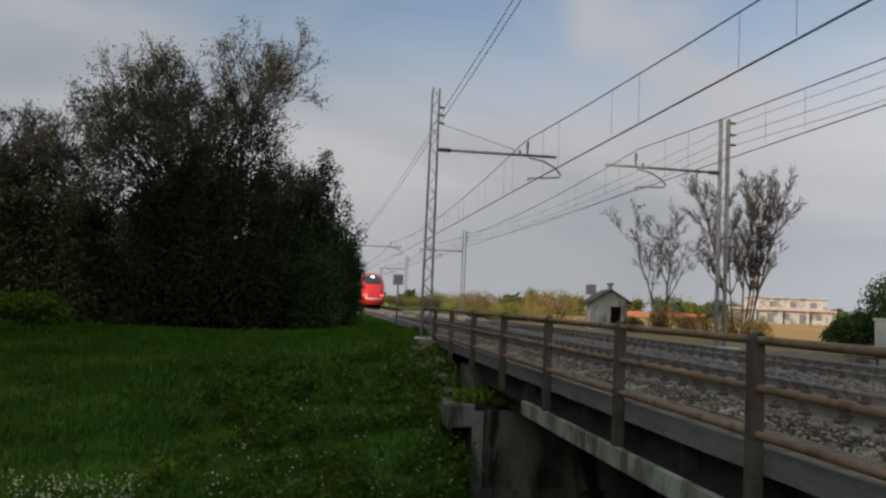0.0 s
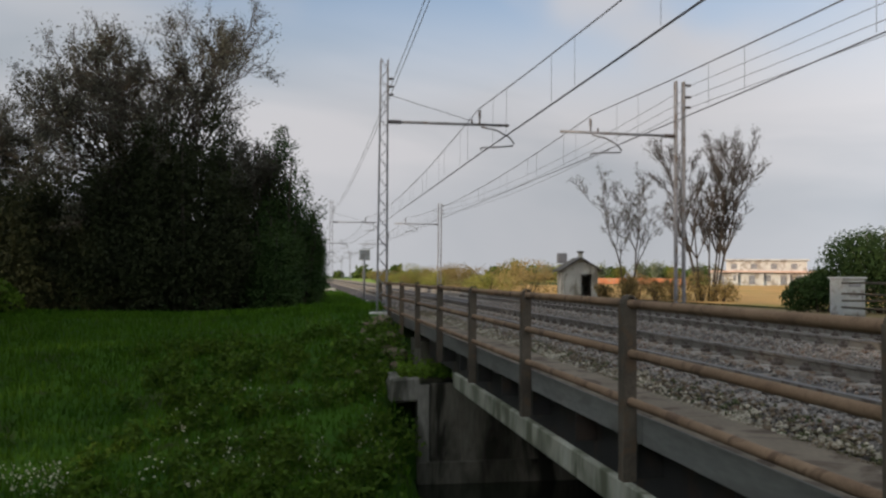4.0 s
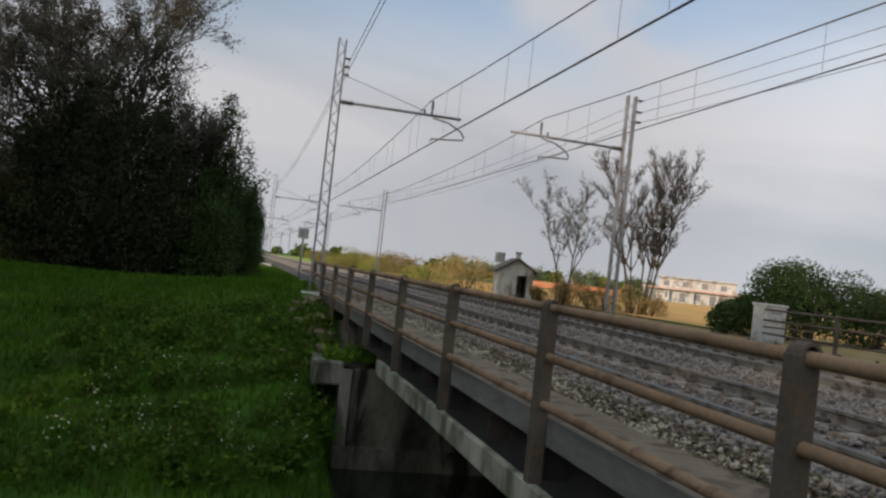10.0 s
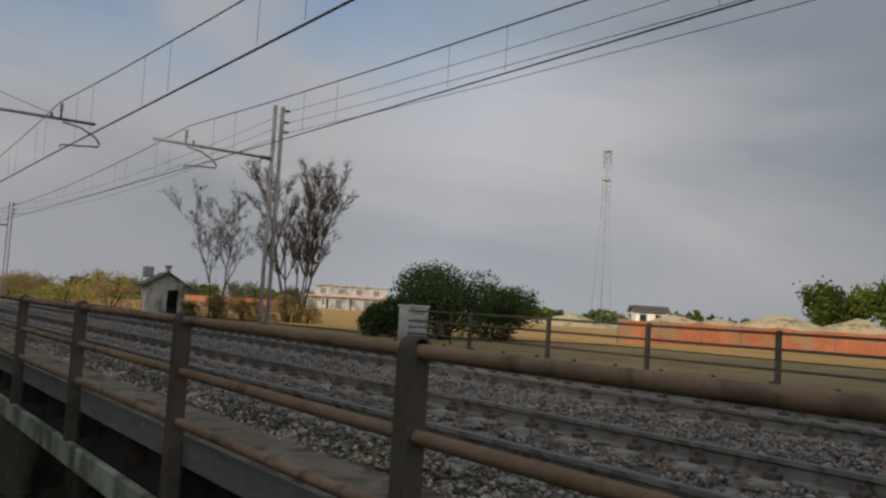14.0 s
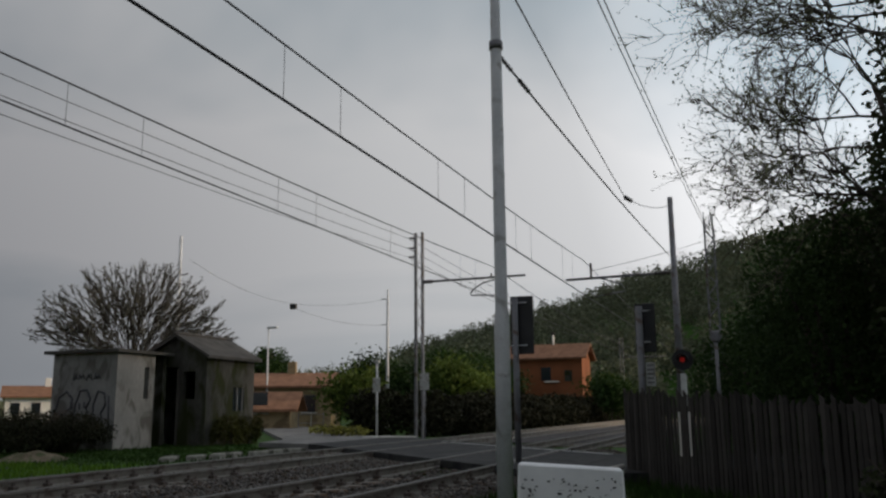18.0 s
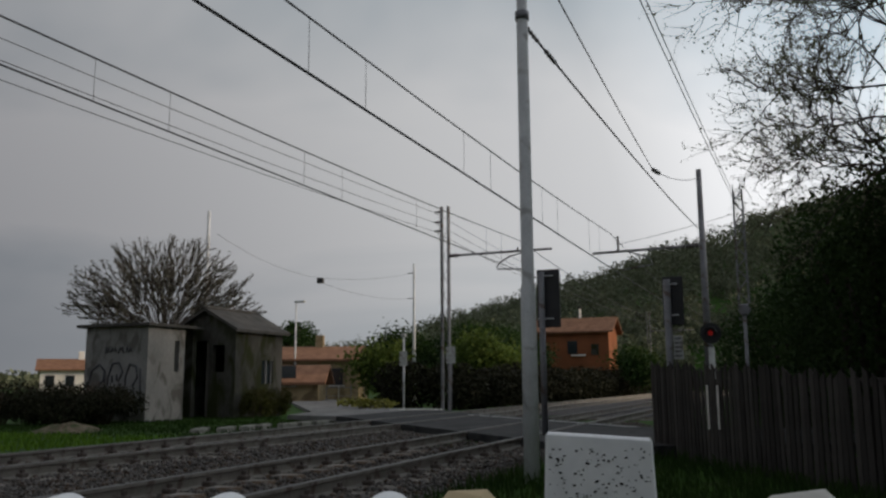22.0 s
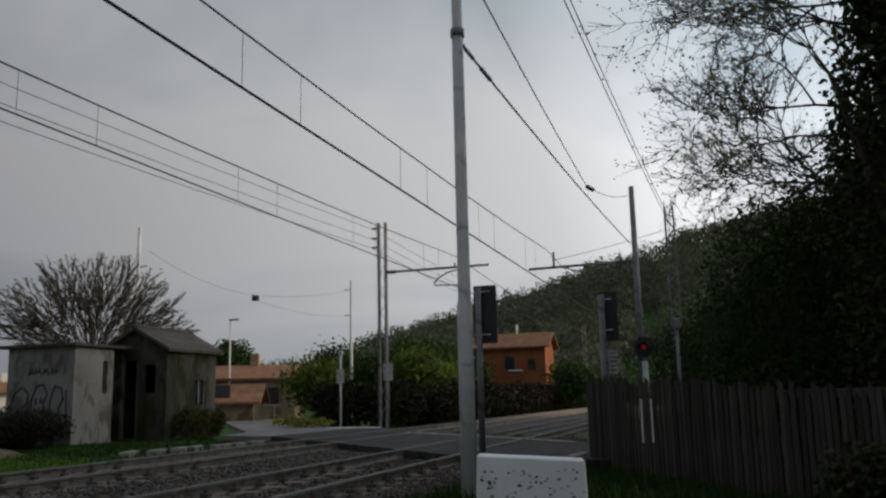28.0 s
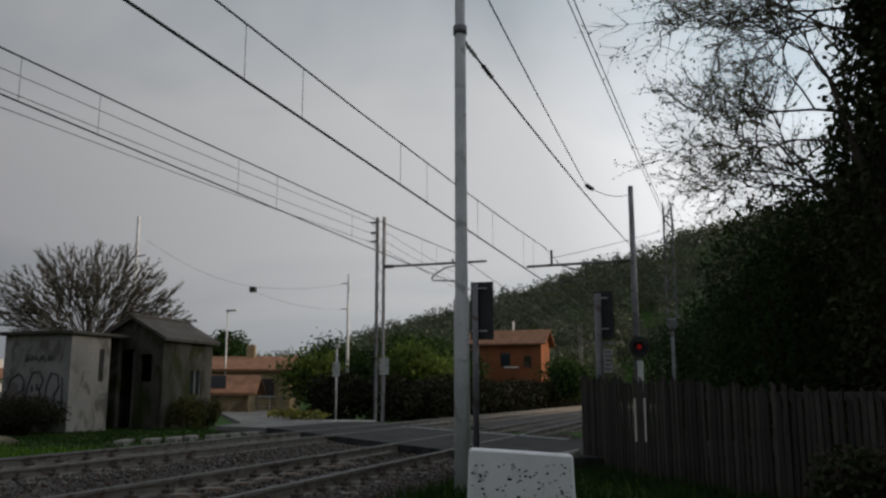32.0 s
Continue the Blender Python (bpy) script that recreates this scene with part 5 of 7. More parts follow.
for x, y, h in ((262, 70, 13), (280, 56, 11), (283, 51, 10), (290, 44, 9)):
    e = thing("cypress", "dark narrow far cypress", "tree", pose(x, y, 0), "far cypresses")
    leaf_object("crown", cloud(rng, 420, (0, 0, h * 0.5), (1.5, 1.5, h * 0.5), 0.2, 0.5), 0.8, LEAFD, rng, e)
    tube("trunk", [rod((0, 0, 0), (0, 0, h * 0.7), 0.2, 0.05)], BARK, e, 5)


def tree_line(name, label, a0, a1, d0, d1, n, h, size, mat, per=60):
    """Far woods along an arc of directions (degrees from +y towards +x)."""
    pts = []
    for k in range(n):
        a = radians(rng.uniform(a0, a1)); d = rng.uniform(d0, d1)
        c = Vector((d * math.sin(a), d * math.cos(a), 0))
        hh = h * rng.uniform(0.55, 1.25)
        r = hh * rng.uniform(0.5, 0.9)
        for i in range(per):
            v = rng.normal(size=3); v /= np.linalg.norm(v)
            q = Vector((v[0] * r, v[1] * r, abs(v[2]) * hh * 0.9)) * rng.uniform(0.55, 1)
            pts.append(c + q)
    return tagged(leaf_object(name, pts, size, mat, rng), label, "woods", "", "stuff")


tree_line("far_woods_north", "hazy far tree line on the plain", -4, 45, 420, 620, 130, 8, 2.6, LEAF, 40)
tree_line("far_woods_east", "hazy far tree line on the plain", 45, 120, 520, 760, 190, 9, 3.2, LEAF, 40)
tree_line("far_woods_east", "dark far tree line behind the fields", 100, 150, 330, 430, 90, 9, 2.2, WOODS, 50)
tree_line("far_woods_west", "far woods beyond the bank", -60, -4, 200, 420, 90, 9, 2.2, WOODS, 40)


# ---- level crossing ----
def sheet(name, corners, mat, label, category):
    """A paved polygon with real thickness; corners are (x, y, z)."""
    bm = bmesh.new()
    top = [bm.verts.new(c) for c in corners]
    low = [bm.verts.new((c[0], c[1], c[2] - 0.14)) for c in corners]
    n = len(corners)
    bm.faces.new(top)
    bm.faces.new(low[::-1])
    for i in range(n):
        bm.faces.new((top[i], low[i], low[(i + 1) % n], top[(i + 1) % n]))
    bmesh.ops.recalc_face_normals(bm, faces=bm.faces)
    return structure(link(name, bm, mat), label, category)


def near_edge(x):
    return -15.4 - (x - 1.53) * 1.02


def far_edge(x):
    return -22.9 - (x - 3.15) * 1.12


# paving between and beside the rails, with gaps at the rails
bands = [(0.2, 1.57), (1.73, 3.07), (3.23, 5.62), (5.78, 7.12), (7.28, 9.4)]
for a, b in bands:
    sheet("road_crossing_panel", [(a, near_edge(a), 0.272), (b, near_edge(b), 0.272), (b, far_edge(b), 0.272), (a, far_edge(a), 0.272)], ASPHALT, "dark worn asphalt between the rails of the crossing", "road")
sheet("road_west", [(0.195, near_edge(0.2), 0.27), (0.195, far_edge(0.2), 0.27), (-4, -20.5, 0.22), (-14, -22, 0.2), (-14, -17, 0.2), (-3.5, -16.6, 0.22)], ASPHALT, "dark asphalt road beside the crossing", "road")
sheet("road_east", [(9.405, near_edge(9.4), 0.268), (12.5, -25.8, 0.2), (13.6, -29.2, 0.18), (24, -44.5, 0.16), (50, -63, 0.16), (49, -69, 0.16), (20, -48, 0.16), (12.5, -33.5, 0.18), (9.405, far_edge(9.4), 0.268)], ROADPALE, "pale worn road leading past the sheds", "road")
line = tagged(raw("stop_line", *bars_in_plane((0.3, -19.5, 0.273), (0.70, -0.71, 0), (0.71, 0.70, 0), [(0, 0, 8.2, 0.10)], 0.003, (0, 0, 1)), LIGHTPLATE), "worn pale line across the crossing", "marking", "", "structure")

rng = np.random.default_rng(31)


# ---- picket fence and pillar ----
def picket_bm(w, t, h, r, head=None):
    """A precast picket: a slab with shoulders below a narrower rounded head."""
    hw = (head or w) / 2
    out = [(-w / 2, 0), (w / 2, 0), (w / 2, h - r - 0.20), (hw * 1.25, h - r - 0.13), (hw, h - r - 0.02)] if head else [(-w / 2, 0), (w / 2, 0)]
    for k in range(15):
        a = math.pi * k / 14
        out.append((hw * math.cos(a), h - r + r * math.sin(a)))
    if head:
        out += [(-hw, h - r - 0.02), (-hw * 1.25, h - r - 0.13), (-w / 2, h - r - 0.20)]
    bm = bmesh.new()
    f = bm.faces.new([bm.verts.new((x, -t / 2, z)) for x, z in out])
    g = bmesh.ops.extrude_face_region(bm, geom=[f])
    bmesh.ops.translate(bm, vec=(0, t, 0), verts=[v for v in g["geom"] if isinstance(v, bmesh.types.BMVert)])
    bmesh.ops.recalc_face_normals(bm, faces=bm.faces)
    es = [e for e in bm.edges if abs(e.verts[0].co.y - e.verts[1].co.y) < 1e-5]
    bmesh.ops.bevel(bm, geom=es, offset=0.010, segments=2, affect="EDGES", profile=0.5)
    return bm


pf = thing("picket_fence", "white limewashed concrete picket fence with rounded heads", "fence", pose(0.09, -2.36, -0.41, 0, 0, 180 + 21))
part("end_post", picket_bm(0.21, 0.15, 1.53, 0.105), WHITE, pf, "tall rounded end post")
pm = None
for k, along in enumerate((0.20, 0.394, 0.588, 0.782, 0.976, 1.19, 1.43, 1.677, 1.915, 2.151)):
    if pm is None:
        ob = part("picket", picket_bm(0.135, 0.085, 1.435, 0.032, 0.072), WHITE, pf)
        pm = ob.data
    else:
        ob = place("picket", pm, None, pf)
    ob.location = (along, 0.0, -0.012)
for z in (1.15, 0.45):
    part("rail", boxed(0.0, -0.03, z - 0.07, 2.35, 0.03, z + 0.07, bevel=0.012), WHITE, pf)
pil = thing("fence_pillar", "white speckled concrete fence pillar with a flat top", "pillar", pose(-2.123, -3.62, -0.31, 0, 0, 12))
bm = bmesh.new()
vs = box(bm, -0.0925, 0.06, 0, 0.0925, 0.11, 1.385)
for v in bm.verts:
    if v.co.z < 0.5:
        v.co.x *= 1.55; v.co.y *= 1.25
    else:
        v.co.z += 0.06 * v.co.x
bmesh.ops.bevel(bm, geom=list(bm.edges), offset=0.003, segments=1, affect="EDGES")
part("shaft", bm, WHITE, pil)
spots = [(rng.uniform(-0.09, 0.085), rng.uniform(1.16, 1.365) if k % 3 else rng.uniform(0.75, 1.16)) for k in range(420)]
raw("pit", *bars_in_plane((0, 0.114, 0), (1, 0, 0), (0, 0, 1), [(x, z, x + rng.uniform(0.001, 0.006), z + rng.uniform(0.0008, 0.0032)) for x, z in spots], 0.0012, (0, 1, 0)), DARK, pil)
for x, y, z, s, mat in ((-2.02, -3.2, 0.87, 0.036, SAND), (-2.47, -3.2, 0.88, 0.05, CONCL)):
    bm = bmesh.new()
    box(bm, -s, -0.035, -1.25, s, 0.035, 0.14, bevel=0.014)
    for v in bm.verts:
        v.co += Vector((0.016, 0.010, 0.02)) * noise.noise(v.co * 14 + Vector((x, y, z)))
    ob = link("broken_picket", bm, mat)
    ob.location = (x, y, z)
    tagged(ob, "broken weathered stump of a concrete fence post", "stump", "fence stumps")


# ---- poles and wires by the crossing ----
gp = thing("steel_pole", "tall grey tapered steel pole with a stay cable", "pole", pose(0.21, -11.3, -0.1))
tube("shaft", [[((0, 0, 0), 0.090), ((0, 0, 2.32), 0.088), ((0, 0, 2.40), 0.074), ((0, 0, 5.65), 0.068), ((0, 0, 5.70), 0.062), ((0, 0, 9.2), 0.055)]], GALV, gp, 16)
tube("collar", [rod((0, 0, 5.60), (0, 0, 5.70), 0.085)], MAST, gp, 14)
part("foot", boxed(-0.3, -0.3, -0.25, 0.3, 0.3, 0.12, bevel=0.03), CONC, gp)
sp = thing("tension_pole", "plain grey tapered steel pole carrying an arm over the track", "pole", pose(-0.05, -33.0, -0.1))
tube("shaft", [[((0, 0, 0), 0.14), ((0, 0, 8.85), 0.095)]], MAST, sp, 12)
tube("arm", [rod((0, 0, 6.08), (3.95, 0, 6.02), 0.05)], MAST, sp, 8)
tube("arm_insulator", [insulator((0.15, 0, 6.08), (0.7, 0, 6.07), 0.09)], INSUL, sp, 8)
tube("messenger_post", [insulator((3.0, 0, 6.05), (3.0, 0, 6.62), 0.06, 5)], INSUL, sp, 8)
tube("steady_arm", [[((2.6, 0, 6.0), 0.028), ((1.9, 0, 5.75), 0.028), ((1.75, 0, 5.5), 0.028), ((2.9, 0, 5.35), 0.028)]], MAST, sp, 6)
part("footing", boxed(-0.4, -0.4, -0.3, 0.4, 0.4, 0.2, bevel=0.03), CONCL, sp)
lm = thing("old_lattice_mast", "old rusty lattice mast beside the line", "mast", pose(-1.3, -33.7, -0.1))
legs, lace = lattice(8.1, 0.19, 0.15, 0.19, 0.15, 20, 0.040)
tube("leg", legs, MAST, lm, 4, smooth=False)
tube("lacing", lace, MAST, lm, 3, smooth=False)
for x in (-0.1, 0.15):
    tube("spike", [rod((x, 0, 8.1), (x, 0, 8.35), 0.02)], MAST, lm, 5)
tube("strut", [rod((0, 0, 7.0), (1.3, 0.7, 6.4), 0.012)], MAST, lm, 5)


def cable(name, label, a, b, r, sag, beads=()):
    a, b = Vector(a), Vector(b)
    chain = []
    for i in range(13):
        p = a.lerp(b, i / 12); p.z -= sag * 4 * (i / 12) * (1 - i / 12)
        chain.append((p, r))
    e = thing(name, label, "wire", None, "stay cables")
    tube("strand", [chain], WIRE, e, 5)
    for t0, t1, rr in beads:
        pa, pb = a.lerp(b, t0), a.lerp(b, t1)
        pa.z -= sag * 4 * t0 * (1 - t0); pb.z -= sag * 4 * t1 * (1 - t1)
        tube("insulator", [insulator(pa, pb, rr, 4)], INSUL, e, 8)
    return e


cable("stay_cable", "dark stay cable with insulators from the steel pole", (0.21, -11.36, 5.48), (-0.05, -32.9, 6.45), 0.016, 0.12, ((0.005, 0.03, 0.032), (0.045, 0.07, 0.036)))
cable("balance_cable", "thin cable down to the tension pole", (0.21, -11.3, 6.7), (0.66, -26.0, 7.17), 0.012, 0.05)
cable("balance_cable", "thin cable down to the tension pole", (0.66, -26.0, 7.17), (-0.05, -32.95, 8.45), 0.012, 0.2, ((0.0, 0.12, 0.07),))
cable("span_wire", "thin wire between the old mast and the arm", (-1.3, -33.7, 7.2), (3.0, -33.0, 6.2), 0.010, 0.05)


# ---- crossing signals and signs ----
def signal_board(x, y, w, z0, z1, label, plate=False):
    e = thing("signal_board", label, "signal", pose(x, y, 0.0), "crossing signals")
    tube("post", [rod((0, 0, -0.2), (0, 0, z1 - 0.05), 0.055)], MAST, e, 10)
    part("board", boxed(-w * 0.75, -0.10, z0, w * 0.25, -0.06, z1, bevel=0.01), BLACK, e, "black board seen from behind")
    for z in (z0 + 0.15, z1 - 0.12):
        tube("bracket", [rod((-w * 0.5, -0.02, z), (w * 0.2, -0.02, z), 0.012)], GALV, e, 6)
    if plate:
        p = part("plate", boxed(-0.20, -0.03, z0 - 0.52, -0.06, -0.01, z0 - 0.16, bevel=0.005), LIGHTPLATE, e, "small pale plate")
        raw("bar", *bars_in_plane((-0.20, -0.009, z0 - 0.52), (1, 0, 0), (0, 0, 1), [(0.02, 0.04 + 0.065 * k, 0.12, 0.07 + 0.065 * k) for k in range(5)], 0.003, (0, 1, 0)), MAST, p)
    return e


signal_board(1.40, -16.3, 0.41, 2.12, 3.14, "black crossing signal board on a grey post, seen from behind")
signal_board(-0.87, -15.2, 0.31, 2.02, 2.77, "black crossing signal board with a small plate below", True)
rl = thing("crossing_light", "crossing light on a white post, its red lamp lit", "signal", pose(-1.12, -20.0, -0.14))
tube("post", [rod((0, 0, -0.2), (0, 0, 2.0), 0.06)], LIGHTPLATE, rl, 10, "white post")
bm = bmesh.new()
bmesh.ops.create_cone(bm, cap_ends=True, segments=24, radius1=0.21, radius2=0.21, depth=0.06, matrix=Matrix.Translation((0, 0, 2.28)) @ Matrix.Rotation(math.pi / 2, 4, "X"))
part("backing", bm, BLACK, rl, "black round backing board")
bm = bmesh.new()
bmesh.ops.create_cone(bm, cap_ends=True, segments=20, radius1=0.05, radius2=0.05, depth=0.05, matrix=Matrix.Translation((0, 0.06, 2.28)) @ Matrix.Rotation(math.pi / 2, 4, "X"))
part("lamp", bm, LAMPX, rl, "glowing red lamp")
hood = [[((0.12 * math.cos(a), 0.05, 2.28 + 0.12 * math.sin(a)), 0.014), ((0.12 * math.cos(a), 0.28, 2.27 + 0.12 * math.sin(a)), 0.012)] for a in np.linspace(0.1, math.pi - 0.1, 14)]
tube("hood", hood, BLACK, rl, 6)
th = thing("bell_post", "thin grey post with a small bell head", "post", pose(-1.72, -22.0, 0.0))
tube("post", [rod((0, 0, -0.2), (0, 0, 2.75), 0.04)], MAST, th, 8)
part("head", boxed(-0.09, -0.09, 2.62, 0.09, 0.09, 2.88, bevel=0.03), MAST, th)
s2 = thing("plate_sign", "pale square plate on a post beside the mast", "sign", pose(8.26, -29.5, 0.1))
tube("post", [rod((0, 0, -0.2), (0, 0, 2.1), 0.03)], MAST, s2, 8)
part("plate", boxed(-0.17, 0.02, 1.75, 0.17, 0.04, 2.33, bevel=0.006), LIGHTPLATE, s2)
s3 = thing("road_sign", "grey post with a plate and a lamp on top", "sign", pose(11.2, -32.0, 0.1))
tube("post", [rod((0, 0, -0.2), (0, 0, 2.9), 0.04)], GALV, s3, 8)
part("plate", boxed(-0.16, 0.04, 1.75, 0.16, 0.06, 2.3, bevel=0.006), LIGHTPLATE, s3)
part("head", boxed(-0.09, -0.09, 2.85, 0.09, 0.09, 3.0, bevel=0.03), LIGHTPLATE, s3)
slab2 = structure(link("kerb_slab", boxed(8.6, -29.6, 0.0, 10.3, -28.8, 0.30, bevel=0.03), CONCL), "pale concrete slab at the foot of the mast", "slab")


def thin_pole(x, y, h, label, arms=()):
    e = thing("line_pole", label, "pole", pose(x, y, 0))
    tube("shaft", [[((0, 0, -0.2), 0.12), ((0, 0, h), 0.07)]], GALV, e, 10)
    for z, w in arms:
        tube("bracket", [rod((0, 0, z), (w, 0.2, z), 0.03)], MAST, e, 6)
    return e


thin_pole(18.7, -50, 8.6, "grey power pole with two short side arms", ((8.0, 0.35), (6.4, 0.35)))
thin_pole(21.4, -33.0, 9.0, "thin grey power pole behind the bare tree", ((7.2, -0.6),))
lp = thing("street_lamp", "tall thin street lamp beside the road", "lamp", pose(30.3, -55, 0))
tube("post", [[((0, 0, -0.2), 0.08), ((0, 0, 7.1), 0.05)]], GALV, lp, 8)
part("head", boxed(-0.75, -0.12, 7.05, 0.1, 0.12, 7.2, bevel=0.03), GALV, lp)
jb = thing("junction_box", "dark square box hanging on an overhead cable", "box", pose(19.6, -40.0, 6.48))
part("case", boxed(-0.17, -0.1, -0.14, 0.17, 0.1, 0.14, bevel=0.02), BLACK, jb)
cable("power_cable", "thin power cable with a box on it", (20.9, -33.0, 7.9), (19.6, -40, 6.62), 0.007, 0.35)
cable("power_cable", "thin power cable with a box on it", (19.6, -40, 6.62), (18.9, -50, 8.0), 0.007, 0.2)
cable("power_cable", "thin lower power cable", (19.6, -40, 6.4), (18.9, -50, 6.4), 0.007, 0.3)


# ---- wooden fence ----
wf = thing("board_fence", "dark weathered upright-board fence beside the road", "fence")
fa, fb = Vector((-0.58, -15.35, 0)), Vector((-4.6, -9.6, 0))
nb = 74
dirv = (fb - fa).normalized()
ang = math.atan2(dirv.y, dirv.x)
bms = []
for j in range(3):
    bm = bmesh.new()
    box(bm, -0.034, -0.012, 0, 0.034, 0.012, 1.40)
    for v in bm.verts:
        if v.co.z > 1:
            v.co.z += (0.05 if abs(v.co.x) < 0.01 else 0) + (0.06 if (v.co.x > 0) == (j == 1) else 0.0)
    bmesh.ops.bevel(bm, geom=list(bm.edges), offset=0.004, segments=1, affect="EDGES")
    me = bpy.data.meshes.new("board")
    bm.to_mesh(me); bm.free()
    me.materials.append(BOARD)
    bms.append(me)
for k in range(nb):
    p = fa.lerp(fb, k / (nb - 1))
    ob = place("board", bms[int(rng.integers(3))], None, wf)
    ob.matrix_basis = Matrix.Translation((p.x, p.y, -0.35 * k / nb + rng.uniform(-0.05, 0.07))) @ Matrix.Rotation(ang + rng.normal(0, 0.03), 4, "Z") @ Matrix.Rotation(rng.normal(0, 0.012), 4, "Y")
for z in (0.35, 1.15):
    part("crosspiece", boxed(0, 0.014, z - 0.045, (fb - fa).length, 0.055, z + 0.045, bevel=0.004, m=Matrix.Translation(fa) @ Matrix.Rotation(ang, 4, "Z")), BOARD, wf)
for k in range(4):
    p = fa.lerp(fb, 0.02 + k * 0.32)
    part("fence_post", boxed(p.x - 0.05, p.y - 0.16, -0.3, p.x + 0.05, p.y - 0.06, 1.25 - 0.12 * k, bevel=0.008), BOARD, wf)
bo = thing("concrete_bollard", "low round concrete bollard with a pale worn top by the fence", "bollard", pose(-0.47, -14.75, 0.0))
tube("shaft", [[((0, 0, -0.1), 0.165), ((0, 0, 0.28), 0.155), ((0, 0, 0.30), 0.15)]], CONC, bo, 16)
tube("cap", [[((0, 0, 0.302), 0.15), ((0.01, 0, 0.35), 0.13)]], CONCL, bo, 14, "pale worn top")
fw = thing("white_stakes", "two pale stakes standing against the board fence", "stake", pose(-1.50, -13.75, 0.0))
for k in range(2):
    part("stake", boxed(-0.012 - 0.13 * k, -0.015, 0.55, 0.012 - 0.13 * k, 0.015, 1.12, bevel=0.004), HOUSEW, fw)


# ---- sheds across the line ----
def sheds():
    e = thing("flat_shed", "white plastered shed with a flat roof and black spray-painted scrawl", "shed", pose(15.82, -23.0, 0.05))
    bm = bmesh.new(); wall_with_holes(bm, (2.5, 0), (0, 0), 0, 2.95, 0.2, []); part("painted_wall", bm, PLASTER, e)
    bm = bmesh.new(); wall_with_holes(bm, (0, -0.2), (0, -1.75), 0, 2.95, 0.2, [(1.05, 1.28, 1.55, 2.55)]); part("side_wall", bm, PLASTER, e)
    part("back_wall", boxed(2.3, -2.6, 0, 2.5, -0.2, 2.95), PLASTER, e)
    part("inner_wall", boxed(0.2, -2.6, 0, 2.3, -2.4, 2.95), PLASTD, e)
    part("roof", boxed(-0.18, -2.5, 2.95, 2.75, 0.2, 3.05, bevel=0.012), TILEG, e, "thin dark flat roof")
    # scrawl: letter-like loops that cannot be read
    loops = [[(2.75, 0.55), (2.78, 1.0), (2.6, 1.5), (2.25, 1.68), (2.0, 1.5), (2.02, 1.2), (2.3, 1.1)], [(1.98, 1.5), (1.95, 0.9), (2.05, 0.45)],
             [(1.85, 0.7), (1.8, 1.3), (1.62, 1.7), (1.3, 1.72), (1.12, 1.45), (1.3, 1.2), (1.15, 0.95), (1.3, 0.62), (1.6, 0.55), (1.85, 0.7)], [(1.62, 1.35), (1.6, 1.15)], [(1.4, 1.38), (1.38, 1.2)],
             [(1.0, 0.5), (0.98, 1.3), (0.8, 1.68), (0.5, 1.62), (0.42, 1.3), (0.62, 1.05), (0.5, 0.7), (0.35, 0.45)], [(0.3, 1.55), (0.24, 0.6)]]
    zig = np.random.default_rng(3)
    x = 2.0
    for k in range(4):
        loop = []
        for j in range(5):
            loop.append((x, 2.02 + zig.uniform(-0.03, 0.05) + 0.17 * (j % 2)))
            x -= zig.uniform(0.02, 0.09)
        loops.append(loop)
        x -= 0.05
    chains = []
    for lp2 in loops:
        pts = []
        for a, b in zip(lp2, lp2[1:]):
            pts += [(a[0] + (b[0] - a[0]) * t, a[1] + (b[1] - a[1]) * t) for t in (0, 0.5)]
        pts.append(lp2[-1])
        chains.append([((x * 0.84, 0.004, z * 1.06), 0.036 if z < 1.8 else 0.022) for x, z in pts])
    tube("scrawl", chains, PAINTK, e, 5, "black spray-painted scrawl")
    g = thing("gabled_shed", "grimy gabled shed with a dark open doorway", "shed", pose(14.5, -25.7, 0.05))
    w, d, h, r = 2.35, 2.85, 2.98, 3.62
    bm = bmesh.new(); wall_with_holes(bm, (w, 0), (0, 0), 0, h, 0.2, [(0.08, 1.28, 0, 2.6), (1.42, 1.92, 1.55, 2.45)], r); part("gable_wall", bm, PLASTD, g)
    bm = bmesh.new(); wall_with_holes(bm, (0, -0.2), (0, -d), 0, h, 0.2, [(1.35, 2.05, 1.15, 1.95)]); part("side_wall", bm, PLASTD, g)
    bm = bmesh.new(); wall_with_holes(bm, (w, -d), (w, -0.2), 0, h, 0.2, []); part("far_wall", bm, PLASTD, g)
    bm = bmesh.new(); wall_with_holes(bm, (0.2, -d), (w - 0.2, -d), 0, h, 0.2, [], r - 0.02); part("back_wall", bm, PLASTD, g)
    part("roof", gable_roof(0, -d, w, 0, h, r, 0.2, 0.10), TILEG, g, "grey tiled roof with ridge tiles")
    tube("ridge_tile", [[((w / 2 + 0.02 * math.sin(k * 1.7), -d - 0.25 + k * (d + 0.5) / 12, r + 0.11), 0.075 if k % 2 else 0.06) for k in range(13)]], TILEG, g, 8)
    win = part("window", boxed(0.08, -2.25, 1.15, 0.11, -1.55, 1.95), GLASS, g)
    for y in (-2.25, -1.93, -1.6):
        part("glazing_bar", boxed(0.05, y, 1.15, 0.08, y + 0.05, 1.95), PLASTER, win)
    part("door_frame", boxed(1.08, -0.22, 0, 1.15, 0.02, 2.55), BOARD, g)
    c = thing("kerb_stones", "row of low pale slabs along the ballast by the sheds", "kerb")
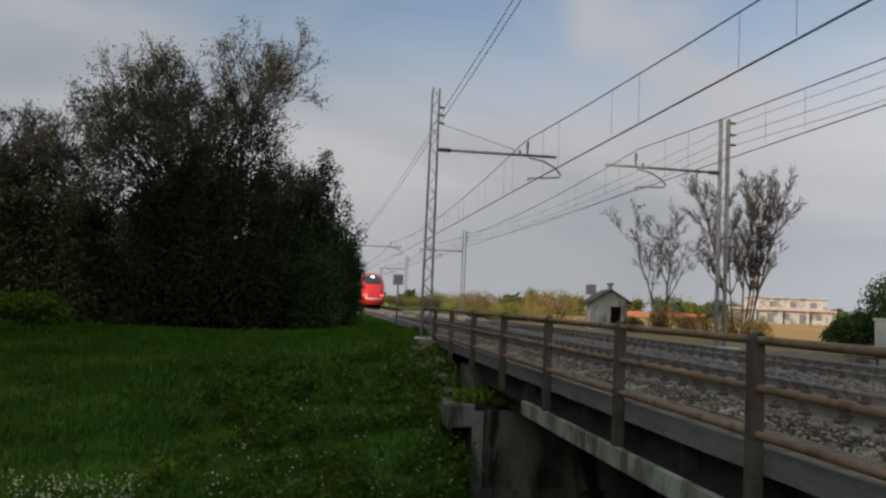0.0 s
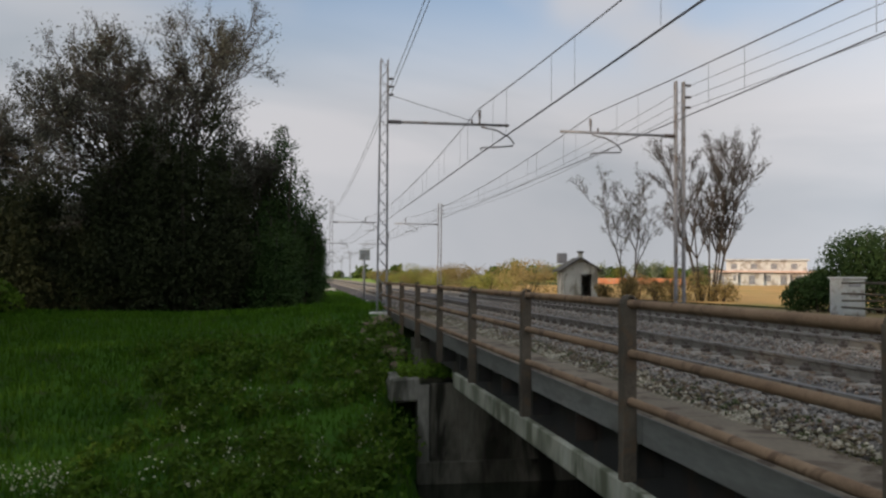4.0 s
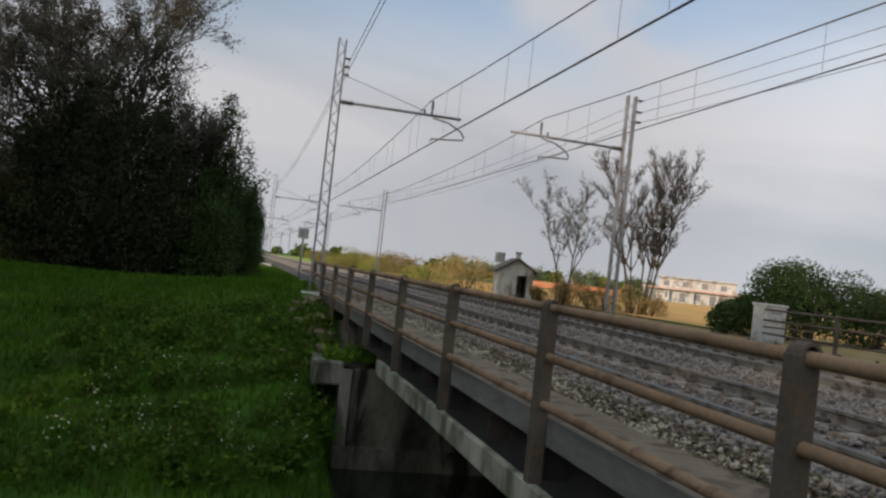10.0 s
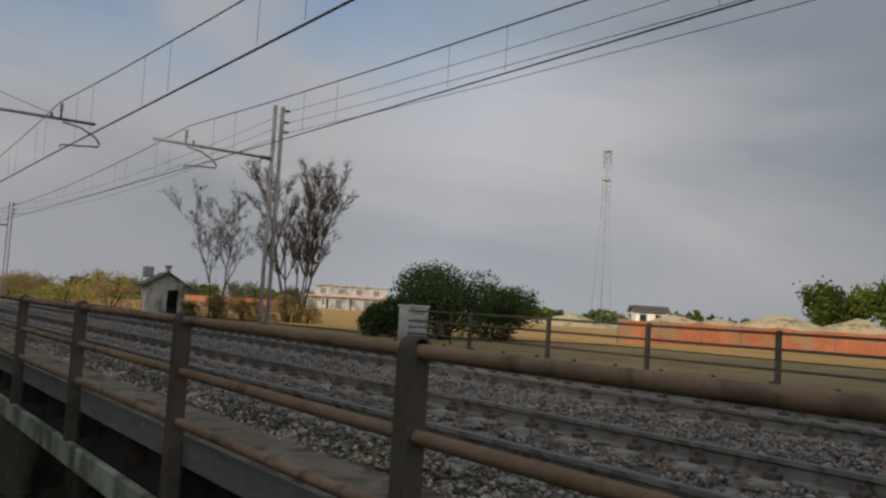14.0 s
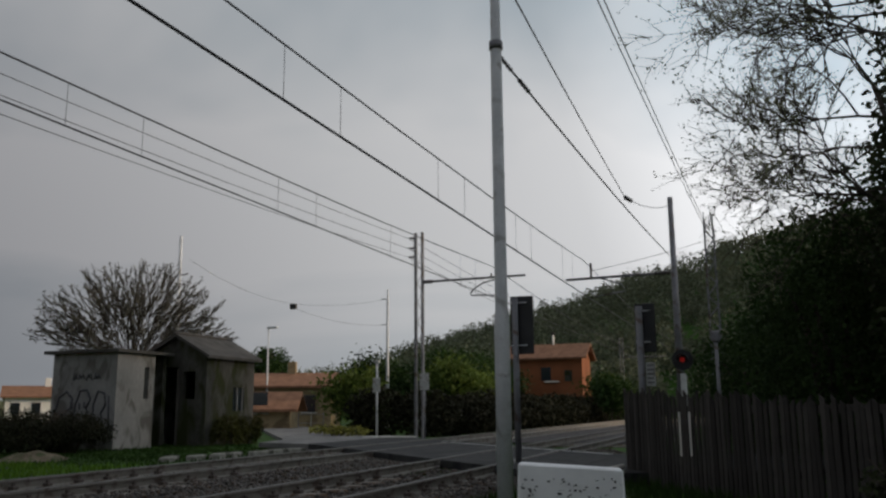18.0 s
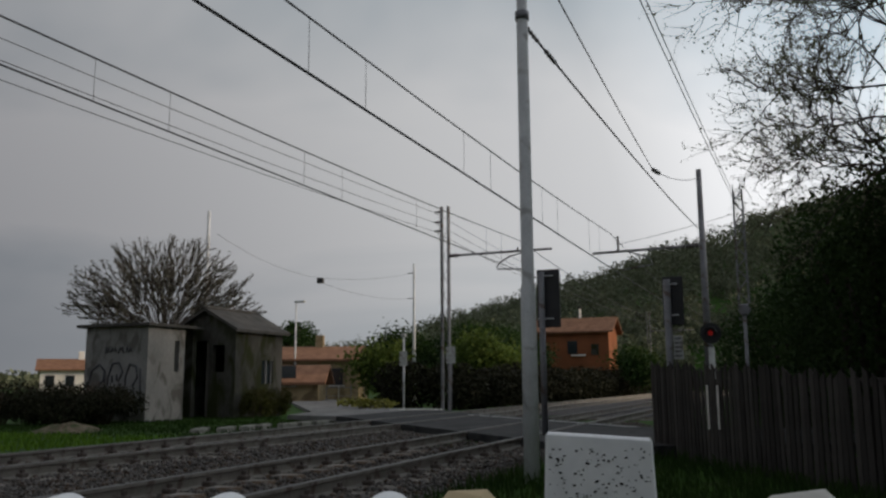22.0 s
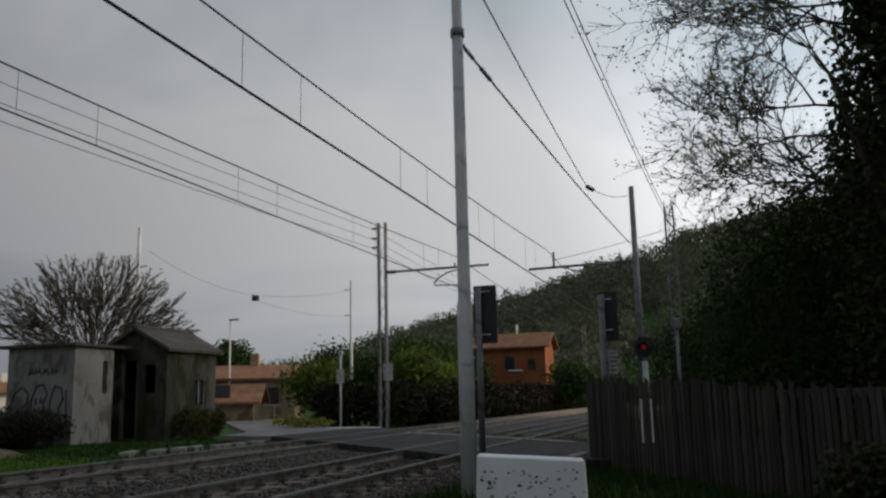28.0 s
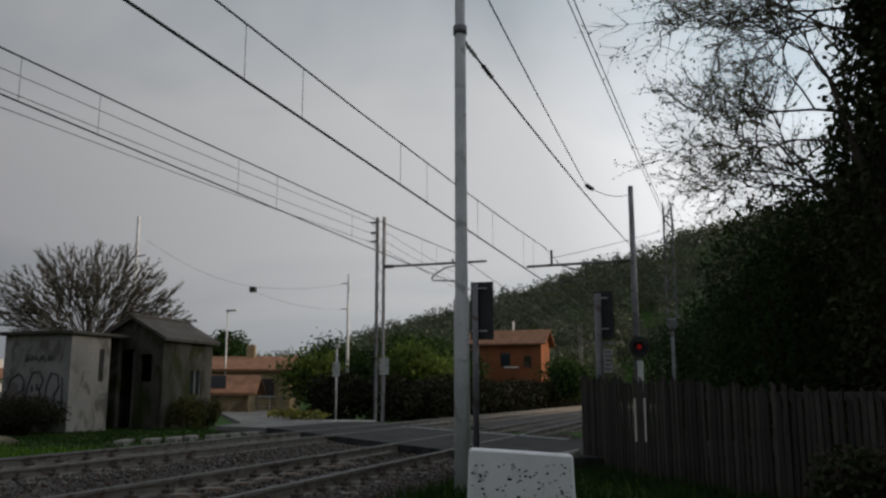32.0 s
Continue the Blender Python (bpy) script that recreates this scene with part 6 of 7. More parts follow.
    for k in range(9):
        bm = bmesh.new()
        box(bm, -0.36, -0.13, -0.1, 0.36, 0.13, 0.07, bevel=0.03)
        for v in bm.verts:
            v.co *= 1 + 0.2 * noise.noise(v.co * 4 + Vector((k * 3.1, 0, 0)))
        ob = link("slab", bm, CONC, c)
        ob.location, ob.rotation_euler = (10.3 - 0.1 * k + rng.uniform(-0.1, 0.1), -18.6 - k * 0.75, 0.1), (0, 0, rng.uniform(1.2, 1.9))


    vs, fs = [], []
    for j in range(13):
        for i in range(13):
            u, v = i / 6 - 1, j / 6 - 1
            z = max(0, 1 - math.hypot(u, v)) * 0.26 * (1 + 0.7 * noise.noise(Vector((u * 4, v * 4, 2))))
            vs.append((14.0 + u * 1.1, -18.2 + v * 1.0, z + 0.02))
    fs = [(j * 13 + i, j * 13 + i + 1, (j + 1) * 13 + i + 1, (j + 1) * 13 + i) for j in range(12) for i in range(12)]
    tagged(raw("rubble_mound", vs, fs, RUBBLE), "low dark mound of rubble on the grass", "mound")


sheds()
def dome_tree():
    """Many straight limbs fan out from a low crotch into a round crown."""
    e = thing("budding_tree", "round bare tree just coming into bud behind the sheds", "tree", pose(20.3, -29.0, 0))
    r2 = np.random.default_rng(9)
    crotch = Vector((0, 0, 2.95))
    chains = [[(Vector((0.15 * math.cos(k), 0.15 * math.sin(k), -0.1)), 0.10), (crotch + Vector((0.1 * math.cos(k * 2), 0.1 * math.sin(k * 2), 0)), 0.07)] for k in range(4)]
    tips = []
    n = 84
    for k in range(n):
        z = 0.22 + 0.78 * (k + 0.5) / n
        a = k * 2.39996
        m = math.sqrt(1 - z * z)
        c, t = grow(r2, (0, 0, 0), 4.6 * r2.uniform(0.97, 1.02), 0.024, 0.24, 3, 9, 0.03, (math.cos(a) * m / z, math.sin(a) * m / z), start=0.35, bend=0.035, ratio=0.30, twig=0.008)
        chains += [[(Vector(p) + crotch, r) for p, r in ch] for ch in c]
        tips += [Vector(p) + crotch for p in t]
    vs, fs = tubes(chains, 3)
    raw("trunk", vs, fs, BARK, e, True)
    leaf_object("crown", [tips[int(r2.integers(len(tips)))] + Vector(r2.normal(size=3)) * 0.03 for _ in range(9000)], 0.045, BUDP, r2, e, 2.6)


dome_tree()
for x, y, s in ((17.3, -21.2, 1.45), (16.3, -21.8, 1.15), (17.0, -22.0, 1.4), (18.2, -21.6, 1.3), (18.8, -20.3, 1.4), (20.4, -21.0, 1.3)):
    bush("dark_bramble", "dark tangled bramble against the shed", rng, (x, y, 0), (1.3 * s, 0.9 * s, 0.55 * s), 5200, 0.045, HEDGE, "brambles", stems=60, stem_r=0.012)
for x, y in ((14.2, -26.3), (14.3, -27.0), (14.3, -27.7), (14.3, -28.4)):
    bush("wall_weeds", "dull olive weeds against the shed wall", rng, (x, y, 0), (0.22, 0.5, 0.62), 1100, 0.045, MOSS, "wall weeds", stem_r=0.01)
bush("yellow_shrub", "low yellow-green shrub at the bend of the road", rng, (13.6, -33.4, 0.1), (1.5, 0.7, 0.3), 700, 0.10, LEAFY)


# ---- hedge, gardens and houses beyond the crossing ----
def hedge(points, h, w, per, mat, label):
    for (xa, ya), (xb, yb) in zip(points, points[1:]):
        n = max(1, int(math.hypot(xb - xa, yb - ya) / 2.4))
        for k in range(n):
            t = (k + 0.5) / n
            hh = h * rng.uniform(0.88, 1.15)
            e = thing("hedge_shrub", label, "hedge", pose(xa + (xb - xa) * t, ya + (yb - ya) * t, 0), "hedge")
            leaf_object("foliage", [p for p in cloud(rng, per, (0, 0, hh * 0.5), (1.6, w, hh * 0.55), 0.25, 1.0) if p[2] > 0], 0.11, mat, rng, e)
            tube("stem", [[((0, 0, -0.1), 0.06), ((0.3 * math.cos(a), 0.3 * math.sin(a), hh * 0.5), 0.035), ((0.7 * math.cos(a), 0.6 * math.sin(a), hh * 0.95), 0.01)] for a in (0.4, 1.9, 3.6, 5.1)], BARK, e, 4)


hedge([(14.5, -36.2), (11.2, -35.0), (10.3, -37), (10.2, -62), (9.8, -88)], 1.95, 0.95, 2600, HEDGE, "dense dark hedge along the line")
spots = [(13, -47, 5.2, LEAF), (16, -52, 6.6, LEAFD), (19, -60, 7.5, LEAFD), (22, -70, 8.5, LEAFD), (26, -80, 9.0, LEAFD), (17.5, -45, 4.6, LEAF), (20.5, -52, 6.0, LEAFD), (24, -62, 6.5, LEAFD), (7.6, -66, 5.0, LEAFD), (9.0, -72, 5.6, LEAF), (16.6, -66, 6.6, LEAFD), (19.0, -72, 7.6, LEAFD), (14.6, -58, 5.0, LEAF)]
for x, y, h, mat in spots:
    tree("garden_tree", "leafy garden tree behind the hedge", rng, (x, y, 0), h * 0.66, 0.14, 0.55, 4, 5, 0.4, 4200, 0.15, mat, "garden trees", jitter=0.40)
bush("round_tree", "dense round dark tree beside the yellow house", rng, (36.9, -66, 0), (1.9, 1.9, 3.8), 9000, 0.17, LEAFD, category="tree", clumps=9, stem_r=0.12)
yh = house("yellow_house", "low yellow house with a tiled roof and a chimney", pose(35.0, -53.5, 0.1, 0, 0, 201), 9.5, 6.0, 2.85, 3.75, HOUSEY, TILE)
gar = house("garage", "small yellow garage with an orange tiled roof", pose(27.0, -45.6, 0.1, 0, 0, 201), 3.6, 3.0, 1.3, 2.1, HOUSEY, TILE, windows=1, chimney=False)
yf = thing("garden_fence", "pale garden fence and gate by the yellow house", "fence", pose(33.0, -46.5, 0.1, 0, 0, 211))
for k in range(14):
    part("fence_post", boxed(k * 0.8, -0.04, -0.2, k * 0.8 + 0.06, 0.02, 1.0, bevel=0.01), MAST if k % 4 else CONCL, yf)
for z in (0.3, 0.85):
    tube("fence_rail", [rod((0, 0, z), (10.4, 0, z), 0.025)], MAST, yf, 6)
oh = house("orange_house", "orange rendered house with a tiled gable roof", pose(18.6, -78, 0.1, 0, 0, 181), 6.6, 4.6, 5.75, 6.9, HOUSEO, TILE, windows=1, chimney=False)
part("ledge", boxed(3.2, -0.22, 3.42, 4.5, -0.004, 3.56, bevel=0.02), HOUSEW, oh, "white window ledge")
tube("flue", [rod((3.6, 2.3, 6.4), (3.6, 2.3, 7.9), 0.11)], HOUSEW, oh, 8, "white flue pipe")
part("flue_cap", boxed(3.42, 2.12, 7.9, 3.78, 2.48, 8.15, bevel=0.03), TILEG, oh)
part("panel", boxed(5.0, -0.06, 3.5, 5.7, -0.004, 4.5, bevel=0.01), PLASTD, oh, "grey shuttered window")
house("white_house", "white house far behind the parked cars", pose(72, -71, 0.1, 0, 0, 225), 6, 5, 2.9, 3.9, HOUSEW, TILE)
house("grey_house", "low grey house far across the field", pose(112, -72, 0.1, 0, 0, 235), 9, 7, 2.6, 3.8, HOUSEW, TILEG)


def car(m, paint, label):
    e = thing("parked_car", label, "car", m, "parked cars")
    prof = [(-2.05, 0.35), (-2.1, 0.75), (-1.35, 0.92), (-0.75, 1.38), (0.75, 1.42), (1.5, 0.98), (2.05, 0.9), (2.1, 0.4)]
    bm = bmesh.new()
    f = bm.faces.new([bm.verts.new((x, -0.85, z)) for x, z in prof])
    g = bmesh.ops.extrude_face_region(bm, geom=[f])
    bmesh.ops.translate(bm, vec=(0, 1.7, 0), verts=[v for v in g["geom"] if isinstance(v, bmesh.types.BMVert)])
    bmesh.ops.recalc_face_normals(bm, faces=bm.faces)
    bmesh.ops.bevel(bm, geom=list(bm.edges), offset=0.08, segments=2, affect="EDGES")
    part("body", bm, paint, e, smooth=True)
    for s in (-1, 1):
        part("side_window", boxed(-0.9, s * 0.855 - 0.01, 0.98, 1.1, s * 0.855 + 0.01, 1.30, bevel=0.004), GLASS, e)
        for x in (-1.3, 1.3):
            bm = bmesh.new()
            bmesh.ops.create_cone(bm, cap_ends=True, segments=16, radius1=0.33, radius2=0.33, depth=0.2, matrix=Matrix.Translation((x, s * 0.80, 0.33)) @ Matrix.Rotation(math.pi / 2, 4, "X"))
            part("wheel", bm, BLACK, e)
    return e


for k in range(7):
    car(pose(48 + (k % 4) * 6.3 + (k // 4) * 4, -39 - (k % 4) * 2.0 - (k // 4) * 7, 0.0, 0, 0, 60 + rng.uniform(-50, 50)), (HOUSEW, HOUSEW, TRAINGREY, HOUSEW)[k % 4], "white parked car in a yard beyond the field")


# ---- wooded hill ----
# heights beyond -190 are unseen and set only to block the low sun
AZ = [-140, -148, -154, -159.5, -167.5, -174.7, -180.4, -188, -200, -215, -224, -230, -237, -244, -251, -259, -272, -290]
HZ = [0, 3, 8, 17, 27, 37, 46, 50, 44, 34, 36, 50, 74, 82, 52, 30, 8, 0]


def hill_z(az, r):
    top = float(np.interp(-az, [-a for a in AZ], HZ))
    t = (r - 105) / 165
    s = math.sin(max(0, min(1, t)) * math.pi / 2) ** 1.3 if t < 1 else max(0.0, 1 - (t - 1) * 0.5)
    return top * s


hv, hf = [], []
rs = list(np.linspace(105, 300, 16)) + [360, 440]
azs = list(np.linspace(-138, -290, 104))
for r in rs:
    for a in azs:
        q = radians(-a)
        x, y = r * math.sin(q), r * math.cos(q)
        hv.append((x - 2, y - 2, hill_z(a, r) + 2.5 * noise.noise(Vector((x, y, 0)) * 0.03) - 0.8))
n = len(azs)
for j in range(len(rs) - 1):
    for i in range(n - 1):
        hf.append((j * n + i, j * n + i + 1, (j + 1) * n + i + 1, (j + 1) * n + i))
hill = structure(raw("ground_hill", hv, hf, GRASS, None, True), "steep wooded hillside behind the crossing, raised in the unseen west as a sun block", "hill")
def hill_trees(count, a0, a1, r0, r1, per, size, name):
    """Trees of the hillside, as clumps of leaf sprays."""
    cs = []
    while len(cs) < count:
        a, r = rng.uniform(a0, a1), rng.uniform(r0, r1)
        z = hill_z(a, r)
        count -= z < 0.8
        if z >= 0.8:
            q = radians(-a)
            cs.append((r * math.sin(q) - 2, r * math.cos(q) - 2, z, rng.uniform(2.0, 3.8), rng.uniform(3.5, 7.5)))
    cs = np.array(cs)
    v = rng.normal(size=(len(cs), per, 3)); v /= np.linalg.norm(v, axis=2)[..., None]
    v[..., 2] = abs(v[..., 2])
    v *= cs[:, None, [3, 3, 4]] * rng.uniform(0.6, 1.0, (len(cs), per, 1))
    v += cs[:, None, :3]
    tagged(leaf_object(name, v.reshape(-1, 3), size, WOODS, rng), "dense spring woods covering the hillside", "woods", "", "stuff")


hill_trees(1300, -193, -141, 110, 275, 130, 0.42, "hill_woods")
# trees added on the unseen sun-blocking part of the hill
hill_trees(1100, -280, -193, 110, 275, 50, 0.9, "hill_woods_west")


# ---- dark growth beside the road ----
def thicket(name, label, x, y, parts_, size, mat, n, group="growth beside the road"):
    e = thing(name, label, "thicket", pose(x, y, 0), group)
    pts = []
    for cx, cy, cz, rx, ry, rz in parts_:
        pts += cloud(rng, n, (cx, cy, cz), (rx, ry, rz), 0.28, 0.9)
    leaf_object("foliage", spray([p for p in pts if p[2] > 0], rng, 2, size * 0.9), size * 0.68, mat, rng, e)
    tube("stem", [[((0.3 * math.cos(a), 0.3 * math.sin(a), -0.1), 0.10), ((0.5 * math.cos(a), 0.5 * math.sin(a), parts_[0][2]), 0.07), ((0.9 * math.cos(a), 0.8 * math.sin(a), parts_[0][2] * 1.5), 0.02)] for a in (0.2, 1.5, 2.8, 4.0, 5.2)], BARK, e, 6)


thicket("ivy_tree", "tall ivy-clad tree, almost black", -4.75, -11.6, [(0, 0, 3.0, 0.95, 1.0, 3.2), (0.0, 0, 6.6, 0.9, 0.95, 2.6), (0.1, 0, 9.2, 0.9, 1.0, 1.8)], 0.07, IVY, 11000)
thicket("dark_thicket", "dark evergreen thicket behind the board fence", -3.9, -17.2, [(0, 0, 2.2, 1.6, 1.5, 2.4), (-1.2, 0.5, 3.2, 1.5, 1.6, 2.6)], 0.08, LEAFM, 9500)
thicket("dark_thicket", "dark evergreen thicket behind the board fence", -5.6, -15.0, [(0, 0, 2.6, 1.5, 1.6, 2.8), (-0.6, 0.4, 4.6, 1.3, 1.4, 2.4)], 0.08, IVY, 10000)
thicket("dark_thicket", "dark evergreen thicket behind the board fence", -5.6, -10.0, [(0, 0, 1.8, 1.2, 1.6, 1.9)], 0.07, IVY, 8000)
thicket("dark_thicket", "dark growth beside the road", -2.6, -24.0, [(0, 0, 1.6, 1.6, 1.6, 1.9), (-2.0, -1.0, 2.6, 1.8, 2.0, 2.6)], 0.09, LEAFM, 7000)
thicket("dark_thicket", "dark growth beside the road", -6.2, -22.0, [(0, 0, 2.6, 2.2, 2.0, 3.0), (-1.2, -1.0, 4.6, 2.0, 2.0, 2.6)], 0.10, LEAFM, 8000)
thicket("dark_thicket", "dark growth beside the road", -3.6, -30.0, [(0, 0, 2.0, 1.8, 2.4, 2.3), (-2.0, -1.0, 3.6, 2.0, 2.4, 3.0)], 0.11, LEAFM, 7000)
for k in range(10):
    thicket("trackside_shrub", "dark shrub beside the line", -3.2 - 0.15 * k + rng.uniform(-0.5, 0.5), -38 - 6.5 * k, [(0, 0, 0.9, 1.5, 2.4, 1.1)], 0.12, LEAFD if k % 2 else IVY, 2200, "trackside shrubs")

for x, y, h in ((-3.6, -9.8, 0.6), (-4.2, -8.8, 0.8)):
    bush("dark_undergrowth", "dark tangled undergrowth before the board fence", rng, (x, y, 0), (0.55, 0.5, h * 0.75), 2600, 0.04, IVY, "undergrowth", stems=70, stem_r=0.009)


def overhang():
    e = thing("overhanging_tree", "spreading tree with young leaves hanging over the road", "tree", pose(-4.9, -13.2, 0))
    r2 = np.random.default_rng(5)
    chains, twigs = [], []
    trunk = [((0, 0, -0.1), 0.20), ((0.05, 0, 2.5), 0.17), ((0.1, 0.1, 5.0), 0.14), ((0.2, 0.1, 7.6), 0.09), ((0.25, 0.1, 9.6), 0.04)]
    chains.append([(Vector(p), r) for p, r in trunk])
    for k in range(20):
        z = 2.9 + k * 0.34
        base = Vector((0.12, 0.05, z))
        a = r2.uniform(-0.9, 0.9)
        d = Vector((math.cos(a) * 0.85, math.sin(a) * 0.85, r2.uniform(0.12, 0.6))).normalized()
        c, t = grow(r2, (0, 0, 0), r2.uniform(2.6, 3.5), 0.030, 0.44, 4, 5, 0.16, (d.x / d.z, d.y / d.z), twig=0.004)
        chains += [[(Vector(p) + base, r) for p, r in ch] for ch in c]
        twigs += [Vector(p) + base for p in t]
    thick = [c for c in chains if c[0][1] > 0.03]
    thin = [c for c in chains if c[0][1] <= 0.03]
    vs, fs = tubes(thick, 6)
    v2, f2 = tubes(thin, 3)
    raw("trunk", vs + v2, fs + [tuple(i + len(vs) for i in f) for f in f2], BARK, e, True)
    pts = [twigs[int(r2.integers(len(twigs)))] + Vector(r2.normal(size=3)) * 0.022 for _ in range(26000)]
    leaf_object("crown", pts, 0.023, LEAFO, r2, e)


overhang()
# unseen foliage, added west of the bank to block low sun and sky
wp = []
for k in range(46):
    y = -34 + k * 1.35
    x = -15.5 + rng.uniform(-1.2, 1.2) if 3 < y < 20 else (-18 if y > 5 else -27) + rng.uniform(-3, 3)
    hh = rng.uniform(8.0, 11.0) + (1.6 if y > 2 else 0)
    wp += cloud(rng, 420, (x, y, hh * 0.52), (2.6, 2.2, hh * 0.52), 0.25, 0.5)
tagged(leaf_object("west_wood", wp, 0.55, WOODS, rng), "unseen foliage added west of the line to shade the bank", "woods", "", "stuff")
# darker blades by fence and sheds, lighter ones on the verge, as if lit so
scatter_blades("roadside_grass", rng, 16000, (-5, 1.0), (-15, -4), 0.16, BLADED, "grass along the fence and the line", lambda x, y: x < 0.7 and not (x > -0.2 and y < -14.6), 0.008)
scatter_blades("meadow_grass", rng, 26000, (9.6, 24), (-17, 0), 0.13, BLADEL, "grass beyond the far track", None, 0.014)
scatter_blades("shed_grass", rng, 14000, (9.8, 18), (-30, -17), 0.08, BLADED, "short grass before the sheds, darkened as if shaded", lambda x, y: y > near_edge(x) + 1, 0.012)


# ---- the red train ----
def car_section(hw, top, low, n=18):
    """Rounded body outline, from the lower edge on one side over the roof to the other."""
    out = []
    for k in range(n + 1):
        a = math.pi * k / n
        c, s = math.cos(a), math.sin(a)
        x = hw * math.copysign(abs(c) ** 0.42, c)
        z = low + (top - low) * (abs(s) ** 0.42)
        out.append((x, z))
    return out


def loft(stations):
    """stations: (y, half width, top, low)."""
    vs, fs = [], []
    n = None
    for y, hw, top, low in stations:
        sec = car_section(hw, top, low)
        n = len(sec)
        vs += [(x, y, z) for x, z in sec]
    for j in range(len(stations) - 1):
        for i in range(n):
            i2 = (i + 1) % n
            fs.append((j * n + i, j * n + i2, (j + 1) * n + i2, (j + 1) * n + i))
    fs.append(tuple(range(n))[::-1])
    fs.append(tuple(range((len(stations) - 1) * n, len(stations) * n)))
    return vs, fs


def red_train():
    e = thing("passenger_train", "red high-speed train running away along the line", "train", pose(TRACKS[0], 88, RAIL_Z))
    nose = [(0.0, 0.55, 1.35, 0.55), (0.25, 0.95, 1.75, 0.42), (0.8, 1.18, 2.25, 0.38), (1.6, 1.30, 2.85, 0.36), (2.6, 1.36, 3.35, 0.36), (3.8, 1.40, 3.68, 0.36), (5.2, 1.42, 3.80, 0.36), (25.5, 1.42, 3.80, 0.36)]
    raw("end_car", *loft(nose), REDPAINT, e, True)
    vs, fs = loft([(1.25, 0.72, 2.72, 1.95), (1.5, 0.92, 2.90, 1.98), (2.2, 1.05, 3.26, 2.35), (2.9, 1.0, 3.50, 2.75)])
    raw("windscreen", vs, fs, GLASS, e, True)
    tube("bumper_band", [[((-0.98, 0.62, 1.25), 0.09), ((-0.8, 0.14, 1.02), 0.10), ((0, -0.06, 0.95), 0.11), ((0.8, 0.14, 1.02), 0.10), ((0.98, 0.62, 1.25), 0.09)]], TRAINGREY, e, 8, "pale curved band below the windscreen")
    for s in (-1, 1):
        part("head_lamp", boxed(s * 0.85 - 0.16, 0.15, 1.30, s * 0.85 + 0.16, 0.5, 1.48, bevel=0.04), LAMPR, e, "glowing red tail lamp")
    part("top_lamp", boxed(-0.12, 2.35, 3.34, 0.12, 2.6, 3.42, bevel=0.02), LAMPW, e)
    for c in range(8):
        y0 = c * 25.9
        if c:
            raw("coach", *loft([(y0 + 0.3, 1.42, 3.80, 0.36), (y0 + 25.5, 1.42, 3.80, 0.36)]), REDPAINT, e, True)
            part("gangway", boxed(-1.1, y0 - 0.45, 0.6, 1.1, y0 + 0.32, 3.3), BLACK, e)
        for s in (-1, 1):
            part("window_band", boxed(s * 1.425 - 0.012, y0 + 6.5, 1.95, s * 1.425 + 0.012, y0 + 24.5, 2.75, bevel=0.005), GLASS, e)
            part("skirt_stripe", boxed(s * 1.425 - 0.012, y0 + 5.5, 0.75, s * 1.425 + 0.012, y0 + 25.2, 1.10, bevel=0.005), TRAINGREY, e)
        for yb in (4.2, 21.6):
            part("bogie", boxed(-1.1, y0 + yb - 1.6, 0.02, 1.1, y0 + yb + 1.6, 0.5, bevel=0.05), BLACK, e)
    return e


train = red_train()


# ---- sleepers, fastenings and loose stones ----
SM, CM = sleeper_mesh(), clip_mesh()


def clear_of_road(x, y):
    return not (far_edge(x) - 0.2 < y < near_edge(x) + 0.2)


for tr, cx in zip(track_things, TRACKS):
    for k in range(-24, 112):
        y = 0.3 + k * 0.6
        if not clear_of_road(cx, y):
            continue
        if y < 44 + (12 if cx < 4 else 0):
            s = place("sleeper", SM, None, tr)
            s.location = (0, y, 0)
            for q in (-0.7525, 0.7525):
                for d in (-0.115, 0.115):
                    place("rail_clip", CM, None, s).location = (q + d, 0, 0)
    vs, fs = [], []
    for k in range(700):
        y = (56.7 if cx < 4 else 44.7) + k * 0.6
        b = len(vs)
        vs += [(x, yy, z) for z in (0.0, 0.128) for yy in (y - 0.12, y + 0.12) for x in (-1.28, 1.28)]
        fs += [(b + 4, b + 5, b + 7, b + 6), (b, b + 4, b + 6, b + 2), (b + 1, b + 3, b + 7, b + 5), (b, b + 1, b + 5, b + 4)]
    for k in range(60):
        y = -27 - k * 0.6
        if clear_of_road(cx, y):
            b = len(vs)
            vs += [(x, yy, z) for z in (0.0, 0.10) for yy in (y - 0.12, y + 0.12) for x in (-1.28, 1.28)]
            fs += [(b + 4, b + 5, b + 7, b + 6), (b, b + 4, b + 6, b + 2), (b + 1, b + 3, b + 7, b + 5), (b + 2, b + 6, b + 7, b + 3)]
    tagged(raw("far_sleepers", vs, fs, SLEEPER, tr), "far concrete sleepers", "", "", "stuff")


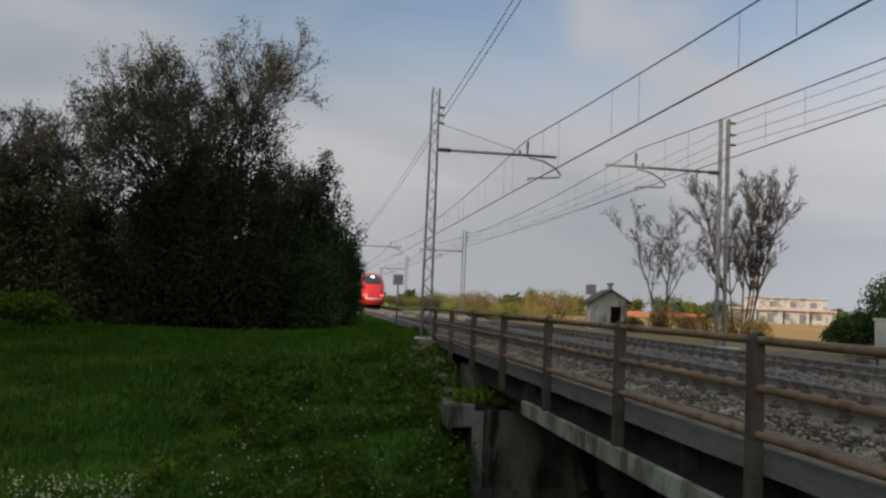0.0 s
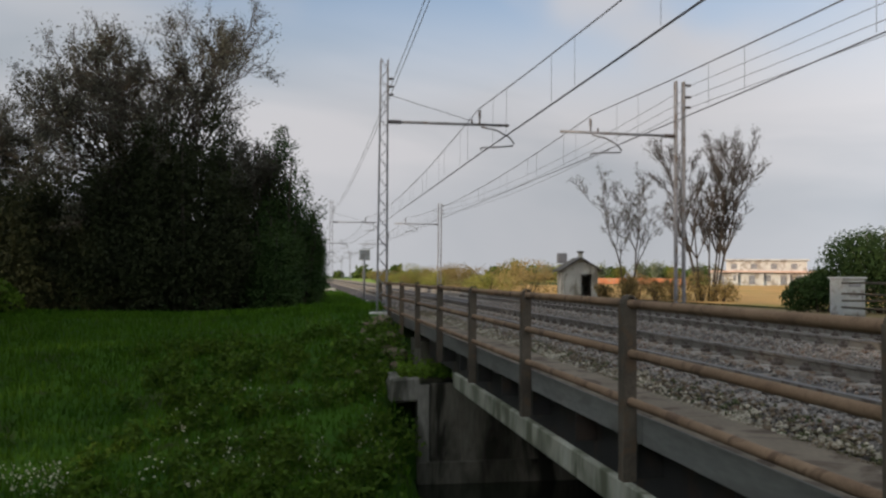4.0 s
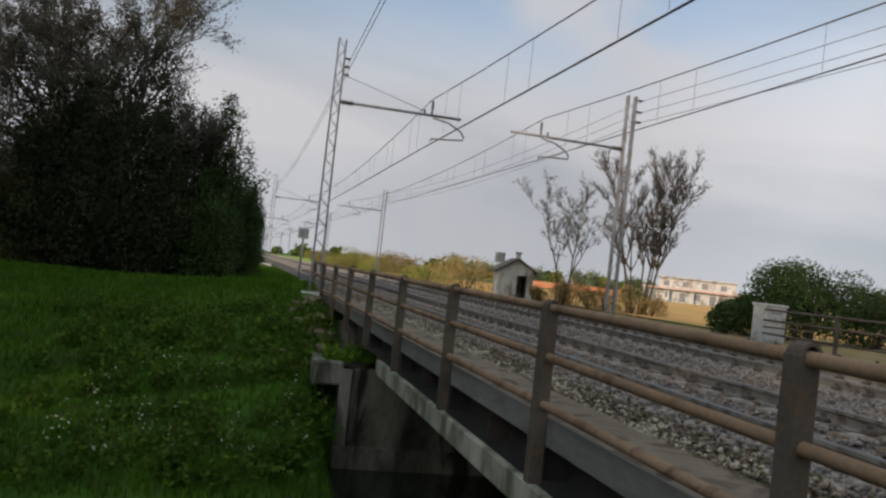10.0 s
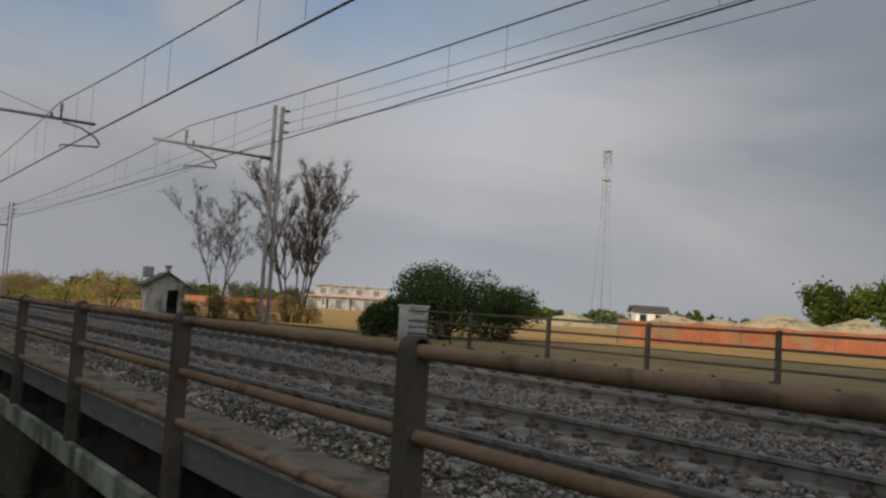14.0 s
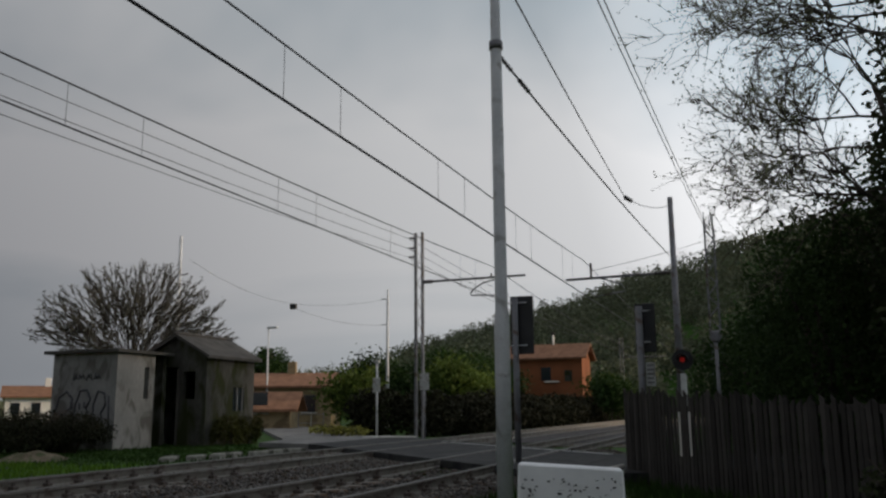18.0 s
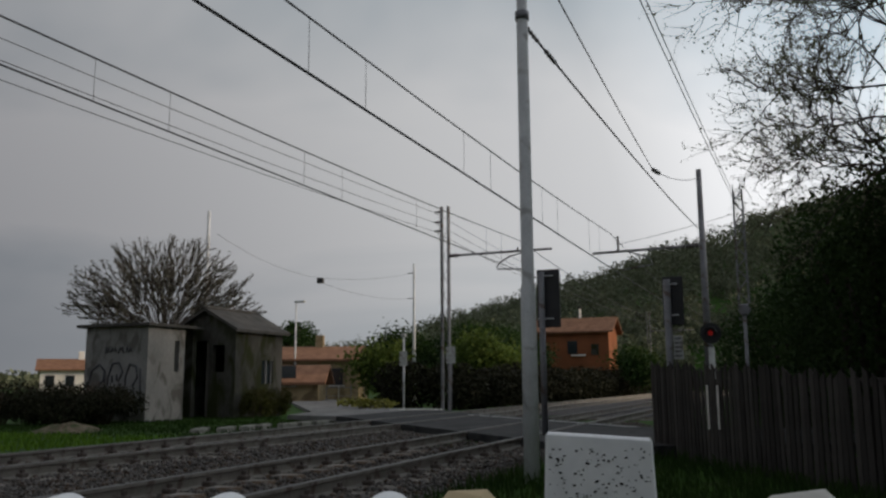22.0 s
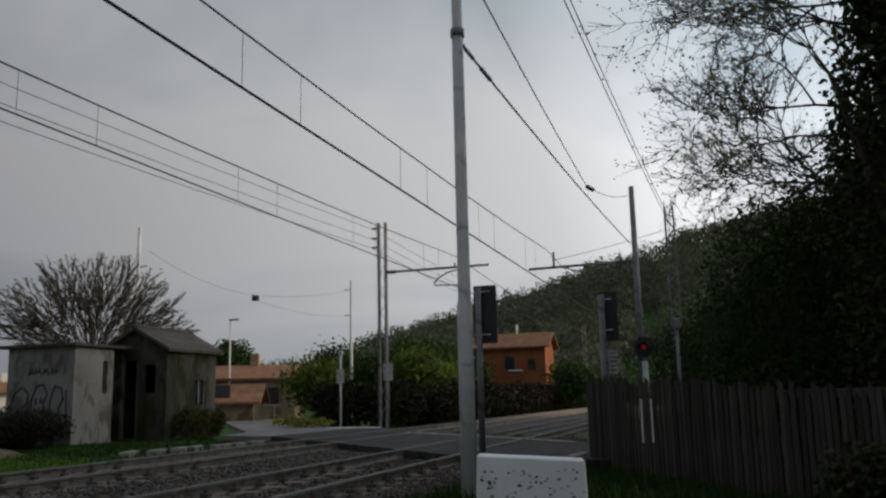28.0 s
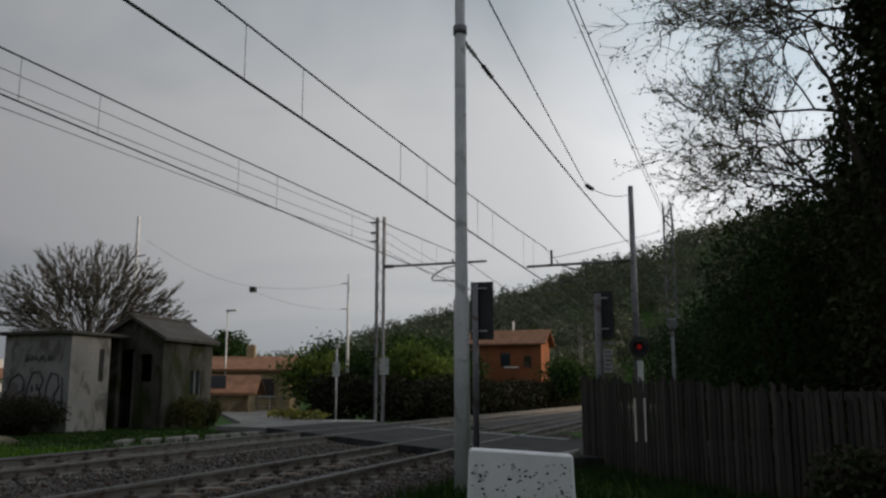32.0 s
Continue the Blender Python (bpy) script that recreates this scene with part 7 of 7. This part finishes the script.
def stones(name, rng, n, sampler, size, mat, label):
    """Angular stones of eight faces each, all in one mesh."""
    base = np.array([[1, 0, 0], [-1, 0, 0], [0, 1, 0], [0, -1, 0], [0, 0, 1], [0, 0, -1]], float)
    tri = np.array([[0, 2, 4], [2, 1, 4], [1, 3, 4], [3, 0, 4], [2, 0, 5], [1, 2, 5], [3, 1, 5], [0, 3, 5]])
    c = sampler(n)
    n = len(c)
    r = size * rng.uniform(0.55, 1.35, (n, 1, 1))
    v = base[None] * r * rng.uniform(0.6, 1.25, (n, 6, 1)) + rng.normal(0, 0.18, (n, 6, 3)) * r
    a = rng.uniform(0, 6.28, n); b = rng.uniform(-0.9, 0.9, n)
    ca, sa, cb, sb = np.cos(a), np.sin(a), np.cos(b), np.sin(b)
    x, y, z = v[..., 0].copy(), v[..., 1].copy(), v[..., 2].copy()
    y, z = y * cb[:, None] - z * sb[:, None], y * sb[:, None] + z * cb[:, None]
    x, y = x * ca[:, None] - y * sa[:, None], x * sa[:, None] + y * ca[:, None]
    vs = np.stack([x, y, z * 0.8], -1) + c[:, None]
    fs = (tri[None] + 6 * np.arange(n)[:, None, None]).reshape(-1, 3)
    vs = vs.reshape(-1, 3)
    me = bpy.data.meshes.new(name)
    me.vertices.add(len(vs)); me.vertices.foreach_set("co", vs.ravel())
    me.loops.add(fs.size); me.loops.foreach_set("vertex_index", fs.ravel().astype(np.int32))
    me.polygons.add(len(fs)); me.polygons.foreach_set("loop_start", (np.arange(len(fs)) * 3).astype(np.int32))
    me.update(calc_edges=True)
    return tagged(place(name, me, mat), label, "stones", "", "stuff")


BX = [0.55, 0.80, 1.0, 1.5, 1.75, 3.05, 3.3, 4.42, 5.5, 5.75, 7.1, 7.3, 8.4, 9.3]
BZ = [0.0, 0.09, 0.145, 0.14, 0.125, 0.125, 0.14, 0.13, 0.14, 0.125, 0.125, 0.14, 0.09, -0.04]


def bed(rng, y0, y1, focus):
    def sample(n):
        x = rng.uniform(0.6, 9.0, n * 2)
        y = y0 + (y1 - y0) * rng.uniform(0, 1, n * 2) ** focus
        ok = np.ones(len(x), bool)
        for cx in TRACKS:
            for s in (-0.7525, 0.7525):
                ok &= abs(x - cx - s) > 0.11
            on = (abs(x - cx) < 0.80) & (abs(((y - 0.3 + 0.3) % 0.6) - 0.3) < 0.13)
            ok &= ~(on & (rng.uniform(0, 1, len(x)) > 0.16))
        ok &= ~((y < near_edge(x) + 0.15) & (y > far_edge(x) - 0.15))
        x, y = x[ok][:n], y[ok][:n]
        z = np.interp(x, BX, BZ) + rng.uniform(-0.012, 0.022, len(x))
        return np.stack([x, y, z], -1)
    return sample


rng = np.random.default_rng(77)
stones("ballast_stones_north", rng, 64000, bed(rng, 1.0, 34.0, 1.7), 0.027, STONE, "grey and brown crushed stones between the tracks")
stones("ballast_stones_south", rng, 38000, bed(rng, -4.0, -24.0, 1.15), 0.030, STONE, "grey and brown crushed stones between the tracks")
stones("ballast_stones_middle", rng, 6000, bed(rng, -4.0, 1.0, 1.0), 0.030, STONE, "grey and brown crushed stones between the tracks")


def edge(n):
    y = rng.uniform(1, 22, n)
    y += 0.5 * np.sin(y * 2.6)
    x = 0.72 + 0.10 * np.abs(rng.normal(size=n)) + 0.05 * np.sin(y * 1.7)
    return np.stack([x, y, np.interp(x, BX, BZ) + 0.035], -1)


stones("pale_chippings", rng, 2800, edge, 0.021, CHIP, "cream broken stones along the walkway")


def litter(n):
    y = 1 + 24 * rng.uniform(0, 1, n) ** 1.4
    x = 0.70 + 0.22 * np.abs(rng.normal(size=n))
    return np.stack([x, y, np.interp(x, BX, BZ) + 0.03], -1)


stones("brown_litter", rng, 5200, litter, 0.020, RUBBLE, "brown earth crumbs and dead leaves at the foot of the ballast")


def motions():
    """The train runs away to the north at a steady pace."""
    walk(train, [(t / 2, pose(TRACKS[0], 88 + 50.0 * t / 2, RAIL_Z)) for t in range(65)])


motions()
